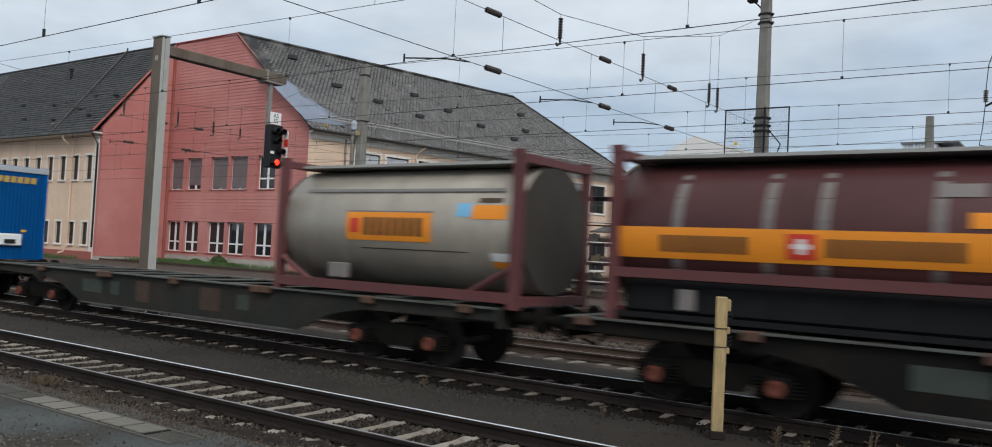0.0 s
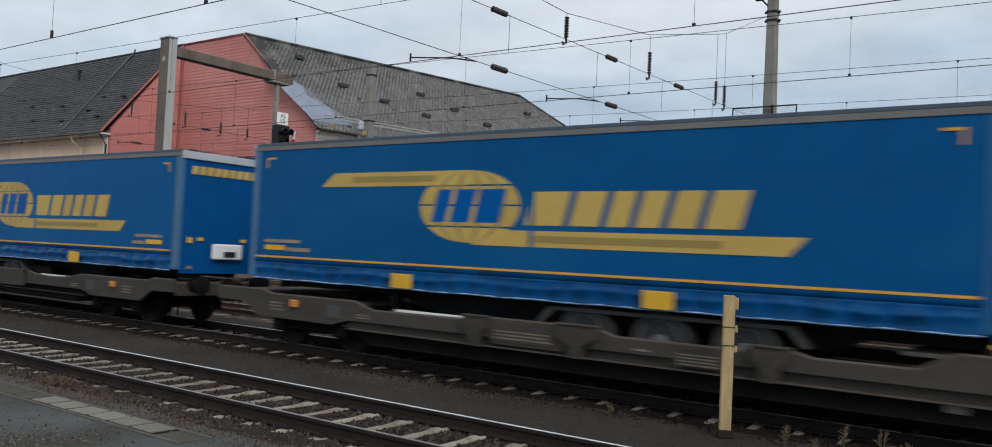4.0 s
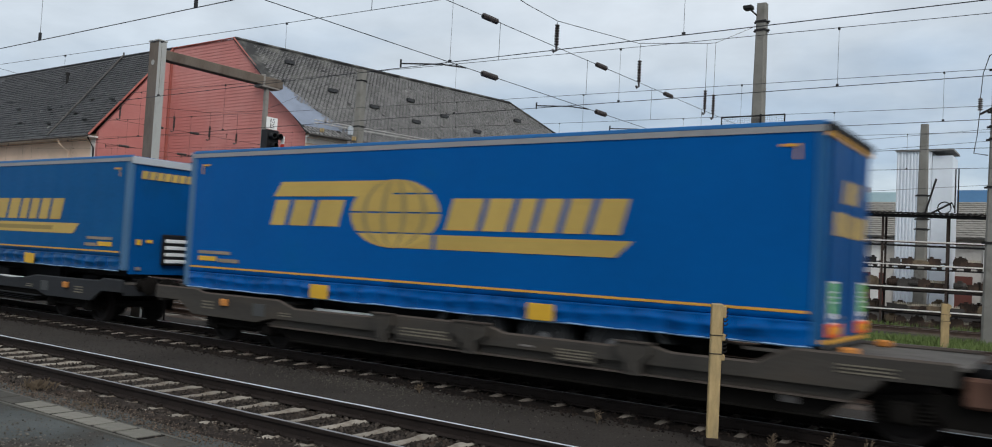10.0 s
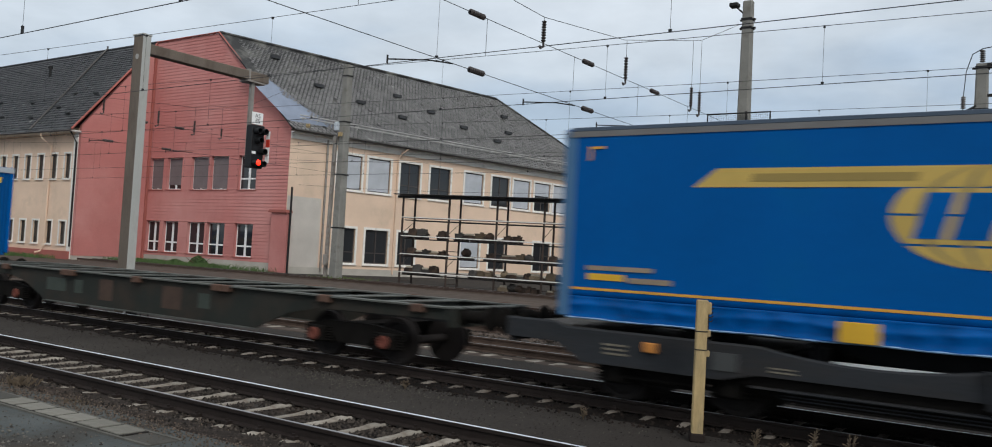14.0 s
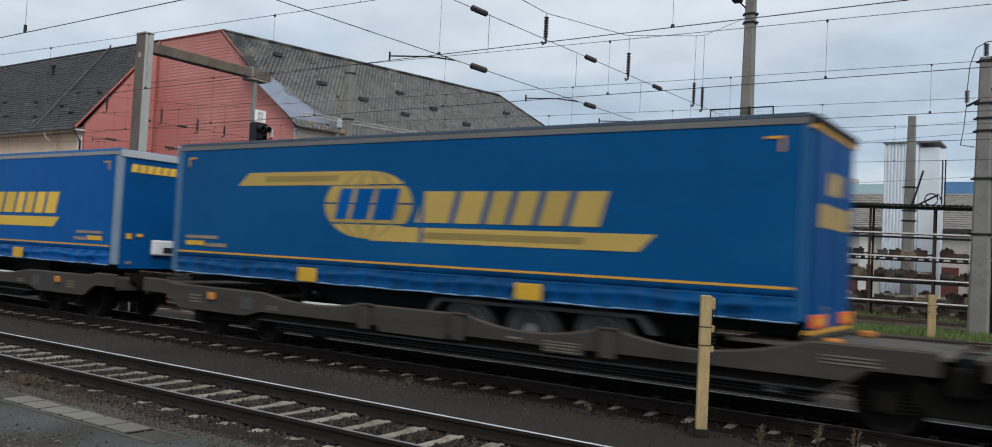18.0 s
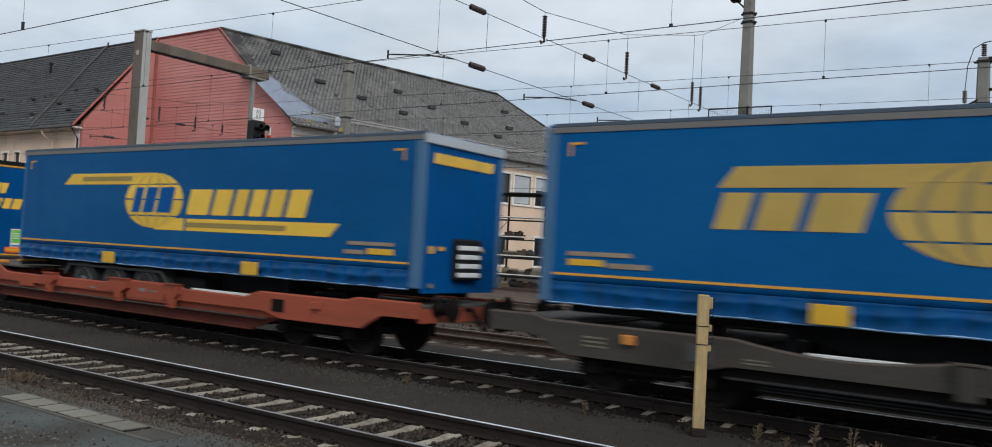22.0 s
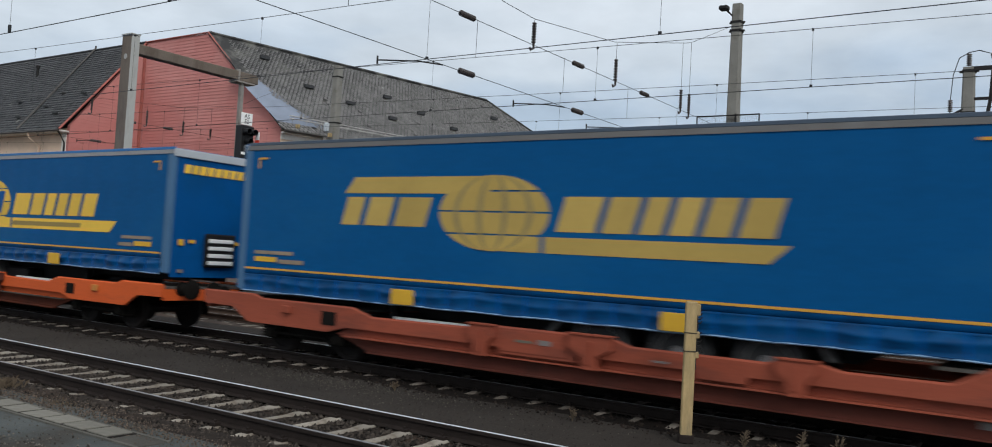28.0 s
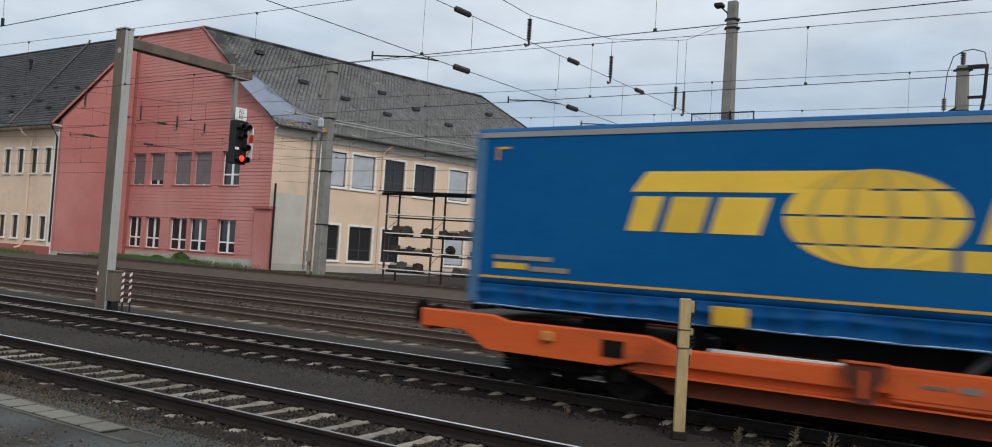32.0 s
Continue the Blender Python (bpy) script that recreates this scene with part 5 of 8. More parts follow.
part("wall", prism(B(), [(-52, -0.3), (-34, -0.3), (-34, 8.48), (-52, 8.48)], 95.05, 95.6), M_SHINGLE, green_house)
box_part("body", green_house, M_SHINGLE, -51.6, -34.4, 95.65, 119.8, -0.3, 9.9)
plane("roof_right", green_house, M_TILE_DARK, [(-45.7, 94.3, 14.5), (-33.2, 94.3, 7.4 + 2.0), (-33.2, 120, 9.4), (-45.7, 120, 14.5)], 0.25)
plane("roof_left", green_house, M_TILE_DARK, [(-45.7, 94.3, 14.5), (-45.7, 120, 14.5), (-53, 120, 9.6), (-53, 94.3, 9.6)], 0.25)
bm = B()
tube(bm, [(-53, 94.2, 9.5), (-45.7, 94.2, 14.35), (-38.5, 94.2, 11.3)], 0.2, 4)
part("verge_board", bm, M_PLINTH, green_house)
for x, w, z in ((-45.4, 1.1, 15.2), (-43.9, 0.9, 15.0), (-42.3, 1.3, 14.3)):
    vent = part("roof_vent", bbox(B(), x, x + w, 99.4, 100.6, 11.5, z, 0.08), M_TOWER, green_house, "pale sheet-metal roof vent")
    part("vent_cowl", bbox(B(), x - 0.15, x + w + 0.15, 99.2, 100.8, z - 0.5, z - 0.3), M_TOWER, vent)
tile_house = thing("tiled_shed", pose(0, 0, 0), "long low shed with a grey-brown tiled roof and white walls", "shed")
box_part("wall", tile_house, M_OLDWHITE, -33, 12, 86, 98, -0.3, 6.6)
plane("roof", tile_house, M_TILE, [(-34, 85, 6.4), (13, 85, 6.4), (13, 98, 10.7), (-34, 98, 10.7)])
tile_rows(tile_house, M_TILE, (-34, 85, 6.4), (1, 0, 0), (0, 13, 4.3), 60, 17, 0.78, 0.8, 31)
for x in (-22.5, -15.2, -6.0):
    box_part("door", tile_house, M_SHINGLE, x, x + 2.2, 85.9, 86, -0.2, 3.2)
    box_part("pilaster", tile_house, M_SIGNWHITE, x - 2, x - 1.3, 85.9, 86, -0.2, 6.2)
    box_part("door", tile_house, M_BRICK, x + 4, x + 6.4, 85.92, 86, -0.2, 3.0)
annex = thing("annex", pose(0, 0, 0), "low white annex with dark grey roof and a roof parapet", "annex")
box_part("wall", annex, M_OLDWHITE, -33, -19.6, 66, 76, -0.3, 5.0)
part("gable", prism(B(), [(-22.5, 5.0), (-19.6, 5.0), (-19.6, 6.5)], 65.9, 66.4), M_OLDWHITE, annex)
plane("roof", annex, M_TILE_DARK, [(-36, 64.5, 4.6), (-22.8, 64.5, 4.6), (-18.9, 70, 7.0), (-32, 70, 7.0)])
box_part("parapet", annex, M_SHINGLE, -31, -18.8, 71, 75, 5.2, 8.2)
box_part("parapet_cap", annex, M_TILE_DARK, -31.2, -18.5, 70.8, 75.2, 8.2, 8.4)
plane("roof_slope", annex, M_TILE_DARK, [(-18.7, 70.8, 8.35), (-15.2, 70.8, 5.4), (-15.2, 76, 5.4), (-18.7, 76, 8.35)])
part("flue", tube(B(), [(-22.6, 70.2, 6.8), (-22.6, 70.2, 9.4)], 0.16, 8), M_STEEL_GREY, annex)
box_part("skylight", annex, M_TEAL, -33.6, -32.4, 66.3, 67.4, 5.5, 5.9)
for x in (-31.5, -28.0, -24.8):
    box_part("window_pane", annex, M_GLASS, x, x + 1.2, 65.95, 66, 1.2, 3.0)
low = thing("low_industrial_building", pose(0, 0, 0), "long low building with pale teal and blue cladding", "building")
box_part("teal_section", low, M_TEAL, -32.5, -13, 120, 140, -0.3, 13.9)
box_part("blue_section", low, M_BLUECLAD, -39, -32.6, 119.8, 140, -0.3, 13.7)
box_part("blue_bay", low, M_BLUECLAD, -16.5, -9, 119.7, 130, -0.3, 14.1)
for x in (-29.5, -22.0, -8.0):
    box_part("ribbon_window", low, M_GLASS, x, x + 3.8, 119.9, 119.99, 11.4, 12.2)
box_part("roof_plant", low, M_TOWER, -21.5, -19.2, 124, 127, 13.9, 15.2)
tower = thing("sheet_clad_tower", pose(0, 0, 0), "narrow tall tower clad in pale trapezoid sheet", "tower")
bm = B()
prev = None
for k in range(41):
    x = -13.3 + 2.5 * k / 40
    row = [bm.verts.new((x, 75 - 0.09 * (k % 4 in (1, 2)), -0.3)), bm.verts.new((x, 75 - 0.09 * (k % 4 in (1, 2)), 12.75))]
    if prev:
        bm.faces.new((prev[0], row[0], row[1], prev[1]))
    prev = row
part("front_sheet", bm, M_TOWER, tower)
box_part("core", tower, M_TOWER, -13.25, -10.75, 75.02, 78.5, -0.3, 12.7)
box_part("side_bay", tower, M_TOWER, -10.72, -9.3, 75.2, 78.4, -0.3, 12.4)
box_part("cap", tower, M_SHINGLE, -13.4, -9.2, 74.8, 78.7, 12.76, 12.9)
red_store = thing("dark_red_store", pose(0, 0, 0), "dark red-brown windowless store building", "building")
box_part("wall", red_store, M_BRICK, -5.1, 14, 62, 72, -0.3, 9.95)
box_part("roof_edge", red_store, M_TILE_DARK, -5.3, 14.2, 61.8, 72.2, 9.95, 10.2)

# ---- plants ----
def grass_patch(name, label, spots, h, mat, seed):
    rng = random.Random(seed)
    verts, faces = [], []
    for x, y, z in spots(rng):
        a, l = rng.uniform(0, 6.28), h * rng.uniform(0.4, 1.3)
        dx, dy = math.cos(a) * 0.02, math.sin(a) * 0.02
        bx, by = rng.uniform(-0.5, 0.5) * l, rng.uniform(-0.5, 0.5) * l
        k = len(verts)
        verts += [(x - dx, y - dy, z), (x + dx, y + dy, z), (x + bx * 0.5 + dx * 0.7, y + by * 0.5 + dy * 0.7, z + l * 0.6), (x + bx, y + by, z + l)]
        faces += [(k, k + 1, k + 2), (k, k + 2, k + 3)]
    ob = raw(name, verts, faces, mat)
    return tagged(ob, label, "grass", kind="stuff")


def right_verge(rng):
    for _ in range(14000):
        x = rng.uniform(-9.2, 9)
        lo, hi = 33.0 + 0.12 * abs(x + 3), 38.5 + 0.5 * math.sin(x)
        y = rng.uniform(lo, hi)
        if noise.noise(Vector((x * 0.5, y * 0.6, 1))) > -0.32:
            yield x, y, -0.22


def red_verge(rng):
    for _ in range(7000):
        x, y = rng.uniform(-79, -57), rng.uniform(46.5, 50.6)
        if noise.noise(Vector((x * 0.3, y * 0.7, 4))) > -0.15 - 0.03 * (x + 67) * (-1):
            yield x, y, -0.22


def left_verge(rng):
    for _ in range(4000):
        x, y = rng.uniform(-100, -79), rng.uniform(40.5, 43)
        if noise.noise(Vector((x * 0.3, y * 0.7, 7))) > -0.05:
            yield x, y, -0.22


def rack_verge(rng):
    for _ in range(3000):
        x, y = rng.uniform(-10, 6), rng.uniform(47.3, 49.2)
        if noise.noise(Vector((x * 0.4, y * 0.7, 9))) > 0.0:
            yield x, y, -0.22
    for _ in range(700):
        yield -45.2 + rng.gauss(0, 1.4), 46.4 + rng.gauss(0, 0.7), -0.22


grass_patch("grass_verge", "bright green grass verge between tracks", right_verge, 0.3, M_GRASS, 1)
grass_patch("grass_strip", "rough green weeds along the workshop wall", red_verge, 0.45, M_LEAF, 2)
grass_patch("grass_strip", "rough green weeds along the workshop wall", left_verge, 0.4, M_LEAF, 3)
grass_patch("grass_tufts", "tufts of green weeds by the rack", rack_verge, 0.3, M_GRASS, 4)


def bush(x, y, r, h, seed):
    rng = random.Random(seed)
    ob = thing("bush", pose(x, y, -0.22), "small dark green bush against the red wall", "bush")
    bm = B()
    for k in range(7):
        a = rng.uniform(0, 6.28)
        tube(bm, [(0, 0, 0), (0.4 * r * math.cos(a), 0.4 * r * math.sin(a), 0.4 * h), (0.8 * r * math.cos(a), 0.8 * r * math.sin(a), h * rng.uniform(0.6, 0.95))], 0.03, 4, True, 0.008)
    part("stems", bm, M_RUST, ob)
    verts, faces = [], []
    for _ in range(900):
        a, q = rng.uniform(0, 6.28), math.sqrt(rng.random())
        z = rng.random() ** 0.8
        p = Vector((r * q * math.cos(a) * (1 - 0.5 * z), 0.6 * r * q * math.sin(a) * (1 - 0.5 * z), h * z * (1 - 0.35 * q) + 0.05))
        d1 = Vector((rng.gauss(0, 1), rng.gauss(0, 1), rng.gauss(0, 0.6))).normalized() * 0.09
        d2 = d1.orthogonal().normalized() * 0.05
        k = len(verts)
        verts += [p - d1, p + d2, p + d1, p - d2]
        faces.append((k, k + 1, k + 2, k + 3))
    raw("leaves", verts, faces, M_LEAF, ob, kind="stuff")


for x, y, r, h, s in ((-67.2, 49.9, 1.5, 1.1, 1), (-70.5, 49.8, 1.4, 0.6, 2), (-73.5, 49.7, 1.6, 0.45, 3), (-65.0, 49.9, 0.9, 0.4, 4)):
    bush(x, y, r, h, s)


def dead_weed(x, y, h, seed):
    rng = random.Random(seed)
    ob = thing("dead_weed", pose(x, y, -0.21), "dry brown weed stalk at the ballast's edge", "weed", "dry weeds")
    bm = B()
    for k in range(5):
        a = rng.uniform(0, 6.28)
        tip = (0.05 * math.cos(a), 0.05 * math.sin(a), h * rng.uniform(0.6, 1.0))
        tube(bm, [(0, 0, 0), (tip[0] * 0.4, tip[1] * 0.4, tip[2] * 0.5), tip], 0.008, 4)
        for j in range(5):
            z = tip[2] * (0.35 + 0.13 * j)
            f = z / tip[2]
            tube(bm, [(tip[0] * f, tip[1] * f, z), (tip[0] * f + rng.uniform(-0.07, 0.07), tip[1] * f + rng.uniform(-0.07, 0.07), z + 0.04)], 0.006, 3)
    part("stalk_tuft", bm, M_RUSTWEED, ob)


M_RUSTWEED = material("dry_weed", (0.10, 0.075, 0.05), 0.9, 0, 8, 0.3, 60, 0)
for k, (x, y, h) in enumerate(((-3.35, 11.15, 0.28), (-2.65, 11.2, 0.42), (-2.2, 11.2, 0.4), (-5.9, 11.2, 0.2), (-3.0, 11.1, 0.2), (-9.3, 11.2, 0.16), (-1.9, 11.1, 0.3))):
    dead_weed(x, y, h, k)

# ---- sleepers, joined clips and loose ballast ----
rg = random.Random(17)
for i, x0 in ((0, -22.0), (1, -22.15)):
    first, last = (-38, 42) if i == 0 else (-70, 42)
    for k in range(first, last):
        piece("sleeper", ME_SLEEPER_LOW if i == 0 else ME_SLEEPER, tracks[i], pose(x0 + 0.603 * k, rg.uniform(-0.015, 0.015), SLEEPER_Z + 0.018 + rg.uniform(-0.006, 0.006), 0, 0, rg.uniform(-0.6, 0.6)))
for i in range(2, len(TRACKS)):
    bm = B()
    for k in range(190):
        x = -100 + 0.62 * k
        bbox(bm, x - 0.13, x + 0.13, -1.3, 1.3, -0.36, -0.19 + rg.uniform(-0.012, 0.006))
    part("sleepers", bm, M_SLEEPER if i == 2 else M_SLEEPER_OLD, tracks[i], kind="stuff")
for i, x0 in ((0, -22.0), (1, -22.15)):
    bm = B()
    for k in range(-40, 42):
        for s in (-0.755, 0.755):
            for e in (-1, 1):
                x, y = x0 + 0.603 * k, s + e * 0.11
                bbox(bm, x - 0.05, x + 0.05, min(y - 0.045, y + 0.045), max(y - 0.045, y + 0.045), -0.175, -0.13)
                bbox(bm, x - 0.015, x + 0.015, y - 0.015, y + 0.015, -0.13, -0.10)
    part("rail_clips", bm, M_RAIL, tracks[i], kind="stuff")


def stones(name, label, n, region, size, mat, seed, z=None):
    """Loose crushed stones, each a small uneven lump, joined as stuff."""
    rng = np.random.default_rng(seed)
    base = np.array([(1, 0, 0), (-1, 0, 0), (0, 1, 0), (0, -1, 0), (0, 0, 1), (0, 0, -0.6)], float)
    tri = np.array([(0, 2, 4), (2, 1, 4), (1, 3, 4), (3, 0, 4), (2, 0, 5), (1, 2, 5), (3, 1, 5), (0, 3, 5)])
    pos = region(rng, n)
    n = len(pos)
    s = size * rng.uniform(0.5, 1.5, (n, 1, 1)) * rng.uniform(0.6, 1.2, (n, 6, 1))
    ang = rng.uniform(0, 6.28, n)
    v = base[None] * s
    c, d = np.cos(ang)[:, None], np.sin(ang)[:, None]
    v = np.stack([v[..., 0] * c - v[..., 1] * d, v[..., 0] * d + v[..., 1] * c, v[..., 2]], -1) + pos[:, None, :]
    f = (tri[None] + 6 * np.arange(n)[:, None, None]).reshape(-1, 3)
    ob = raw(name, v.reshape(-1, 3).tolist(), f.tolist(), mat)
    return tagged(ob, label, "ballast", kind="stuff")


def island_material(name, dark, light, rough=0.9):
    m = bpy.data.materials.new(name)
    m.use_nodes = True
    n, l = m.node_tree.nodes, m.node_tree.links
    geo = n.new("ShaderNodeNewGeometry")
    ramp = n.new("ShaderNodeValToRGB")
    ramp.color_ramp.elements[0].color, ramp.color_ramp.elements[1].color = (*dark, 1), (*light, 1)
    l.new(geo.outputs["Random Per Island"], ramp.inputs[0])
    l.new(ramp.outputs[0], n["Principled BSDF"].inputs["Base Color"])
    n["Principled BSDF"].inputs["Roughness"].default_value = rough
    n["Principled BSDF"].inputs["Specular IOR Level"].default_value = 0.1
    return m


M_STONE = island_material("crushed_stone", (0.010, 0.009, 0.008), (0.07, 0.058, 0.049))
M_STONE_OLD = island_material("old_brown_stone", (0.02, 0.016, 0.013), (0.12, 0.095, 0.078))
M_GRIT = island_material("pale_grit", (0.03, 0.028, 0.025), (0.13, 0.118, 0.10))
# oily stones, with the wagons' shadow over them put into the colour
M_STONE_OILY_SHADE = island_material("oily_shaded_stone", (0.006, 0.005, 0.005), (0.028, 0.021, 0.017))


def bed(yc, half, x0, x1, z, dish=0.0, comb=None):
    def region(rng, n):
        x = x0 + (x1 - x0) * rng.random(n) ** 0.7
        y = yc + rng.uniform(-half, half, n)
        off = np.abs(y - yc)
        if comb is not None:                        # leave the sleepers' tops clear
            beat = np.abs((x - comb) / 0.603 - np.round((x - comb) / 0.603)) * 0.603
            keep = (beat > 0.1) | (off > 1.02) & (rng.random(n) < 0.75)
            x, y, off, n = x[keep], y[keep], off[keep], int(keep.sum())
        zz = z if not dish else np.interp(off, [0, 0.68, 1.1, 1.6, 1.9], [-0.200, -0.198, dish, dish - 0.008, dish - 0.04])
        return np.stack([x, y, zz + rng.uniform(-0.008, 0.012, n)], -1)
    return region


stones("ballast_stones", "loose dark crushed stone between the rails", 20000, bed(7.94, 1.42, -30, -2, -0.222, -0.184, -22.0), 0.026, M_STONE, 1)
stones("ballast_stones", "loose dark crushed stone round the sleepers", 15000, bed(13.02, 1.8, -45, 2, -0.225, -0.2, -22.15), 0.026, M_STONE_OILY_SHADE, 2)
stones("grit", "pale grit scattered on the dark ground", 900, bed(10.45, 1.0, -40, 0, -0.208), 0.010, M_GRIT, 3)
stones("grit", "fine dark grit over the trodden ground", 9000, bed(10.5, 1.25, -45, 2, -0.209), 0.011, island_material("dark_grit", (0.016, 0.0145, 0.013), (0.064, 0.057, 0.05)), 11)
stones("grit", "pale grit scattered on the asphalt", 5000, bed(5.2, 1.7, -18, -2, -0.192), 0.008, M_GRIT, 4)
stones("ballast_stones", "loose crushed stone between the sidings", 11000, bed(20.1, 2.7, -60, -2, -0.2), 0.04, M_STONE_OLD, 5)


def patch(x0, x1, y0, y1, z, soft=0.6):
    """Stones heaped towards the middle of a rectangle."""
    def region(rng, n):
        u, v = rng.normal(0, 0.5, n) * soft, rng.normal(0, 0.5, n) * soft
        x, y = (x0 + x1) / 2 + u * (x1 - x0), (y0 + y1) / 2 + v * (y1 - y0)
        return np.stack([x, y, np.full(n, z) + rng.uniform(-0.006, 0.01, n)], -1)
    return region


M_STONE_RUST = island_material("rusty_gravel", (0.03, 0.024, 0.019), (0.15, 0.115, 0.09))
M_STONE_PALE = island_material("pale_gravel", (0.035, 0.032, 0.029), (0.15, 0.14, 0.122))
stones("gravel", "rust-stained gravel along the near rail", 12000, patch(-24, 2, 6.0, 6.9, -0.186, 0.6), 0.012, M_STONE_RUST, 6)
stones("gravel", "coarse pale gravel on the asphalt", 600, patch(-10.6, -8.6, 4.2, 5.2, -0.188, 0.9), 0.015, M_STONE_PALE, 7)
stones("gravel", "small pale stones spilled on the dark ground", 220, patch(-9.9, -7.2, 10.3, 11.2, -0.206, 0.9), 0.010, M_STONE_PALE, 8)
stones("gravel", "pale gravel spilled beside the train's track", 900, patch(-12.6, -9.0, 10.6, 11.4, -0.206, 0.8), 0.012, M_GRIT, 12)


def dry_tuft(x, y, h, n, seed):
    rng = random.Random(seed)
    verts, faces = [], []
    for _ in range(n):
        a, l = rng.uniform(0, 6.28), h * rng.uniform(0.4, 1.0)
        px_, py_ = x + rng.gauss(0, 0.16), y + rng.gauss(0, 0.09)
        bx, by = math.cos(a) * 0.6 * l, math.sin(a) * 0.6 * l
        k = len(verts)
        verts += [(px_ - 0.004, py_, -0.2), (px_ + 0.004, py_, -0.2), (px_ + 0.4 * bx, py_ + 0.4 * by, -0.2 + 0.7 * l), (px_ + bx, py_ + by, -0.2 + 0.85 * l)]
        faces += [(k, k + 1, k + 2), (k, k + 2, k + 3)]
    tagged(raw("dry_grass", verts, faces, M_RUSTWEED), "dry brown grass tuft beside the rail", "grass", kind="stuff")


dry_tuft(-12.9, 6.6, 0.2, 90, 1)
dry_tuft(-11.2, 6.5, 0.08, 60, 2)
dry_tuft(-15.0, 6.6, 0.14, 70, 3)

# ---- the train ----
TRAIN_Y = 13.02
BLUE = (0.0002, 0.087, 0.315)
M_BLUE = material("blue_curtain", BLUE, 0.4, 0, 0.5, 0.12, 9, 0.05, (0.001, 0.090, 0.265), 0.3, 0.5, per_object=0.08, spec=0.06)
M_BLUE_END = material("dark_blue_steel_end", (0.0004, 0.066, 0.225), 0.4, 0, 0.6, 0.12, 9, 0.03, (0.002, 0.055, 0.16), 0.35, 0.8, spec=0.07)
M_BLUE_DIRTY = material("blue_skirt", (0.0003, 0.088, 0.33), 0.24, 0, 0.8, 0.3, 9, 0.08, (0.002, 0.036, 0.125), 0.45, 1.5, spec=0.13)
M_YELLOW = material("yellow_print", (0.74, 0.47, 0.055), 0.5, 0, 1, 0.1, 12, 0, per_object=0.1)
M_GOLD = material("faded_yellow_print", (0.47, 0.325, 0.085), 0.5, 0, 1, 0.12, 12, 0, per_object=0.1)
M_TAG = material("yellow_side_tag", (0.62, 0.36, 0.03), 0.5, 0, 2, 0.1, 12, 0)
M_ORANGE = material("orange_marker_line", (0.60, 0.31, 0.045), 0.5, 0, 2, 0.1, 12, 0)
M_ALU = material("aluminium_rail", (0.155, 0.15, 0.145), 0.5, 0.1, 1, 0.12, 20, 0.03, (0.2, 0.2, 0.2), 0.3, 1.5)
M_FADEDPRINT = material("faded_tan_print", (0.26, 0.21, 0.15), 0.5, 0, 4, 0.3, 20, 0)
M_GREEN = material("green_sticker", (0.16, 0.50, 0.08), 0.5, 0, 3, 0.1, 20, 0)
M_WHITEBOX = material("white_panel", (0.75, 0.76, 0.76), 0.5, 0, 2, 0.08, 20, 0)
M_LIGHTRED = material("tail_lamp_orange", (0.75, 0.13, 0.03), 0.35, 0, 3, 0.1, 20, 0)
M_TYRE = material("tyre_rubber", (0.024, 0.025, 0.026), 0.85, 0, 4, 0.2, 40, 0.1)
M_RIM = material("wheel_rim_grey", (0.2, 0.2, 0.205), 0.5, 0.3, 4, 0.2, 40, 0.05)
M_CHASSIS = material("chassis_black", (0.012, 0.012, 0.013), 0.7, 0, 3, 0.3, 30, 0.1, spec=0.12)
M_WAGON_GREY = material("wagon_grey", (0.04968, 0.04536, 0.03996), 0.7, 0, 0.8, 0.3, 14, 0.12, (0.066, 0.054, 0.043), 0.45, 1.1, spec=0.15, stretch=(0.4, 1, 2))
M_WAGON_DARK = material("wagon_dark_grey", (0.024, 0.026, 0.029), 0.7, 0, 0.8, 0.3, 14, 0.12, (0.033, 0.029, 0.026), 0.45, 1.1, spec=0.15, stretch=(0.4, 1, 2))
M_WAGON_RED = material("wagon_brick_red", (0.285, 0.070, 0.040), 0.75, 0, 0.8, 0.2, 14, 0.12, (0.13, 0.045, 0.034), 0.4, 1.1, spec=0.15, stretch=(0.4, 1, 2))
M_WAGON_ORANGE = material("wagon_orange", (0.56, 0.095, 0.022), 0.65, 0, 0.8, 0.15, 14, 0.1, (0.28, 0.06, 0.03), 0.3, 1.1, spec=0.2, stretch=(0.4, 1, 2))
M_WAGON_GREEN = material("flat_wagon_green_grey", (0.022, 0.0245, 0.021), 0.75, 0, 0.7, 0.3, 14, 0.15, (0.05, 0.035, 0.026), 0.6, 0.8, spec=0.15)
M_WAGON_BLACK = material("flat_wagon_black", (0.010, 0.0095, 0.009), 0.8, 0, 0.7, 0.3, 14, 0.15, (0.022, 0.016, 0.012), 0.5, 0.8, spec=0.08)
M_DECK = material("wagon_deck_plate", (0.095, 0.088, 0.08), 0.8, 0, 1.5, 0.3, 30, 0.2, (0.04, 0.032, 0.027), 0.5, 1.4, spec=0.15)
M_BOGIE = material("grime_and_shade_black", (0.010, 0.009, 0.008), 0.9, 0, 3, 0.35, 30, 0.2, spec=0.05)
M_AXLEBOX = material("axle_cover_red", (0.12, 0.034, 0.022), 0.8, 0, 3, 0.3, 30, 0.2)
M_WHEEL = material("rail_wheel_steel", (0.016, 0.013, 0.012), 0.8, 0.0, 3, 0.3, 30, 0.1, spec=0.2)
M_TANK_STEEL = material("tank_stainless_dirty", (0.385, 0.35, 0.295), 0.38, 0.35, 0.7, 0.2, 12, 0.06, (0.26, 0.235, 0.20), 0.35, 0.6, stretch=(2.5, 1, 0.6))
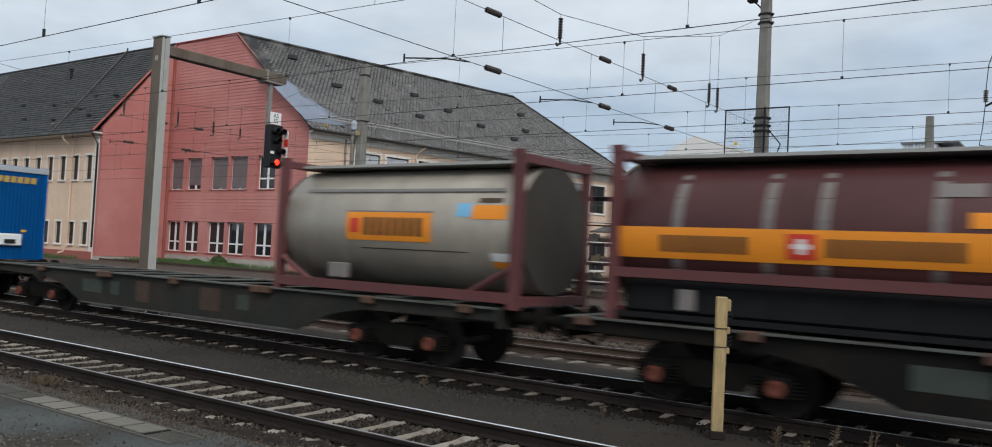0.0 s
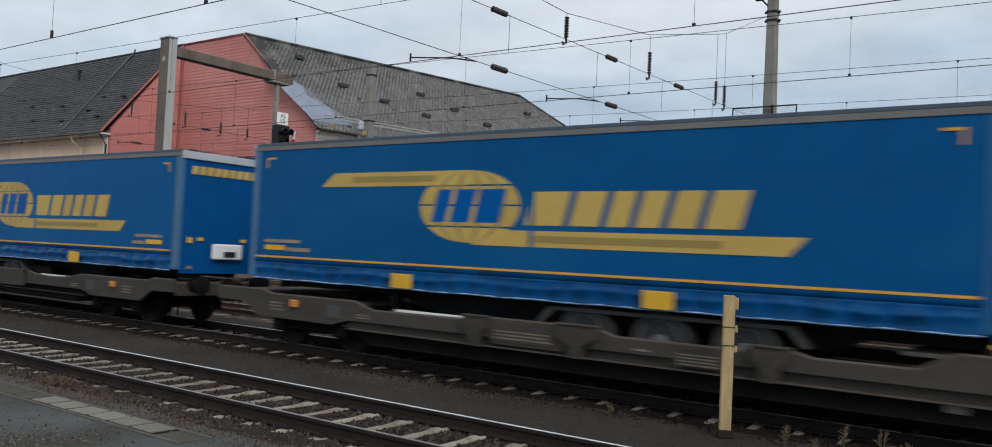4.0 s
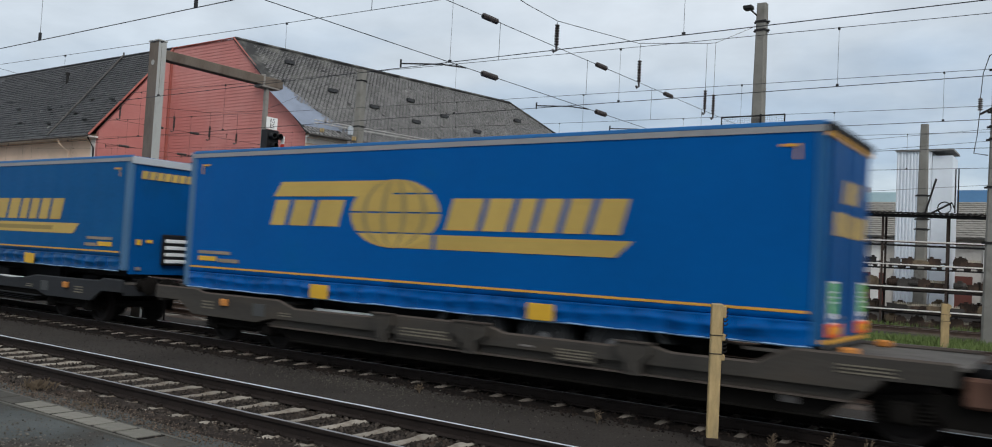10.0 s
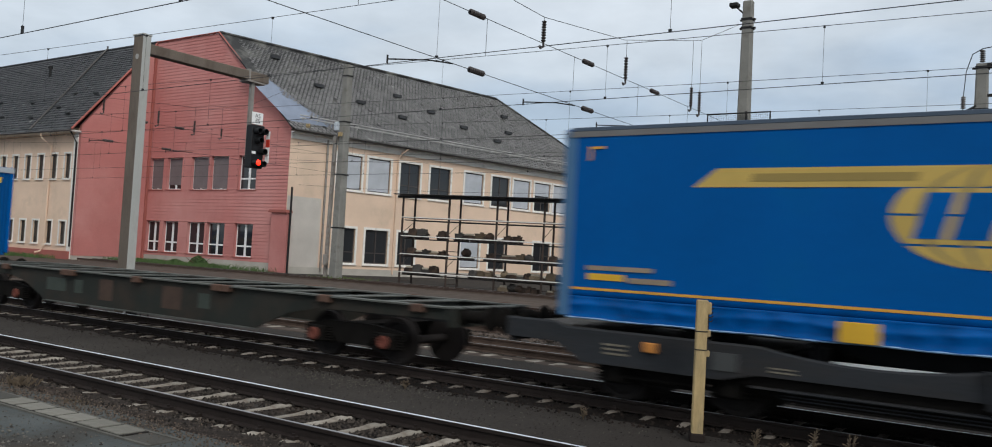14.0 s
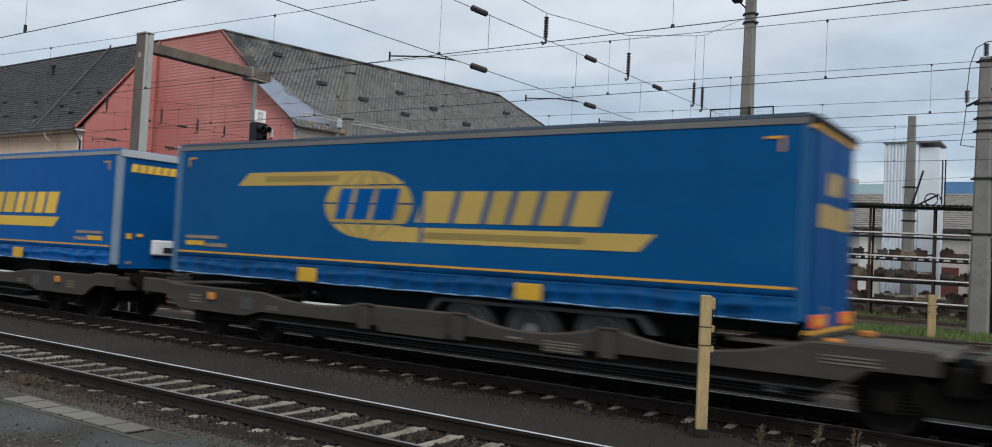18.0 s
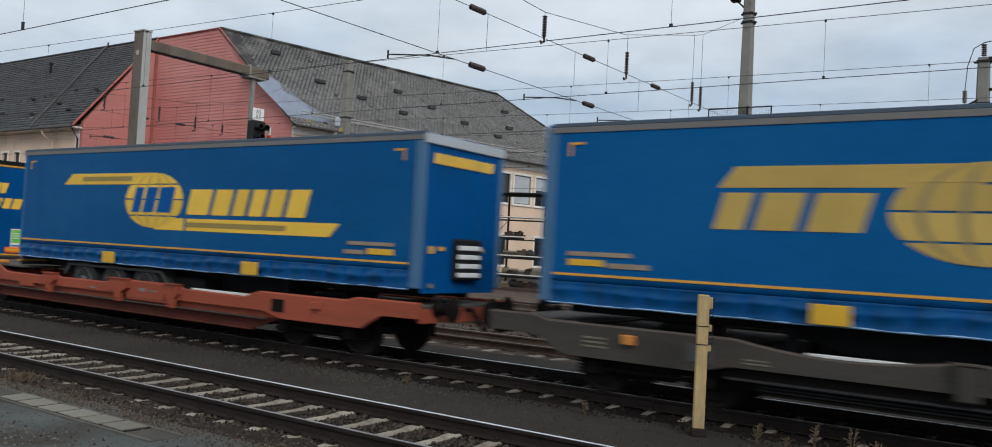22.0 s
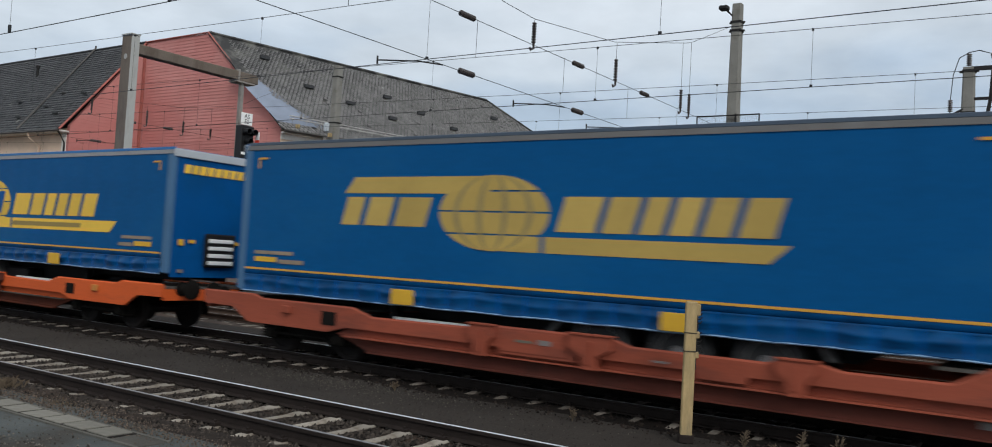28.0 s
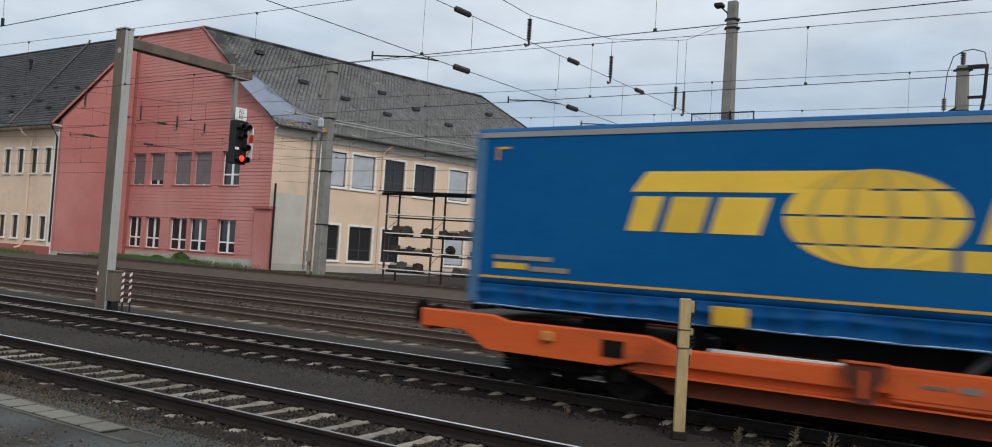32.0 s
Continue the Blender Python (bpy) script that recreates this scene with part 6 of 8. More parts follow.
M_TANK_BROWN = material("tank_maroon", (0.075, 0.026, 0.026), 0.42, 0.0, 0.7, 0.2, 12, 0.05, (0.045, 0.022, 0.02), 0.3, 0.6)
M_FRAME_BROWN = material("container_frame_maroon", (0.115, 0.04, 0.04), 0.55, 0, 1, 0.2, 20, 0.08)
M_WALKWAY = material("walkway_grating", (0.36, 0.36, 0.34), 0.6, 0.2, 2, 0.15, 30, 0.1)
M_TANK_END = material("tank_end_dark", (0.050, 0.044, 0.038), 0.6, 0.1, 1, 0.25, 14, 0.08, (0.05, 0.045, 0.04), 0.5, 0.9, spec=0.15)
M_TANKLABEL = material("orange_label", (0.80, 0.27, 0.022), 0.5, 0, 2, 0.08, 20, 0)
M_LABELDARK = material("dark_print", (0.06, 0.035, 0.02), 0.6, 0, 2, 0.1, 20, 0)
M_LIGHTBLUE = material("light_blue_label", (0.18, 0.45, 0.68), 0.5, 0, 2, 0.08, 20, 0)
M_BAND = material("grey_white_band", (0.20, 0.18, 0.17), 0.5, 0.2, 2, 0.1, 20, 0)


def decal(bm, pts, y, t=0.004):
    """A thin flat shape of (x, z) on the side plane y (towards -y)."""
    return prism(bm, pts, y - t, y)


def slanted(bm, x0, x1, z0, z1, y, lean=0.28):
    d = lean * (z1 - z0)
    return decal(bm, [(x0, z0), (x1, z0), (x1 + d, z1), (x0 + d, z1)], y)


def word(parent, mat, x0, x1, z0, z1, y, n, lean=0.28, m=None):
    """A word of n slanted blocks of uneven width, each one part."""
    share = {3: (0.8, 1.0, 1.2), 6: (1.35, 1.05, 0.8, 0.85, 0.9, 1.05)}.get(n, (1.0,) * n)
    a, unit = x0, (x1 - x0) / sum(share)
    for f in share:
        bm = B()
        slanted(bm, a + 0.03 * unit, a + (f - 0.17) * unit, z0, z1, y, lean)
        part("print_block", bm, mat, parent, m=m)
        a += f * unit


def ellipse_band(bm, cx, cz, rx, rz, z0, z1, y, n=12):
    pts = []
    for k in range(n + 1):
        z = z0 + (z1 - z0) * k / n
        pts.append((cx + rx * math.sqrt(max(0.0, 1 - ((z - cz) / rz) ** 2)), z))
    for k in range(n, -1, -1):
        z = z0 + (z1 - z0) * k / n
        pts.append((cx - rx * math.sqrt(max(0.0, 1 - ((z - cz) / rz) ** 2)), z))
    clean = [p for i, p in enumerate(pts) if abs(p[0] - pts[i - 1][0]) + abs(p[1] - pts[i - 1][1]) > 1e-5]
    return decal(bm, clean, y)


L_T, HW = 13.8, 1.275
L_F = L_T + 0.1                         # the bulkhead's face
Z0, Z1, ZS = 1.36, 4.21, 1.81          # skirt's lower edge, roof, curtain's lower edge


def logo(parent, livery, yellow, side):
    """The haulier's print: bars, globe and word blocks. side: matrix that lays it on its flank."""
    y = -HW - 0.004
    if livery == 1:
        cx, cz, lw = 5.8, 2.9, None
        up_bar = [(2.07, 3.27), (5.8, 3.27), (5.8, 3.54), (2.42, 3.54)]
        lo_bar = [(5.9, 2.23), (11.35, 2.23), (11.62, 2.5), (5.9, 2.5)]
        letters = (6.98, 10.78)
    else:
        cx, cz, lw = 6.15, 2.87, (2.72, 4.85)
        up_bar = [(2.8, 3.19), (6.1, 3.19), (6.1, 3.49), (3.04, 3.49)]
        lo_bar = [(6.2, 2.24), (10.74, 2.24), (11.03, 2.5), (6.2, 2.5)]
        letters = (7.36, 10.9)
    if side is not TURN:                             # this flank's print is a little longer
        k = 1.03 if yellow == M_YELLOW else 1.01

        def longer(x):
            return 2.0 + (x - 2.0) * k
        cx, letters = longer(cx), (longer(letters[0]), longer(letters[1]))
        lw = lw and (longer(lw[0]), longer(lw[1]))
        up_bar, lo_bar = [(longer(x), z) for x, z in up_bar], [(longer(x), z) for x, z in lo_bar]
    bm = B()
    decal(bm, up_bar, y)
    part("upper_bar", bm, yellow, parent, m=side)
    bm = B()
    decal(bm, lo_bar, y)
    part("lower_bar", bm, yellow, parent, m=side)
    rz, rx = 0.64, 1.1
    globe = new("globe", to_mesh("globe", ellipse_band(B(), cx, cz, rx, rz, cz - rz, cz - 0.375, y - 0.003), yellow))
    globe.parent, globe.matrix_basis = parent, side
    tagged(globe, "striped yellow globe")
    for a, b in ((cz - 0.345, cz + 0.005), (cz + 0.035, cz + 0.355), (cz + 0.385, cz + rz)):
        part("globe_band", ellipse_band(B(), cx, cz, rx, rz, a, b, y - 0.003), yellow, globe)
    bm = B()
    for f in (0.28, 0.72):
        for sgn in (-1, 1):
            pts = []
            for k in range(17):
                a = math.pi * (k / 16 - 0.5)
                pts.append((cx + sgn * f * rx * math.cos(a), cz + rz * math.sin(a)))
            inner = [(p[0] - sgn * 0.10 * math.cos(math.pi * (k / 16 - 0.5)) - 0.0, p[1]) for k, p in enumerate(pts)]
            for k in range(16):
                q = [pts[k], pts[k + 1], inner[k + 1], inner[k]]
                if sgn < 0:
                    q = q[::-1]
                vs = [bm.verts.new((px, y - 0.009, pz)) for px, pz in q]
                bm.faces.new(vs)
    part("globe_line", bm, M_GOLD if yellow == M_YELLOW else M_CURTAIN_GOLD, globe)
    if livery == 1:
        word(globe, M_BLUE, cx - 0.85, cx + 0.75, 2.62, 3.2, y - 0.008, 3)
        for a, b, z in ((2.9, 5.0, 3.35), (7.2, 10.4, 2.31)):
            bm = B()
            slanted(bm, a, b, z, z + 0.11, y - 0.004)
            part("small_print", bm, M_GOLD_DARK, parent, m=side)
    else:
        word(parent, yellow, lw[0], lw[1], 2.6, 3.12, y, 3, m=side)
    word(parent, yellow, letters[0], letters[1], 2.59, 3.15, y, 6, m=side)


M_CURTAIN_GOLD = material("worn_print_line", (0.25, 0.2, 0.09), 0.5, 0, 1, 0.1, 12, 0)
M_GOLD_DARK = material("small_print_brown", (0.28, 0.20, 0.06), 0.5, 0, 1, 0.1, 12, 0)
TURN = pose(L_T, 0, 0, 0, 0, 180)


def curtain_mesh(mat, drop):
    """The curtain of one flank: a tarpaulin with slight vertical folds."""
    bm = B()
    rng = random.Random(2)
    n, rows = 56, (ZS - drop, ZS + 0.4, 2.6, 3.4, Z1 - 0.14)
    grid = []
    for i in range(n + 1):
        x = 0.12 + (L_T - 0.24) * i / n
        ph = 0.006 * math.sin(i * 1.9) + rng.uniform(-0.004, 0.004)
        grid.append([bm.verts.new((x, -HW + ph * (0.3 if k in (0, 4) else 1), z)) for k, z in enumerate(rows)])
    for a, b in zip(grid, grid[1:]):
        for k in range(len(rows) - 1):
            bm.faces.new((a[k], b[k], b[k + 1], a[k + 1]))
    edge = [bm.verts.new((0.12 if k < 2 else L_T - 0.12, -HW + 0.05, z)) for k, z in ((0, ZS - drop), (1, Z1 - 0.14), (2, Z1 - 0.14), (3, ZS - drop))]
    bm.faces.new(edge)
    return to_mesh("curtain", bm, mat, True)


def skirt_mesh(mat):
    """The curtain's lower flap: a flat band below the line, then tarpaulin that bulges between the buckle straps, and the hem."""
    bm = B()
    rng = random.Random(4)
    per, count = 6, 26
    swell = [rng.uniform(0.55, 1.15) for _ in range(count)]
    grid = []
    for i in range(per * count + 1):
        x = 0.12 + (L_T - 0.24) * i / (per * count)
        u = (i % per) / per
        k = min(i // per, count - 1)
        b = swell[k] * math.sin(math.pi * u) ** 0.6 if u else 0.0
        d = 0.025 * math.sin(i * 0.21) + rng.uniform(-0.012, 0.012)
        hem = Z0 + 0.014 * b + 0.006 * math.sin(i * 0.4) + rng.uniform(-0.004, 0.004)
        lip = 0.035 + 0.022 * b + rng.uniform(-0.006, 0.006)
        rows = ((-0.012, ZS - 0.004), (-0.014, ZS - 0.088), (0.008, ZS - 0.10), (-0.024, ZS - 0.112), (0.004 - 0.012 * b, ZS - 0.135), (-0.012 - 0.085 * b, ZS - 0.215 + d),
                (-0.010 - 0.080 * b, ZS - 0.27 + d), (0.012 - 0.010 * b, hem + 0.085), (-lip, hem + 0.016), (-lip + 0.01, hem - 0.004), (0.0, hem))
        grid.append([bm.verts.new((x, -HW + y, z)) for y, z in rows])
    for a, b in zip(grid, grid[1:]):
        for k in range(len(a) - 1):
            bm.faces.new((a[k + 1], b[k + 1], b[k], a[k]))
    return to_mesh("skirt", bm, mat, 120)


M_HEM_GLINT = material("pale_hem_glint", (0.22, 0.36, 0.54), 0.4, 0, 2, 0.2, 20, 0)
M_BLUE_FADED = material("dusty_blue_curtain", (0.0015, 0.083, 0.245), 0.5, 0, 0.5, 0.16, 9, 0.05, (0.008, 0.090, 0.22), 0.5, 0.5, per_object=0.08, spec=0.08, stretch=(0.5, 1, 1.5))
M_SKIRT_DULL = material("dusty_blue_skirt", (0.002, 0.068, 0.205), 0.3, 0, 0.8, 0.35, 9, 0.08, (0.004, 0.028, 0.085), 0.5, 1.5, spec=0.16)
ME_SKIRT, ME_SKIRT_DULL = skirt_mesh(M_BLUE_DIRTY), skirt_mesh(M_SKIRT_DULL)
curtains = {}
# pale cord along the hem: the hem's sky glint put into colour and shape
ME_HEM_GLINT = to_mesh("hem_cord", tube(B(), [(0.12 + (L_T - 0.24) * i / 48, -HW - 0.04, Z0 + 0.01 + 0.006 * math.sin(i * 1.3)) for i in range(49)], 0.015, 4), M_HEM_GLINT)


def tyre_mesh():
    bm = B()
    lathe(bm, [(-0.17, 0.33), (-0.19, 0.46), (-0.15, 0.50), (0.15, 0.50), (0.19, 0.46), (0.17, 0.33)], "y", 24)
    return to_mesh("tyre", bm, M_TYRE, True)


def rim_mesh():
    bm = B()
    lathe(bm, [(-0.175, 0.04), (-0.2, 0.12), (-0.12, 0.14), (-0.10, 0.27), (-0.185, 0.33), (-0.15, 0.335), (0.15, 0.335), (0.15, 0.05)], "y", 20)
    return to_mesh("rim", bm, M_RIM, True)


ME_TYRE, ME_RIM = tyre_mesh(), rim_mesh()


ME_STRAP = to_mesh("buckle_strap", bbox(B(), -0.02, 0.02, -HW - 0.024, -HW - 0.016, Z0 + 0.03, ZS - 0.1), M_BLUE_DIRTY)


M_LENS = material("amber_lens", (0.75, 0.33, 0.03), 0.3, 0, 2, 0.08, 20, 0)
M_MUD = material("mudguard_grey", (0.045, 0.045, 0.045), 0.7, 0, 2, 0.25, 20, 0.1)
M_POST = material("grey_blue_post", (0.06, 0.145, 0.265), 0.4, 0.1, 1, 0.1, 20, 0.03)
M_POST_BRIGHT = material("pale_corner_post", (0.22, 0.29, 0.37), 0.4, 0.2, 1, 0.1, 20, 0.03)
M_POST_REAR = material("dull_blue_post", (0.014, 0.10, 0.25), 0.45, 0, 1, 0.12, 20, 0.03)
M_ROOFBLUE = material("blue_roof_edge", (0.02, 0.14, 0.37), 0.5, 0, 1, 0.15, 20, 0.03)
M_ALU_PALE = material("pale_roof_rail", (0.27, 0.275, 0.28), 0.5, 0.1, 1, 0.12, 20, 0.03, (0.2, 0.2, 0.2), 0.3, 1.5)
M_HEADER = material("pale_front_header", (0.40, 0.43, 0.46), 0.5, 0.1, 1, 0.12, 20, 0.03)
M_ROOFEDGE = material("roof_edge_grey_blue", (0.06, 0.085, 0.12), 0.5, 0, 1, 0.15, 20, 0.03)
# grimy web paint, with the shade under the ledge put into the colour
M_WEBRED = material("grimy_shaded_red_web", (0.115, 0.034, 0.024), 0.8, 0, 0.8, 0.25, 14, 0.12, (0.06, 0.028, 0.022), 0.4, 1.1, spec=0.12)
M_WEBORANGE = material("grimy_shaded_orange_web", (0.105, 0.029, 0.016), 0.8, 0, 0.8, 0.25, 14, 0.12, (0.05, 0.024, 0.018), 0.4, 1.1, spec=0.12)
M_DUST = material("dusty_flange", (0.078, 0.066, 0.057), 0.9, 0, 1, 0.3, 14, 0.1, (0.06, 0.045, 0.038), 0.5, 0.8, spec=0.1)


def semitrailer(livery, yellow, drop, vivid, blue_edge, sticker=True, louvre=False, front_post=0):
    """A curtain-sided semi-trailer, doors at x = 0, bulkhead at x = L_T. drop: how much lower its flaps hang than the usual."""
    cloth = M_BLUE if vivid else M_BLUE_FADED
    if (vivid, drop) not in curtains:
        curtains[vivid, drop] = curtain_mesh(cloth, drop)
    low = pose(0, 0, -drop)
    tr = thing("semi_trailer", pose(0, 0, 0), "blue curtain-sided semi-trailer on a pocket wagon", "trailer", "trailers of the train")
    bm = B()
    prism(bm, [(0.0, Z1 - 0.06), (L_F, Z1 - 0.06), (L_F, Z1 - 0.01), (0.0, Z1 - 0.01)], -HW + 0.03, HW - 0.03)
    for k in range(24):
        x = 0.4 + k * 0.56
        bbox(bm, x, x + 0.05, -HW + 0.05, HW - 0.05, Z1 - 0.012, Z1 + 0.004)
    part("roof", bm, M_BLUE, tr)
    bm = B()
    bbox(bm, 0.05, L_T - 0.05, -HW + 0.06, HW - 0.06, ZS - 0.32, ZS - 0.2)
    part("load_floor", bm, M_CHASSIS, tr)
    for side in (Matrix.Identity(4), TURN):
        piece("curtain", curtains[vivid, drop], tr, side)
        piece("skirt", ME_SKIRT if vivid else ME_SKIRT_DULL, tr, side @ low)
        piece("hem_cord", ME_HEM_GLINT, tr, side @ low)
        bm = B()
        bbox(bm, 0, L_F if side is not TURN else L_T, -HW - 0.015, -HW + 0.04, Z1 - 0.145, Z1 - 0.055)
        part("top_rail", bm, M_ALU_PALE if blue_edge else M_ALU, tr, "weathered grey aluminium roof rail", m=side)
        bm = B()
        bbox(bm, 0, L_F if side is not TURN else L_T, -HW - 0.005, -HW + 0.05, Z1 - 0.053, Z1 + 0.01, 0.008)
        part("roof_edge", bm, M_ROOFBLUE if blue_edge else M_ROOFEDGE, tr, "blue roof edge" if blue_edge else "dull grey-blue roof edge", m=side)
        bm = B()
        bbox(bm, 0.15, L_T - 0.15, -HW - 0.02, -HW - 0.014, ZS - 0.003, ZS + 0.036)
        part("marker_line", bm, M_ORANGE, tr, "orange reflective line", m=side @ low)
        for x in (0.35, L_T - 0.6):
            bm = B()
            bbox(bm, x, x + 0.26, -HW - 0.014, -HW - 0.008, Z1 - 0.34, Z1 - 0.30)
            bbox(bm, x if x < 1 else x + 0.22, x + 0.04 if x < 1 else x + 0.26, -HW - 0.014, -HW - 0.008, Z1 - 0.52, Z1 - 0.34)
            part("contour_mark", bm, M_ORANGE, tr, m=side)
        for x in (4.15, 9.25):
            bm = B()
            bbox(bm, x, x + 0.5, -HW - 0.11, -HW - 0.09, 1.38, 1.65, 0.006)
            part("side_tag", bm, M_TAG, tr, "yellow side plate", m=side @ low)
        for k in range(25):
            piece("buckle_strap", ME_STRAP, tr, side @ low @ pose(0.12 + (k + 1) * (L_T - 0.24) / 26, 0, 0))
        marks = ((12.15, 13.3, 2.03, 2.10), (12.05, 12.6, 1.86, 1.94), (12.66, 13.3, 1.87, 1.98)) if side is not TURN else ((0.4, 1.5, 2.04, 2.11), (1.1, 1.8, 1.87, 1.95), (0.42, 1.04, 1.89, 1.99))
        for k, (a, b, z0, z1) in enumerate(marks):
            mat = M_TAG if k == 2 else M_FADEDPRINT
            bm = B()
            bbox(bm, a, b, -HW - 0.014, -HW - 0.009, z0, z1)
            part("small_print", bm, mat, tr, m=side @ pose(0, 0, 0.08 - drop))
        logo(tr, livery, yellow, side)
    for x in (0.0, L_T - 0.12):
        for s in (-1, 1):
            bm = B()
            bbox(bm, x, x + (0.12 if x < 1 else 0.22), min(s * HW, s * (HW - 0.12)), max(s * HW, s * (HW - 0.12)), Z0 + 0.02 - drop, Z1 - 0.05, 0.02)
            part("corner_post", bm, (M_POST, M_BLUE, M_POST_BRIGHT)[front_post] if x > 1 else M_POST_REAR, tr)
    # doors
    for s in (-1, 1):
        bm = B()
        bbox(bm, -0.05, 0.0, min(0.01 * s, (HW - 0.12) * s), max(0.01 * s, (HW - 0.12) * s), 1.27, Z1 - 0.12, 0.01)
        door = part("door", bm, M_BLUE_END, tr)
        for o in (0.25, 0.95):
            bm = B()
            tube(bm, [(-0.062, s * o, 1.5), (-0.062, s * o, Z1 - 0.2)], 0.010, 5)
            part("locking_bar", bm, M_BLUE_END, door)
        if sticker:
            bm = B()
            bbox(bm, -0.062, -0.052, s * 0.85 - 0.19, s * 0.85 + 0.19, 1.48, 2.06)
            st = part("sticker", bm, M_WHITEBOX, door, "white and green sticker")
            bm = B()
            bbox(bm, -0.068, -0.063, s * 0.85 - 0.17, s * 0.85 + 0.17, 1.62, 2.03)
            part("sticker_field", bm, M_GREEN, st)
            for z in (1.76, 1.83, 1.90):
                part("print_bar", bbox(B(), -0.071, -0.069, s * 0.85 - 0.13, s * 0.85 + 0.13, z, z + 0.022), M_WHITEBOX, st)
            part("sticker_foot", bbox(B(), -0.068, -0.063, s * 0.85 - 0.17, s * 0.85 + 0.17, 1.50, 1.55), M_POST, st, "blue-grey foot of the sticker")
        bm = B()
        bbox(bm, -0.1, -0.05, s * 0.83 - 0.34, s * 0.83 + 0.34, 1.3, 1.48, 0.01)
        lamp = part("tail_lamp", bm, M_LIGHTRED, door, "orange and red lamp cluster")
        part("lamp_lens", bbox(B(), -0.106, -0.1, s * 0.83 - 0.3, s * 0.83 + 0.3, 1.345, 1.435), M_LENS, lamp, "amber lens")
    plate = part("rear_plate", bbox(B(), -0.064, -0.052, 0.3, 0.46, 1.36, 1.58, 0.004), M_BAND, tr, "small pale plate with blue bars")
    for z in (1.40, 1.49):
        part("print_bar", bbox(B(), -0.068, -0.065, 0.32, 0.44, z, z + 0.05), M_POST_REAR, plate)
    part("rear_bumper", bbox(B(), -0.06, 0.05, -HW + 0.08, HW - 0.08, 1.13, 1.22, 0.02), M_MUD, tr, "dark steel under-run bar")
    door_m = pose(-0.055, 0, 0, 0, 0, -90)        # its own x runs along -y seen from behind
    word(tr, yellow, -0.47, 0.45, 3.17, 3.5, 0, 3, m=door_m)
    word(tr, yellow, -0.95, 0.92, 2.69, 3.02, 0, 6, m=door_m)
    part("rear_header", bbox(B(), -0.09, 0.0, -HW + 0.02, HW - 0.02, Z1 - 0.14, Z1 - 0.01, 0.01), M_CHASSIS, tr, "dark rear header")
    for z in (Z1 - 0.198, 1.215):
        bm = B()
        bbox(bm, -0.07, 0.0, -HW + 0.02, HW - 0.02, z, z + 0.055)
        part("marker_line", bm, M_ORANGE, tr)
    # bulkhead: corrugated
    bm = B()
    n = 20
    prev = None
    for k in range(n * 2 + 1):
        y = -HW + 0.12 + (2 * HW - 0.24) * k / (2 * n)
        x = L_F + (0.0 if k % 2 else -0.03)
        row = [bm.verts.new((x, y, 1.3 - 0.5 * drop)), bm.verts.new((x, y, Z1 - 0.16))]
        if prev:
            bm.faces.new((prev[0], row[0], row[1], prev[1]))
        prev = row
    part("front_bulkhead", bm, M_BLUE_END, tr)
    bm = B()
    bbox(bm, L_F - 0.03, L_F + 0.03, -HW + 0.01, HW - 0.01, Z1 - 0.2, Z1 - 0.02, 0.01)
    part("front_header", bm, M_HEADER, tr, "pale front header")
    front_m = pose(L_F + 0.006, 0, 0, 0, 0, 90)
    word(tr, yellow, -1.0, 0.9, 3.66, 3.86, 0, 9, 0.15, m=front_m)
    for a, b, z0, z1, mat in ((-1.02, -0.88, 2.02, 2.16, M_TAG), (-0.74, -0.58, 2.08, 2.16, M_TAG), (0.5, 0.66, 2.08, 2.16, M_TAG), (-1.0, -0.85, 1.4, 1.48, M_BAND)):
        bm = B()
        bbox(bm, a, b, -0.012, 0, z0, z1)
        part("label", bm, mat, tr, m=front_m)
    bm = B()
    bbox(bm, L_F + 0.005, L_F + 0.12, -0.34, 0.5, 1.54 if louvre else 1.64, 2.32 if louvre else 2.02, 0.03)
    bx = part("connection_box", bm, M_CHASSIS if louvre else M_WHITEBOX, tr, "dark connection box with white louvres" if louvre else "white connection box")
    if louvre:
        for k in range(4):
            part("louvre", bbox(B(), L_F + 0.118, L_F + 0.14, -0.28, 0.42, 1.60 + 0.17 * k, 1.69 + 0.17 * k, 0.01), M_WHITEBOX, bx)
    else:
        part("socket_plate", bbox(B(), L_F + 0.11, L_F + 0.13, -0.05, 0.3, 1.7, 1.84), M_DARKSTEEL, bx)
    # chassis, axles, legs
    for s in (-0.5, 0.5):
        bm = B()
        prism(bm, [(0.1, 1.14), (1.6, 1.14), (2.0, 0.95), (9.3, 0.95), (10.2, 1.2), (L_T - 0.1, 1.2), (L_T - 0.1, 1.38), (0.1, 1.38)], s - 0.05, s + 0.05)
        part("chassis_beam", bm, M_CHASSIS, tr)
    for x in (3.05, 4.34, 5.63):
        bm = B()
        tube(bm, [(x, -0.95, 0.87), (x, 0.95, 0.87)], 0.07, 8)
        ax = part("axle", bm, M_CHASSIS, tr)
        for s in (-1, 1):
            wh = piece("wheel", ME_TYRE, tr, pose(x, s * 1.0, 0.872, 0, 0, 0 if s < 0 else 180))
            piece("rim", ME_RIM, wh, pose(0, 0, 0))
    for s in (-0.75, 0.75):
        bm = B()
        bbox(bm, 9.95, 10.13, s - 0.09, s + 0.09, 0.55, 1.3, 0.01)
        bbox(bm, 9.88, 10.2, s - 0.14, s + 0.14, 0.51, 0.55)
        part("landing_leg", bm, M_CHASSIS, tr)
        bm = B()
        bbox(bm, 7.3, 9.75, s * 1.45 - 0.03, s * 1.45 + 0.03, 0.87, 0.97, 0.01)
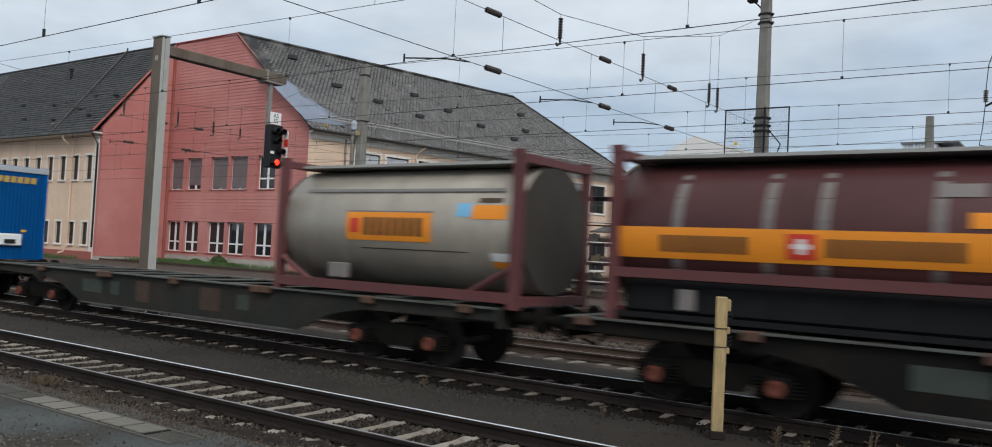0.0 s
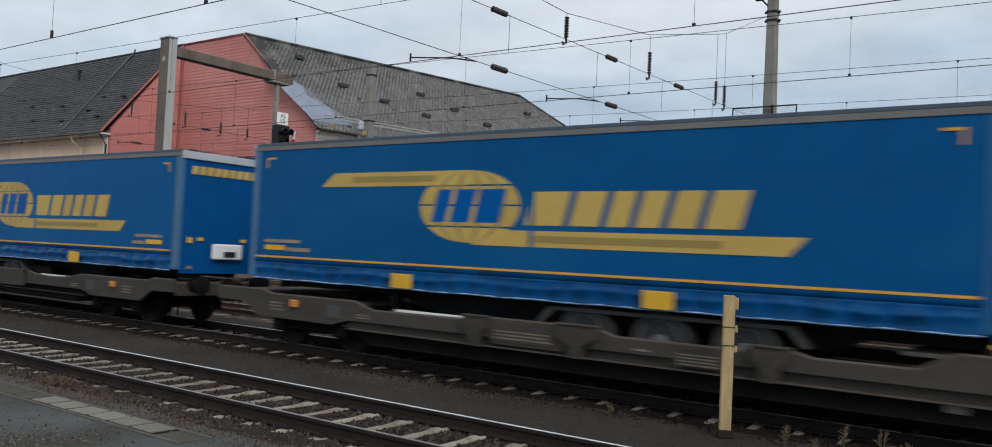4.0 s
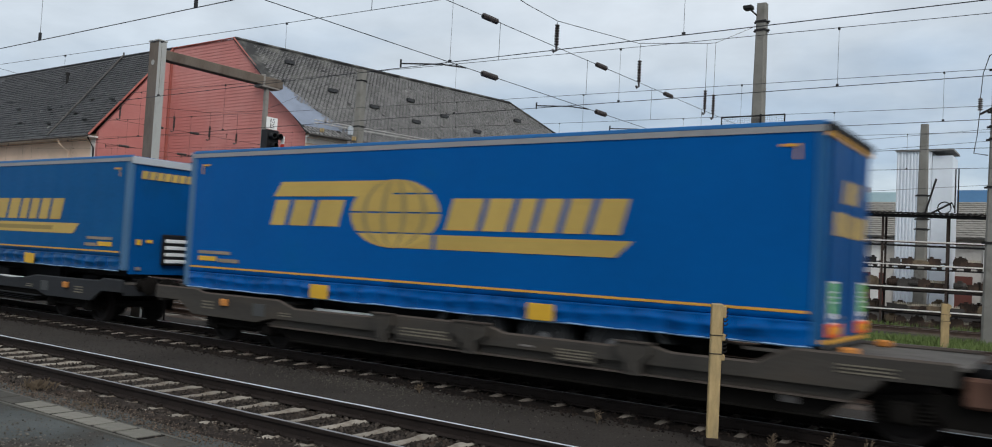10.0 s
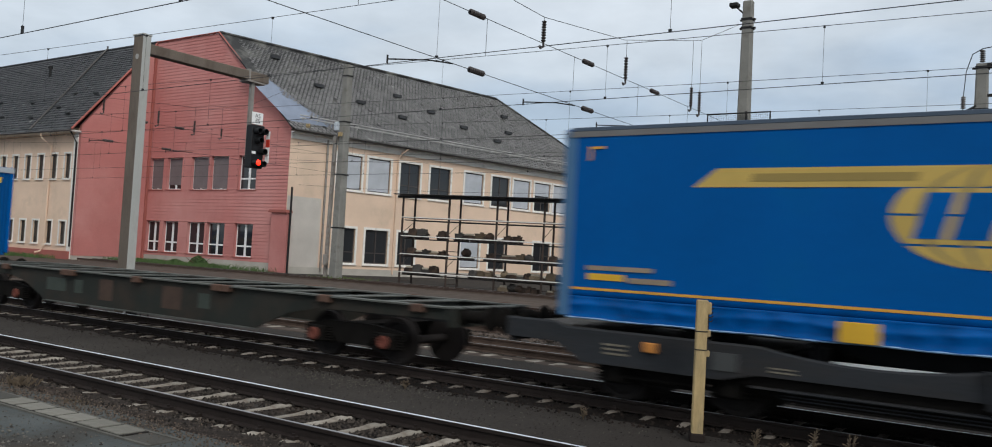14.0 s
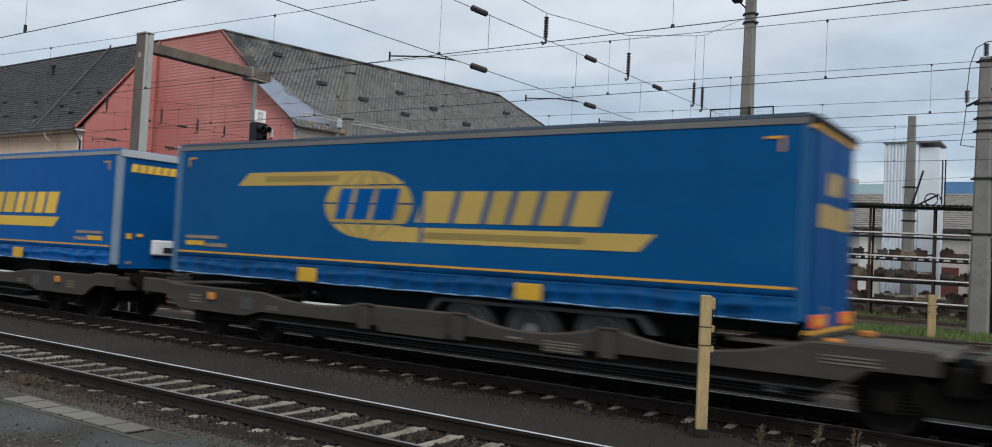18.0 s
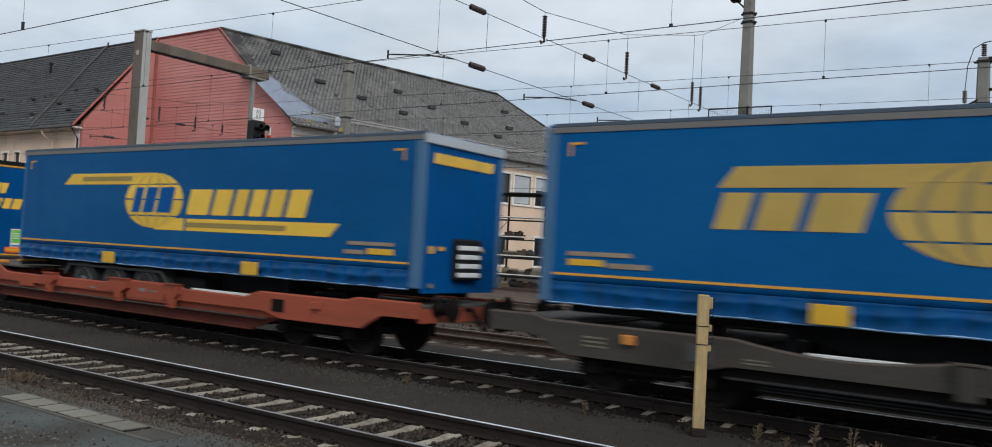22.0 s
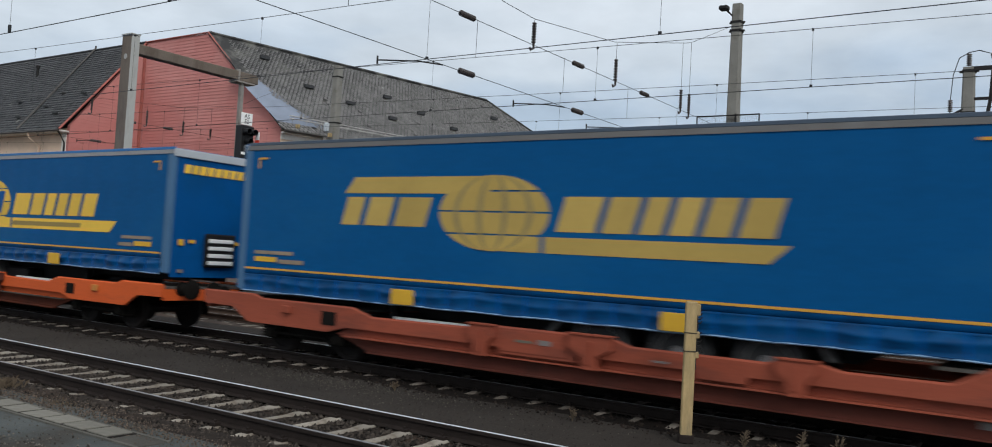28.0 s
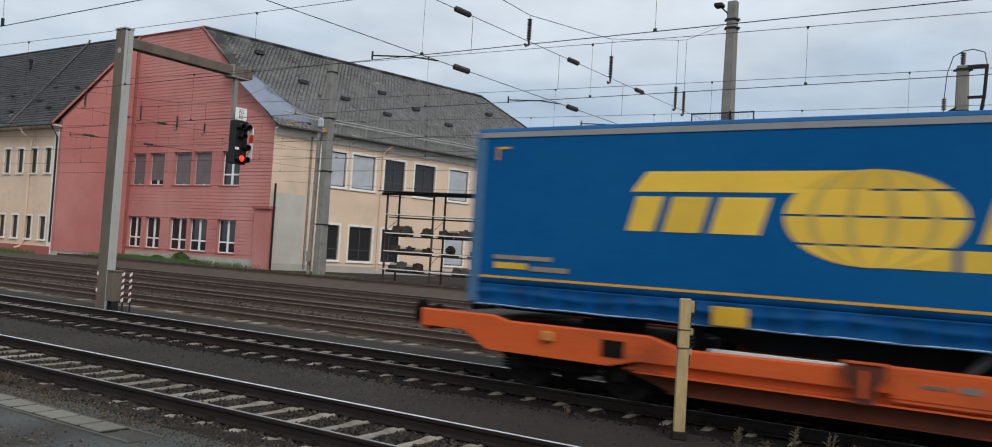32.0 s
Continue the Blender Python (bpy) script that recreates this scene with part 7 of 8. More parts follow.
        part("side_guard", bm, M_WHITEBOX, tr, "white side guard rail")
        bm = B()
        o = 1.2 if s > 0 else -1.2
        prism(bm, [(2.15, 1.0), (2.25, 1.0), (2.45, 1.23), (6.2, 1.23), (6.45, 1.0), (6.55, 1.0), (6.3, 1.29), (2.35, 1.29)], min(o, o * 0.7), max(o, o * 0.7))
        part("mudguard", bm, M_MUD, tr, "grey plastic mudguard")
    bm = B()
    bbox(bm, 5.9, 7.6, -1.0, -0.55, 0.72, 1.18, 0.04)
    part("pallet_box", bm, M_CHASSIS, tr)
    return tr


def bogie(parent, x, red=False):
    """A two-axle freight bogie with cast side frames; wheels and axle boxes are its parts."""
    bm = B()
    for s in (-1, 1):
        prism(bm, [(x - 1.25, 0.5), (x - 1.25, 0.62), (x - 0.55, 0.72), (x + 0.55, 0.72), (x + 1.25, 0.62), (x + 1.25, 0.5), (x + 0.55, 0.48), (x + 0.4, 0.32), (x - 0.4, 0.32), (x - 0.55, 0.48)], s * 1.0 - 0.06, s * 1.0 + 0.06)
    bbox(bm, x - 0.3, x + 0.3, -1.0, 1.0, 0.5, 0.72)
    bg = part("bogie", bm, M_BOGIE, parent)
    for a in (-0.9, 0.9):
        piece("wheelset", ME_WHEELSET, bg, pose(x + a, 0, 0.44))
        for s in (-1, 1):
            box = piece("axle_box", ME_AXLEBOX, bg, pose(x + a, s * 1.02, 0.44, 0, 0, 0 if s < 0 else 180))
            if red:
                piece("axle_cover", ME_AXLECOVER, box, pose(0, 0, 0))
            piece("spring", ME_SPRING, bg, pose(x + a - 0.27, s * 1.03, 0.42))
            piece("spring", ME_SPRING, bg, pose(x + a + 0.27, s * 1.03, 0.42))
    return bg


def wheelset_mesh():
    bm = B()
    for s in (-1, 1):
        lathe(bm, [(s * 0.69, 0.10), (s * 0.69, 0.475), (s * 0.715, 0.47), (s * 0.725, 0.44), (s * 0.82, 0.432), (s * 0.82, 0.36), (s * 0.77, 0.34), (s * 0.75, 0.16), (s * 0.83, 0.13), (s * 0.83, 0.08)], "y", 28)
    tube(bm, [(0, -1.0, 0), (0, 1.0, 0)], 0.08, 10)
    return to_mesh("wheelset", bm, M_WHEEL, True)


def axlebox_mesh(mat):
    bm = B()
    bbox(bm, -0.17, 0.17, -0.16, 0.06, -0.15, 0.16, 0.03)
    lathe(bm, [(-0.2, 0.05), (-0.2, 0.11), (-0.15, 0.13)], "y", 10)
    return to_mesh("axle_box", bm, mat, False)


def spring_mesh():
    bm = B()
    tube(bm, [(0.075 * math.cos(k * 1.05), 0.075 * math.sin(k * 1.05), -0.13 + 0.0085 * k) for k in range(37)], 0.018, 4)
    return to_mesh("spring", bm, M_BOGIE)


ME_WHEELSET, ME_AXLEBOX, ME_SPRING = wheelset_mesh(), axlebox_mesh(M_BOGIE), spring_mesh()
ME_AXLECOVER = to_mesh("axle_cover", lathe(B(), [(-0.202, 0.03), (-0.225, 0.09), (-0.215, 0.12), (-0.16, 0.125)], "y", 14), M_AXLEBOX)


def buffers(parent, x, d):
    for s in (-0.875, 0.875):
        bm = B()
        lathe(bm, [(0, 0.16), (d * 0.04, 0.16), (d * 0.05, 0.11), (d * 0.36, 0.11), (d * 0.37, 0.075), (d * 0.55, 0.075), (d * 0.56, 0.2), (d * 0.6, 0.225), (d * 0.63, 0.2)], "x", 16, (x, s, 1.04))
        part("buffer", bm, M_BOGIE, parent, smooth=True)
    bm = B()
    tube(bm, [(x, 0, 1.0), (x + d * 0.25, 0, 1.0), (x + d * 0.45, 0, 0.85), (x + d * 0.55, 0, 0.75)], 0.045, 6)
    tube(bm, [(x, 0.35, 0.85), (x + d * 0.3, 0.37, 0.6), (x + d * 0.55, 0.3, 0.7)], 0.03, 6)
    part("coupling", bm, M_BOGIE, parent)


M_PLATEGREY = material("inscription_grey", (0.055, 0.058, 0.058), 0.6, 0, 3, 0.2, 30, 0)
M_STENCIL = material("faded_stencil_print", (0.15, 0.132, 0.10), 0.7, 0, 6, 0.35, 30, 0)
M_SPIGOT = material("amber_spigot", (0.50, 0.20, 0.045), 0.7, 0, 4, 0.25, 20, 0.05)
WAGON_L = 33.3


def hang(x0, z0, x1, z1, dip, n=9):
    """Points of a hanging edge from (x0, z0) to (x1, z1), dip deep in the middle."""
    return [(x0 + (x1 - x0) * k / n, z0 + (z1 - z0) * k / n - dip * (1 - (2 * k / n - 1) ** 2)) for k in range(n + 1)]


def stencil(parent, x0, x1, z0, z1, rows, y, mat):
    """Rows of unreadable lettering, each one thin bar."""
    h = (z1 - z0) / rows
    for k in range(rows):
        cut = 0.12 * (x1 - x0) * (k * 37 % 10) / 10
        part("print_bar", bbox(B(), x0, x1 - cut, y - 0.003, y + 0.003, z0 + (k + 0.25) * h, z0 + (k + 0.7) * h), mat, parent)


def pocket_wagon(paint, curved, plated, label):
    """An articulated twin pocket wagon with three bogies; x = 0 is its rear end. curved: sills with hanging upper edges and ribbed webs."""
    wg = thing("pocket_wagon", pose(0, 0, 0), label, "rail wagon", "wagons of the train")
    dull = paint in (M_WAGON_GREY, M_WAGON_DARK)
    # grey webs use the near-black too: shade put into the colour, with grime
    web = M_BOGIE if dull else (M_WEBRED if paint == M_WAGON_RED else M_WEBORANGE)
    for half in (0, 1):
        m = Matrix.Identity(4) if half == 0 else pose(WAGON_L, 0, 0, 0, 0, 180)
        if curved:
            posts = (6.95, 9.1, 11.93) if half == 0 else (7.15, 9.3, 12.2)
            d0 = 14.95 if half == 0 else 15.15
            top = [(16.4, 1.14), (d0, 1.14)] + hang(d0 - 0.12, 1.13, posts[2] + 0.14, 1.02, 0.20)
            top += hang(posts[2] - 0.14, 1.03, posts[1] + 0.14, 1.03, 0.18)
            top += [(posts[0] - 0.12, 1.03)] + hang(posts[0] - 0.2, 1.02, 4.1, 1.06, 0.12) + [(1.1, 1.07), (0.85, 1.14), (0.0, 1.14)]
        else:
            posts = (7.12, 9.12, 12.15) if half == 0 else (7.0, 9.04, 12.1)
            d0, d1 = (14.4, 13.95) if half == 0 else (15.05, 14.4)
            p = posts
            top = [(16.4, 1.12), (d0, 1.12), (d1, 0.89), (p[2] + 0.55, 0.885), (p[2] + 0.2, 0.97), (p[2] - 0.2, 0.97), (p[2] - 0.4, 0.895), (p[1] + 0.65, 0.90), (p[1] + 0.3, 1.0),
                   (p[0] - 0.2, 1.0), (p[0] - 0.3, 0.93), (4.68, 0.91), (4.2, 1.05), (1.77, 1.05), (1.5, 1.12), (0.0, 1.12)]
        xa, xb = (14.92, 15.55) if half == 0 else (14.8, 16.1)         # foot and head of the slope beside the middle bogie
        foot = 0.37 if curved else 0.29
        tab = ((posts[0] + 0.3, posts[1] - 0.25), (10.75, 11.5)) if half == 0 else ((posts[0] + 0.3, posts[1] - 0.25), (13.0, 13.7))
        upper = [(0.0, 0.86), (0.9, 0.85), (1.38, 0.58), (3.55, 0.57), (4.05, 0.69)]
        for t0, t1 in tab:
            upper += [(t0, 0.69), (t0 + 0.03, 0.59), (t1 - 0.03, 0.59), (t1, 0.69)]
        f = (0.69 - foot) / (0.85 - foot)
        upper += [(xa + (xb - xa) * f, 0.69), (xb, 0.85), (16.4, 0.86)]
        g = (0.53 - foot) / (0.85 - foot)
        for s in (-1, 1):
            y = s * 1.34
            near = (s < 0) == (half == 0)
            sill = part("side_sill", prism(B(), upper + top, y - 0.035, y + 0.035), paint, wg, m=m)
            # on curved sills this recess is near black, its shade put into the colour
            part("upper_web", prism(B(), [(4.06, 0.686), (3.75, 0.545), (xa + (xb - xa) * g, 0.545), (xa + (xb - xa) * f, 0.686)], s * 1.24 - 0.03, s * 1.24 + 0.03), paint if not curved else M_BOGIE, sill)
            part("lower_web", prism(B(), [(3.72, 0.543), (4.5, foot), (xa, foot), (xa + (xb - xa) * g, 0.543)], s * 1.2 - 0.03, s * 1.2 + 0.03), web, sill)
            ledge = M_DUST if not curved else M_WAGON_DARK
            if paint in (M_WAGON_RED, M_WAGON_ORANGE) and half == 0:
                ledge = paint
            part("sill_flange", bbox(B(), 4.0, xa + (xb - xa) * g, min(s * 1.17, s * 1.39), max(s * 1.17, s * 1.39), 0.52, 0.542), ledge, sill, "ledge along the sill")
            if curved:
                for z in (0.40, 0.445, 0.49):
                    part("web_rib", bbox(B(), 4.4, xa, min(s * 1.23, s * 1.262), max(s * 1.23, s * 1.262), z, z + 0.014), M_WAGON_DARK, sill)
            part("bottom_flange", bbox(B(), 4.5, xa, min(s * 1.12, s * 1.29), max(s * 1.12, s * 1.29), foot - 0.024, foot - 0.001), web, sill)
            part("top_rim", tube(B(), [(q[0], s * 1.345, q[1]) for q in top], 0.03, 4), M_DUST if paint == M_WAGON_GREY else paint, sill)
            # the slanting strut that closes the pocket towards the middle bogie
            part("slope_plate", tube(B(), [(xa - 0.03, y, foot + 0.02), (xb, y, 0.84)], 0.03, 4), paint, sill)
            for k, x in enumerate(posts):
                if curved:
                    post = part("stanchion", bbox(B(), x - 0.13, x + 0.13, s * 1.42 - 0.045, s * 1.42 + 0.045, 0.6, 1.045, 0.02), paint, sill)
                    part("stanchion_cap", bbox(B(), x - 0.18, x + 0.18, s * 1.41 - 0.07, s * 1.41 + 0.07, 1.047, 1.07), M_DUST if paint == M_WAGON_GREY else paint, post)
                    continue
                w, zt = (0.24, 0.36, 0.26)[k], (1.02, 1.03, 0.99)[k]
                outline = [(x - 0.11, 0.52), (x + 0.11, 0.52), (x + 0.13, 0.72), (x + w, 0.84), (x + w, zt), (x - w, zt), (x - w, 0.84), (x - 0.13, 0.72)]
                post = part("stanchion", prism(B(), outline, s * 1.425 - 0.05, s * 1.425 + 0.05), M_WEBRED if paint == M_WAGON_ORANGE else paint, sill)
                part("stanchion_cap", bbox(B(), x - w - 0.02, x + w + 0.02, s * 1.42 - 0.08, s * 1.42 + 0.08, zt + 0.002, zt + 0.024), M_DUST if paint == M_WAGON_GREY else paint, post)
                part("stanchion_rib", bbox(B(), x - 0.03, x + 0.03, s * 1.49 - 0.014, s * 1.49 + 0.014, 0.6, zt - 0.08), paint, post)
            # the panel between two stanchions, with its lettering as bars
            a, b = posts[0] + 0.34, posts[1] - 0.42
            yp, yo = s * 1.382, s * 1.392
            if not curved:
                panel = part("number_panel", bbox(B(), a, b, yp - 0.006, yp + 0.006, 0.64, 0.97), paint, sill)
                if half == 1 and plated and near:
                    z0, z1 = (0.68, 0.86) if dull else (0.80, 0.95)
                    plate = part("number_plate", bbox(B(), a + 0.02, b - 0.02, yo - 0.003, yo + 0.003, z0, z1), M_WHITEBOX, panel, "white plate with dark bars")
                    for k in range(9):
                        w = (b - a - 0.24) / 9
                        x = a + 0.12 + k * w
                        part("print_bar", bbox(B(), x, x + 0.62 * w, s * 1.398 - 0.002, s * 1.398 + 0.002, z0 + 0.045, z1 - 0.045), M_SIGNRED if k == 3 and dull else M_LABELDARK, panel)
                elif dull and near:
                    stencil(panel, a + 0.05, b - 0.05, 0.67, 0.84, 3, yo, M_STENCIL)
                else:
                    part("print_bar", bbox(B(), a + 0.3, a + 0.62, yo - 0.003, yo + 0.003, 0.80, 0.84), M_STENCIL, panel)
                    part("print_bar", bbox(B(), a + 0.72, a + 0.95, yo - 0.003, yo + 0.003, 0.79, 0.87), M_BAND, panel)
            if dull and near:
                t0, t1 = tab[1]
                stencil(sill, t0 + 0.04, t1 - 0.04, 0.60, 0.79, 4, yp, M_STENCIL)
                stencil(sill, 15.0, 15.75, 0.88, 1.02, 3, yp, M_STENCIL)
                stencil(sill, 1.75, 2.15, 0.72, 0.92, 3, yp, M_STENCIL)
                stencil(sill, 4.25, 4.6, 0.74, 0.84, 2, yp, M_STENCIL)
            part("inscription_plate", bbox(B(), 10.1, 10.35, yp - 0.004, yp + 0.004, 0.74, 0.77), M_BAND, sill)
            part("end_hatch", bbox(B(), 3.44, 3.8, yp - 0.005, yp + 0.005, 0.70, 0.95), M_PLATEGREY if dull else M_BOGIE, sill, "dark square panel on the sill")
            part("handle_box", bbox(B(), 2.42, 2.62, s * 1.41 - 0.035, s * 1.41 + 0.035, 0.83, 0.98, 0.015), M_SPIGOT if paint != M_WAGON_RED else paint, sill, "amber handle box")
            if plated and dull and half == 1:
                part("data_plate", bbox(B(), 1.62, 1.98, yp - 0.005, yp + 0.005, 0.62, 0.92), M_STENCIL, sill, "pale grey data plate")
            part("brake_rod", tube(B(), [(1.7, s * 1.15, 0.4), (3.4, s * 1.15, 0.4)], 0.03, 5), M_BOGIE, sill)
        part("end_deck", bbox(bbox(B(), 0.05, 1.5, -1.29, 1.29, 1.04, 1.09), 1.52, 4.2, -1.29, 1.29, 0.97, 1.02), M_DECK, wg, m=m)
        part("middle_deck", bbox(B(), 13.75, 16.5, -1.29, 1.29, 1.055, 1.10), M_DECK, wg, m=m)
        part("pocket_floor", bbox(B(), 4.5, 14.8, -1.16, 1.16, 0.35, 0.37), M_CHASSIS, wg, m=m)
        for x in (4.4, 14.7):
            part("pocket_bulkhead", bbox(B(), x - 0.05, x + 0.05, -1.16, 1.16, 0.38, 0.965), paint if x > 5 else M_CHASSIS, wg, m=m)
        part("head_stock", bbox(B(), 0.0, 0.1, -1.3, 1.3, 0.78, 1.03), paint, wg, m=m)
        part("kingpin_trestle", bbox(bbox(B(), 2.6, 3.4, -0.5, 0.5, 1.021, 1.16, 0.03), 2.9, 3.1, -0.2, 0.2, 1.16, 1.2), M_CHASSIS, wg, m=m)
        for s in (-1.12, 1.12):
            part("container_spigot", bbox(B(), 15.0, 15.2, s - 0.1, s + 0.1, 1.101, 1.2, 0.02), M_SPIGOT, wg, "amber container spigot", m=m)
    for s in (-1, 1):
        part("joint_bracket", bbox(B(), 16.45, 16.85, min(s * 1.05, s * 1.2), max(s * 1.05, s * 1.2), 0.6, 0.98, 0.04), M_RUST if not curved else M_BOGIE, wg, "rusty bearing at the joint")
        part("small_plate", bbox(B(), 14.25, 14.5, min(s * 1.232, s * 1.238), max(s * 1.232, s * 1.238), 0.4, 0.49), M_BAND, wg)
    for x in (2.75, WAGON_L / 2, WAGON_L - 2.75):
        bogie(wg, x)
    buffers(wg, 0, -0.62)
    buffers(wg, WAGON_L, 0.62)
    bm = B()
    tube(bm, [(WAGON_L / 2, 0, 0.6), (WAGON_L / 2, 0, 1.04)], 0.42, 14)
    part("articulation_joint", bm, M_CHASSIS, wg)
    return wg


M_FLATTOP = material("dusty_flat_wagon_top", (0.085, 0.09, 0.082), 0.75, 0, 1.2, 0.35, 20, 0.12, (0.05, 0.038, 0.03), 0.4, 1.0, spec=0.2)


def flat_wagon(paint, label):
    """A four-axle container flat wagon, 18 m over the headstocks, with open top and fish-bellied sills."""
    wg = thing("flat_wagon", pose(0, 0, 0), label, "rail wagon", "wagons of the train")
    for s in (-1, 1):
        bm = B()
        prism(bm, [(0, 0.98), (3.1, 0.94), (3.9, 0.8), (4.9, 0.4), (13.1, 0.4), (14.1, 0.8), (14.9, 0.94), (18, 0.98), (18, 1.17), (0, 1.17)], s * 1.25 - 0.03, s * 1.25 + 0.03)
        sill = part("side_sill", bm, paint, wg)
        bm = B()
        bbox(bm, 0, 18, min(s * 1.08, s * 1.36), max(s * 1.08, s * 1.36), 1.172, 1.2)
        bbox(bm, 4.95, 13.05, min(s * 1.2, s * 1.33), max(s * 1.2, s * 1.33), 0.375, 0.4)
        part("sill_flange", bm, M_FLATTOP, sill, "dusty grey-green top flange")
        for x in (0.35, 3.0, 5.95, 6.25, 9.0, 11.9, 12.2, 15.1, 17.4):
            bm = B()
            bbox(bm, x - 0.13, x + 0.13, min(s * 1.28, s * 1.42), max(s * 1.28, s * 1.42), 1.07, 1.215, 0.015)
            part("container_spigot", bm, M_RUSTBROWN, sill)
        for x, w, mat in ((5.0, 0.9, M_PLATEGREEN), (6.3, 0.35, M_PLATEGREEN), (7.4, 0.55, M_RUSTPLATE), (9.9, 0.7, M_RUSTPLATE), (11.2, 0.4, M_PLATEGREEN)):
            bm = B()
            bbox(bm, x, x + w, s * 1.283 - 0.004, s * 1.283 + 0.004, 0.56 if mat == M_RUSTPLATE else 0.66, 1.06 if mat == M_RUSTPLATE else 0.98)
            part("inscription_plate", bm, mat, sill)
    for x in (0.07, 1.6, 3.0, 4.6, 6.1, 7.5, 9.0, 10.5, 11.9, 13.4, 15.0, 16.4, 17.93):
        bm = B()
        bbox(bm, x - 0.07, x + 0.07, -1.07, 1.07, 0.98, 1.165)
        bbox(bm, x - 0.17, x + 0.17, -1.07, 1.07, 1.167, 1.19)
        part("cross_member", bm, M_FLATTOP, wg)
    for s in (-0.35, 0.35):
        bm = B()
        bbox(bm, 0.15, 17.85, s - 0.03, s + 0.03, 0.85, 0.975)
        part("centre_sill", bm, M_CHASSIS, wg)
    for x in (2.4, 15.6):
        bogie(wg, x, True)
    for x, d in ((0, -1), (18, 1)):
        bm = B()
        bbox(bm, x - 0.0 if d > 0 else x - 0.06, x + 0.06 if d > 0 else x, -1.25, 1.25, 0.85, 1.17)
        part("head_stock", bm, paint, wg)
        buffers(wg, x + 0.06 * d, d)
    bm = B()
    tube(bm, [(8.0, -0.6, 0.62), (9.6, -0.6, 0.62)], 0.22, 12)
    part("air_reservoir", bm, M_BOGIE, wg)
    return wg


M_RUSTBROWN = material("spigot_rust", (0.09, 0.05, 0.035), 0.8, 0, 3, 0.3, 30, 0.15)
M_PLATEGREEN = material("faded_wagon_print", (0.040, 0.050, 0.041), 0.7, 0, 3, 0.3, 30, 0)
M_RUSTPLATE = material("rust_patch", (0.06, 0.038, 0.028), 0.85, 0, 3, 0.3, 30, 0.1)


def tank_container(kind):
    """A 20-foot tank container: frame ends, bottom rails, braces, barrel, walkway and labels."""
    silver = kind == "silver"
    tk = thing("tank_container", pose(0, 0, 0), "dirty stainless steel tank container in a maroon frame" if silver else
               "maroon tank container with grey bands and an orange stripe", "tank container", "containers of the train")
    Lc, W, zb, zt = 6.06, 1.22, 1.24, 3.84
    for x in (0.0, Lc - 0.16):
        end = new("end_frame", to_mesh("end_frame", bbox(bbox(bbox(bbox(B(), x, x + 0.16, -W, -W + 0.16, zb, zt), x, x + 0.16, W - 0.16, W, zb, zt), x, x + 0.16, -W + 0.16, W - 0.16, zb, zb + 0.16), x, x + 0.16, -W + 0.16, W - 0.16, zt - 0.14, zt), M_FRAME_BROWN))
        end.parent = tk
        for s in (-1, 1):
            for z in (zb - 0.06, zt - 0.06):
                bm = B()
                bbox(bm, x - 0.01, x + 0.17, min(s * W + 0.01 * s, s * (W - 0.16)), max(s * W + 0.01 * s, s * (W - 0.16)), z, z + 0.12)
                part("corner_casting", bm, M_FRAME_BROWN, end)
    for s in (-1, 1):
        bm = B()
        bbox(bm, 0.16, Lc - 0.16, min(s * W, s * (W - 0.1)), max(s * W, s * (W - 0.1)), zb + (0.04 if silver else 0.62), zb + (0.22 if silver else 0.77))
        part("side_rail", bm, M_FRAME_BROWN, tk)
        if not silver:
            part("bottom_beam", bbox(B(), 0.16, Lc - 0.16, min(s * W, s * (W - 0.1)), max(s * W, s * (W - 0.1)), zb + 0.02, zb + 0.1), M_CHASSIS, tk)
        for x, d in ((0.16, 1), (Lc - 0.16, -1)) if silver else ():
            bm = B()
            tube(bm, [(x, s * (W - 0.06), zb + 0.62), (x + d * 0.85, s * (W - 0.06), zb + 0.18)], 0.06, 4)
            part("brace", bm, M_FRAME_BROWN, tk)
    R, cz = 1.15, 2.56
    # added black box: the shade under the barrel is put there as a solid
    if not silver:
        part("underbelly", bbox(B(), 0.2, Lc - 0.2, -1.04, 1.04, zb + 0.04, zb + 0.6, 0.1), M_CHASSIS, tk, "black box standing in for the shaded space under the barrel")
    bm = B()
    prof = [(0.06, 0.05), (0.065, 1.06), (0.08, 1.12), (0.12, R), (Lc - 0.12, R), (Lc - 0.08, 1.12), (Lc - 0.065, 1.06), (Lc - 0.06, 0.05)]
    lathe(bm, prof, "x", 40, (0, 0, cz))
    part("barrel", bm, M_TANK_STEEL if silver else M_TANK_BROWN, tk, smooth=True)
    for x in (0.02, Lc - 0.07):
        part("end_plate", lathe(B(), [(x, 0.3), (x, 1.14), (x + 0.05, 1.14), (x + 0.05, 0.3)], "x", 40, (0, 0, cz)), M_TANK_END if silver else M_TANK_BROWN, tk, "dark end plate")
        part("end_centre", lathe(B(), [(x + 0.01, 0.02), (x + 0.01, 0.3), (x + 0.04, 0.3), (x + 0.04, 0.02)], "x", 20, (0, 0, cz)), M_TANK_END if silver else M_TANK_BROWN, tk)
    bm = B()
    bbox(bm, 0.2, Lc - 0.2, -0.75, 0.75, zt - 0.12, zt - 0.07)
    walkway = part("walkway", bm, M_WALKWAY, tk, "pale grey top walkway")
    for k in range(14):
        part("grating_bar", bbox(B(), 0.3 + k * 0.4, 0.34 + k * 0.4, -0.72, 0.72, zt - 0.07, zt - 0.05), M_WALKWAY, walkway)

    def curved(name, x0, x1, z0, z1, mat, proud=0.006, label=""):
        """A label that follows the barrel's curve, on both flanks."""
        for sgn in (-1, 1):
            bm = B()
            n = 8
            prev = None
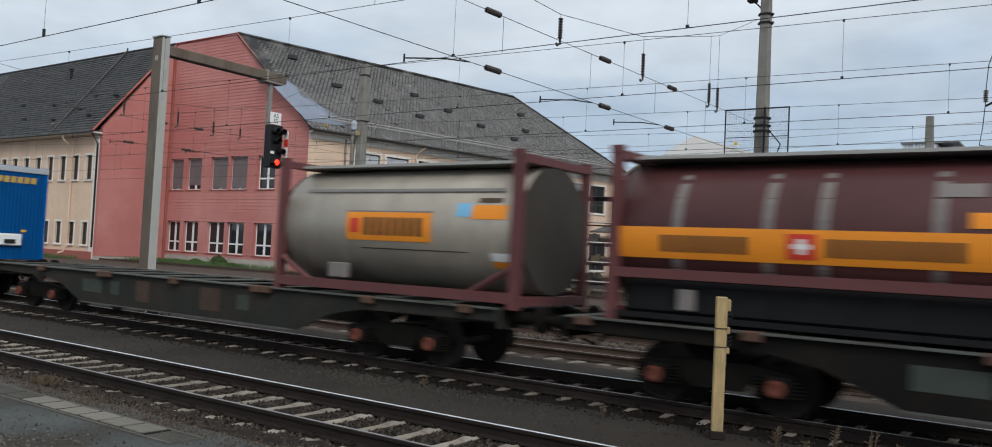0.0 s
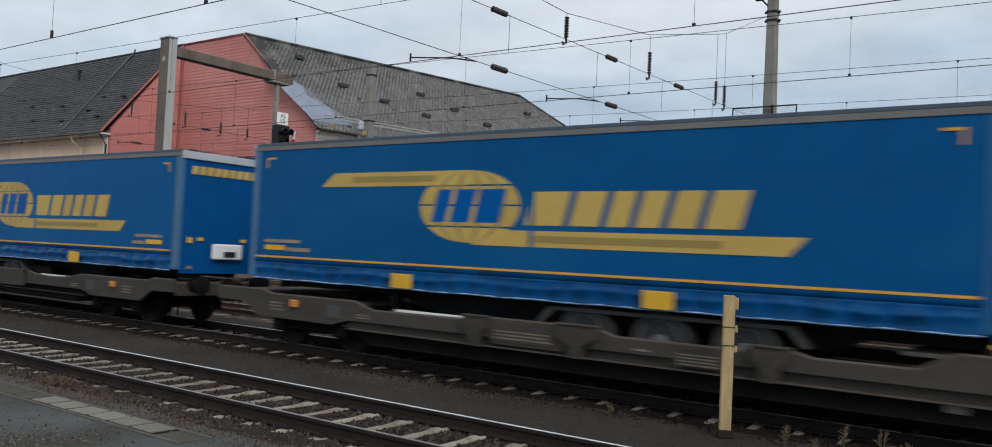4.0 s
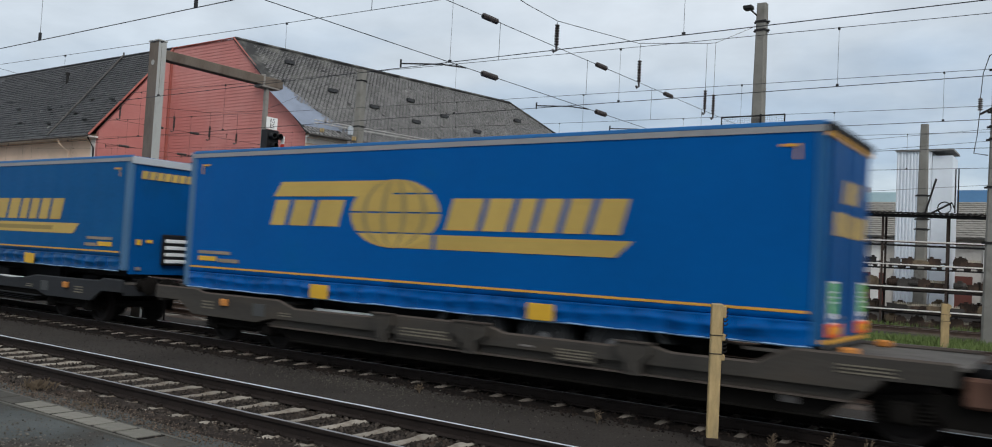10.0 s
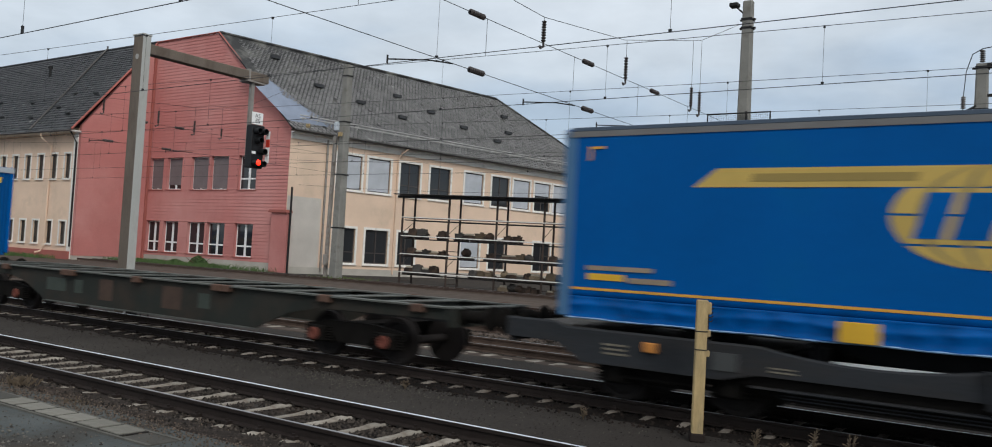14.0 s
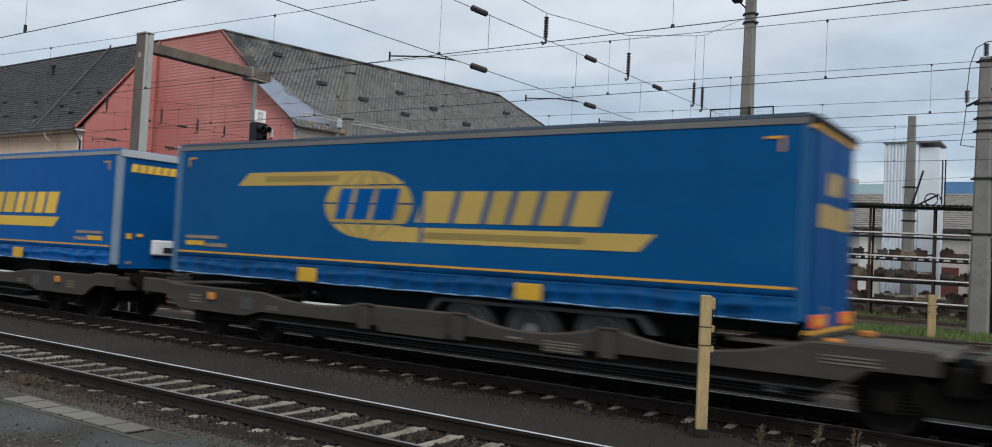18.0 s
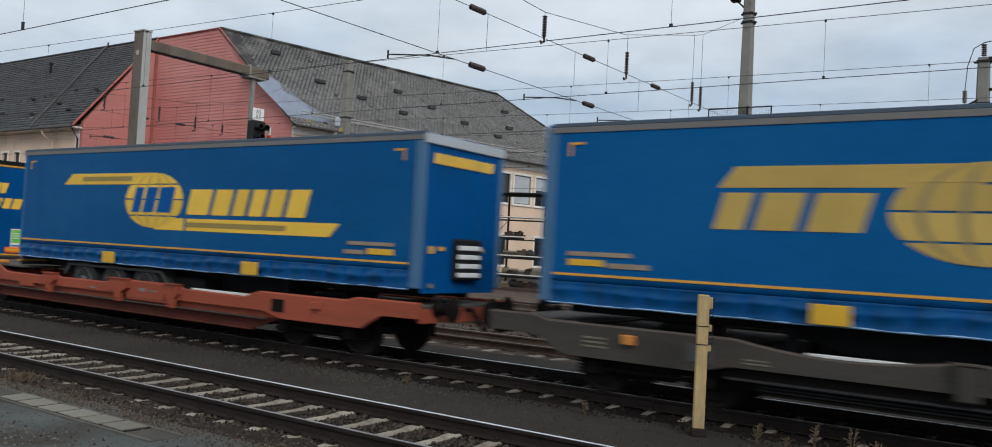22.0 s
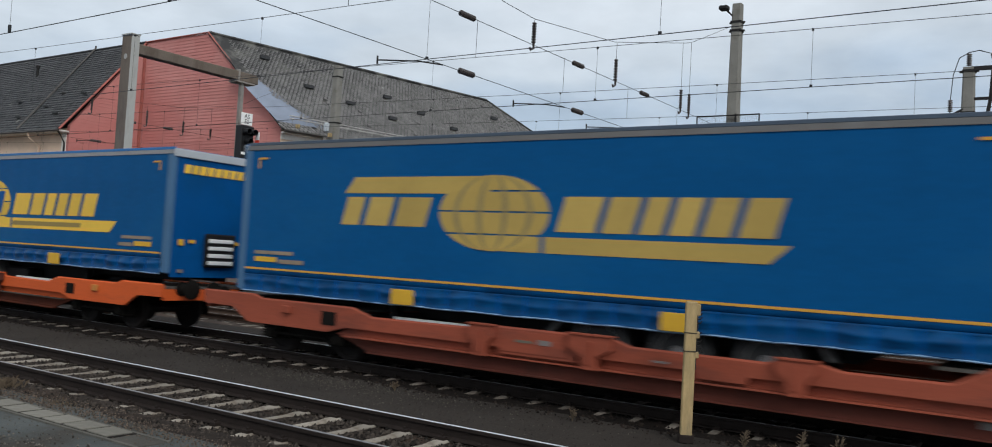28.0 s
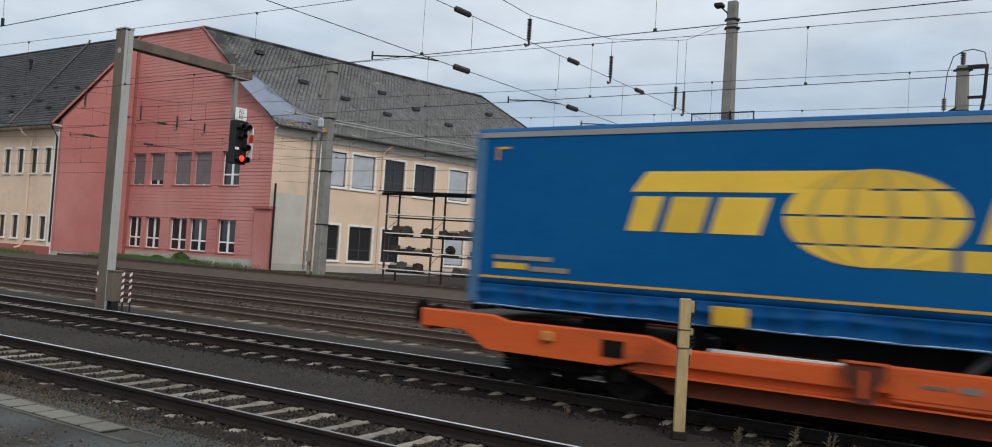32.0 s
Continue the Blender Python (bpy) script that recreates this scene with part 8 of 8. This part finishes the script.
            for k in range(n + 1):
                z = z0 + (z1 - z0) * k / n
                y = math.sqrt(max((R + proud) ** 2 - (z - cz) ** 2, 0.0)) * sgn
                row = [bm.verts.new((x0, y, z)), bm.verts.new((x1, y, z))]
                if prev:
                    bm.faces.new((prev[0], prev[1], row[1], row[0]))
                prev = row
            part(name, bm, mat, tk, label)
    if silver:
        curved("weld_rib", 0.6, Lc - 0.5, 3.2, 3.26, M_ALU, 0.03)
        curved("name_panel", 1.95, 4.1, 2.26, 2.8, M_TANKLABEL, 0.008, "orange name panel with dark bars")
        for k in range(8):
            curved("print_bar", 2.42 + k * 0.19, 2.55 + k * 0.19, 2.36, 2.7, M_LABELDARK, 0.012)
        curved("panel_mark", 2.05, 2.3, 2.4, 2.68, M_SIGNRED, 0.012)
        curved("panel_edge", 1.93, 4.12, 2.8, 2.83, M_BAND, 0.009)
        curved("label", 4.65, 4.98, 2.74, 2.98, M_LIGHTBLUE, 0.008)
        curved("label", 5.0, 5.75, 2.7, 2.95, M_TANKLABEL, 0.008)
        curved("label", 5.4, 5.8, 1.98, 2.12, M_SIGNWHITE, 0.008)
        curved("label", 5.42, 5.8, 1.86, 1.97, M_TANKLABEL, 0.008)
        curved("print_bar", 5.1, 5.6, 3.0, 3.08, M_LABELDARK, 0.008)
        curved("weld_seam", 2.3, 4.9, 2.1, 2.12, M_LABELDARK, 0.007)
        bm = B()
        bbox(bm, 1.45, 1.95, -1.1, -0.95, 1.5, 1.8, 0.02)
        part("valve_box", bm, M_BAND, tk, "pale grey box")
    else:
        for x in (1.0, 2.35, 3.1, 4.5):
            curved("band", x + 0.03, x + 0.17, 1.9, 3.66, M_BAND, 0.006, "grey reflecting band")
        curved("stripe", 0.15, Lc - 0.15, 2.17, 2.64, M_TANKLABEL, 0.012, "orange stripe with dark bars")
        for a, n in ((0.85, 8), (3.25, 10)):
            for k in range(n):
                curved("print_bar", a + k * 0.17, a + 0.12 + k * 0.17, 2.27, 2.52, M_LABELDARK, 0.016)
        curved("emblem", 2.72, 3.12, 2.23, 2.58, M_SIGNRED, 0.017, "red square with a white cross")
        curved("emblem_cross", 2.87, 2.97, 2.3, 2.51, M_SIGNWHITE, 0.02)
        curved("emblem_cross", 2.8, 3.04, 2.37, 2.44, M_SIGNWHITE, 0.021)
        curved("label", 4.55, 5.1, 3.1, 3.28, M_BAND, 0.012)
        curved("label", 4.95, 5.5, 2.7, 2.9, M_TANKLABEL, 0.012)
        bm = B()
        bbox(bm, 1.15, 1.4, -1.16, -1.04, 1.4, 1.72, 0.02)
        part("valve_box", bm, M_BAND, tk)
    return tk


# consist: where each thing's origin stands when the clip begins
RUN = [(0, 0.00), (2, 22.86), (4, 45.50), (6, 68.20), (8, 90.74), (10, 113.26), (12, 135.69), (14, 158.07), (16, 180.35),
       (18, 202.64), (20, 224.87), (22, 246.85), (24, 268.22), (26, 288.99), (28, 309.51), (30, 330.10), (32, 350.23)]
TRAILERS = [  # rear end, print, bulkhead leads, faded print
    (-42.37, 1, True, True), (-60.42, 1, False, True), (-77.08, 1, True, True), (-95.40, 2, False, True), (-111.85, 2, True, False), (-130.02, 2, False, True),
    (-146.41, 1, True, True), (-164.72, 1, False, True), (-201.22, 2, True, False), (-219.45, 1, False, True), (-235.69, 2, True, False), (-253.87, 2, False, True),
    (-270.39, 1, True, False), (-288.69, 2, False, False), (-304.87, 1, True, False), (-323.55, 2, False, True), (-339.93, 1, True, False), (-358.32, 2, False, False)]
PAINT = [(M_WAGON_GREY, False, "grey articulated pocket wagon"), (M_WAGON_GREY, True, "grimy grey articulated pocket wagon with curved sills"), (M_WAGON_GREY, False, "grey articulated pocket wagon"),
         (M_WAGON_DARK, True, "dark slate-grey articulated pocket wagon"), (M_WAGON_GREY, True, "grimy grey articulated pocket wagon with curved sills"), (M_WAGON_GREY, True, "grimy grey articulated pocket wagon with curved sills"),
         (M_WAGON_RED, False, "faded brick-red articulated pocket wagon"), (M_WAGON_RED, False, "faded brick-red articulated pocket wagon"), (M_WAGON_ORANGE, False, "bright orange articulated pocket wagon")]
moving = []                                   # (thing, start x, turned round)
made = {}
for i, (c, livery, lead, faded) in enumerate(TRAILERS):
    drop = {0: 0.2, 3: 0.2, 5: 0.2, 7: 0.13, 13: 0.13, 15: 0.17, 17: 0.06}.get(i, 0.0)
    key = (livery, faded, drop, i in (0, 4, 5, 7, 8, 10, 13), i in (4, 5, 6, 8, 10, 16, 17), i in (3, 5, 11, 13, 15, 17), i in (6, 12, 14, 16), 1 if i in (0, 8) else 2 if i == 10 else 0)
    if key not in made:
        made[key] = semitrailer(livery, M_GOLD if faded else M_YELLOW, *key[2:])
        ob = made[key]
    else:
        ob = copy_thing(made[key], pose(0, 0, 0))
    tagged(ob, "blue curtain-sided semi-trailer, %s yellow print, %s leading, on a pocket wagon" % ("faded" if faded else "bright", "bulkhead" if lead else "doors"))
    moving.append((ob, c if lead else c + L_T, not lead))
wagons = {}
for k, (paint, curved, label) in enumerate(PAINT):
    c = TRAILERS[2 * k + 1][0]
    key = (paint.name, curved, k in (0, 8))
    if key not in wagons:
        wagons[key] = pocket_wagon(paint, curved, k in (0, 8), label)
        ob = wagons[key]
    else:
        ob = copy_thing(wagons[key], pose(0, 0, 0))
    moving.append((ob, c - 0.95, False))
green = flat_wagon(M_WAGON_GREEN, "grimy green-grey container flat wagon")
moving.append((green, -26.28, False))
moving.append((flat_wagon(M_WAGON_BLACK, "black container flat wagon under a maroon tank"), -6.90, False))
moving.append((copy_thing(green, pose(0, 0, 0)), -184.98, False))
tagged(moving[-1][0], "empty grimy container flat wagon with rusty fittings")
moving.append((tank_container("silver"), -14.0, False))
moving.append((tank_container("brown"), -6.25, False))


def motions():
    for ob, start, turned in moving:
        walk(ob, [(t, pose(start + run, TRAIN_Y, 0, 0, 0, 180 if turned else 0)) for t, run in RUN])
    # the wheels roll while their wagon is in view
    times, runs = [r[0] for r in RUN], [r[1] for r in RUN]
    for ob, start, turned in moving:
        for wheel in [c for c in ob.children_recursive if c.name.split(".")[0] == "wheelset"]:
            base = wheel.matrix_basis.copy()
            x0 = start + base.translation.x
            shown = [k * 0.055 for k in range(583) if -75 < x0 + float(np.interp(k * 0.055, times, runs)) < 9]
            if not shown:
                continue
            rows = [] if shown[0] < 0.06 else [(0.0, shown[0])]
            rows += [(t, t) for t in shown] + ([] if shown[-1] > 31.9 else [(32.0, shown[-1])])
            walk(wheel, [(t, base @ pose(0, 0, 0, 0, math.degrees(float(np.interp(at, times, runs)) / 0.44) % 360, 0)) for t, at in rows])


motions()
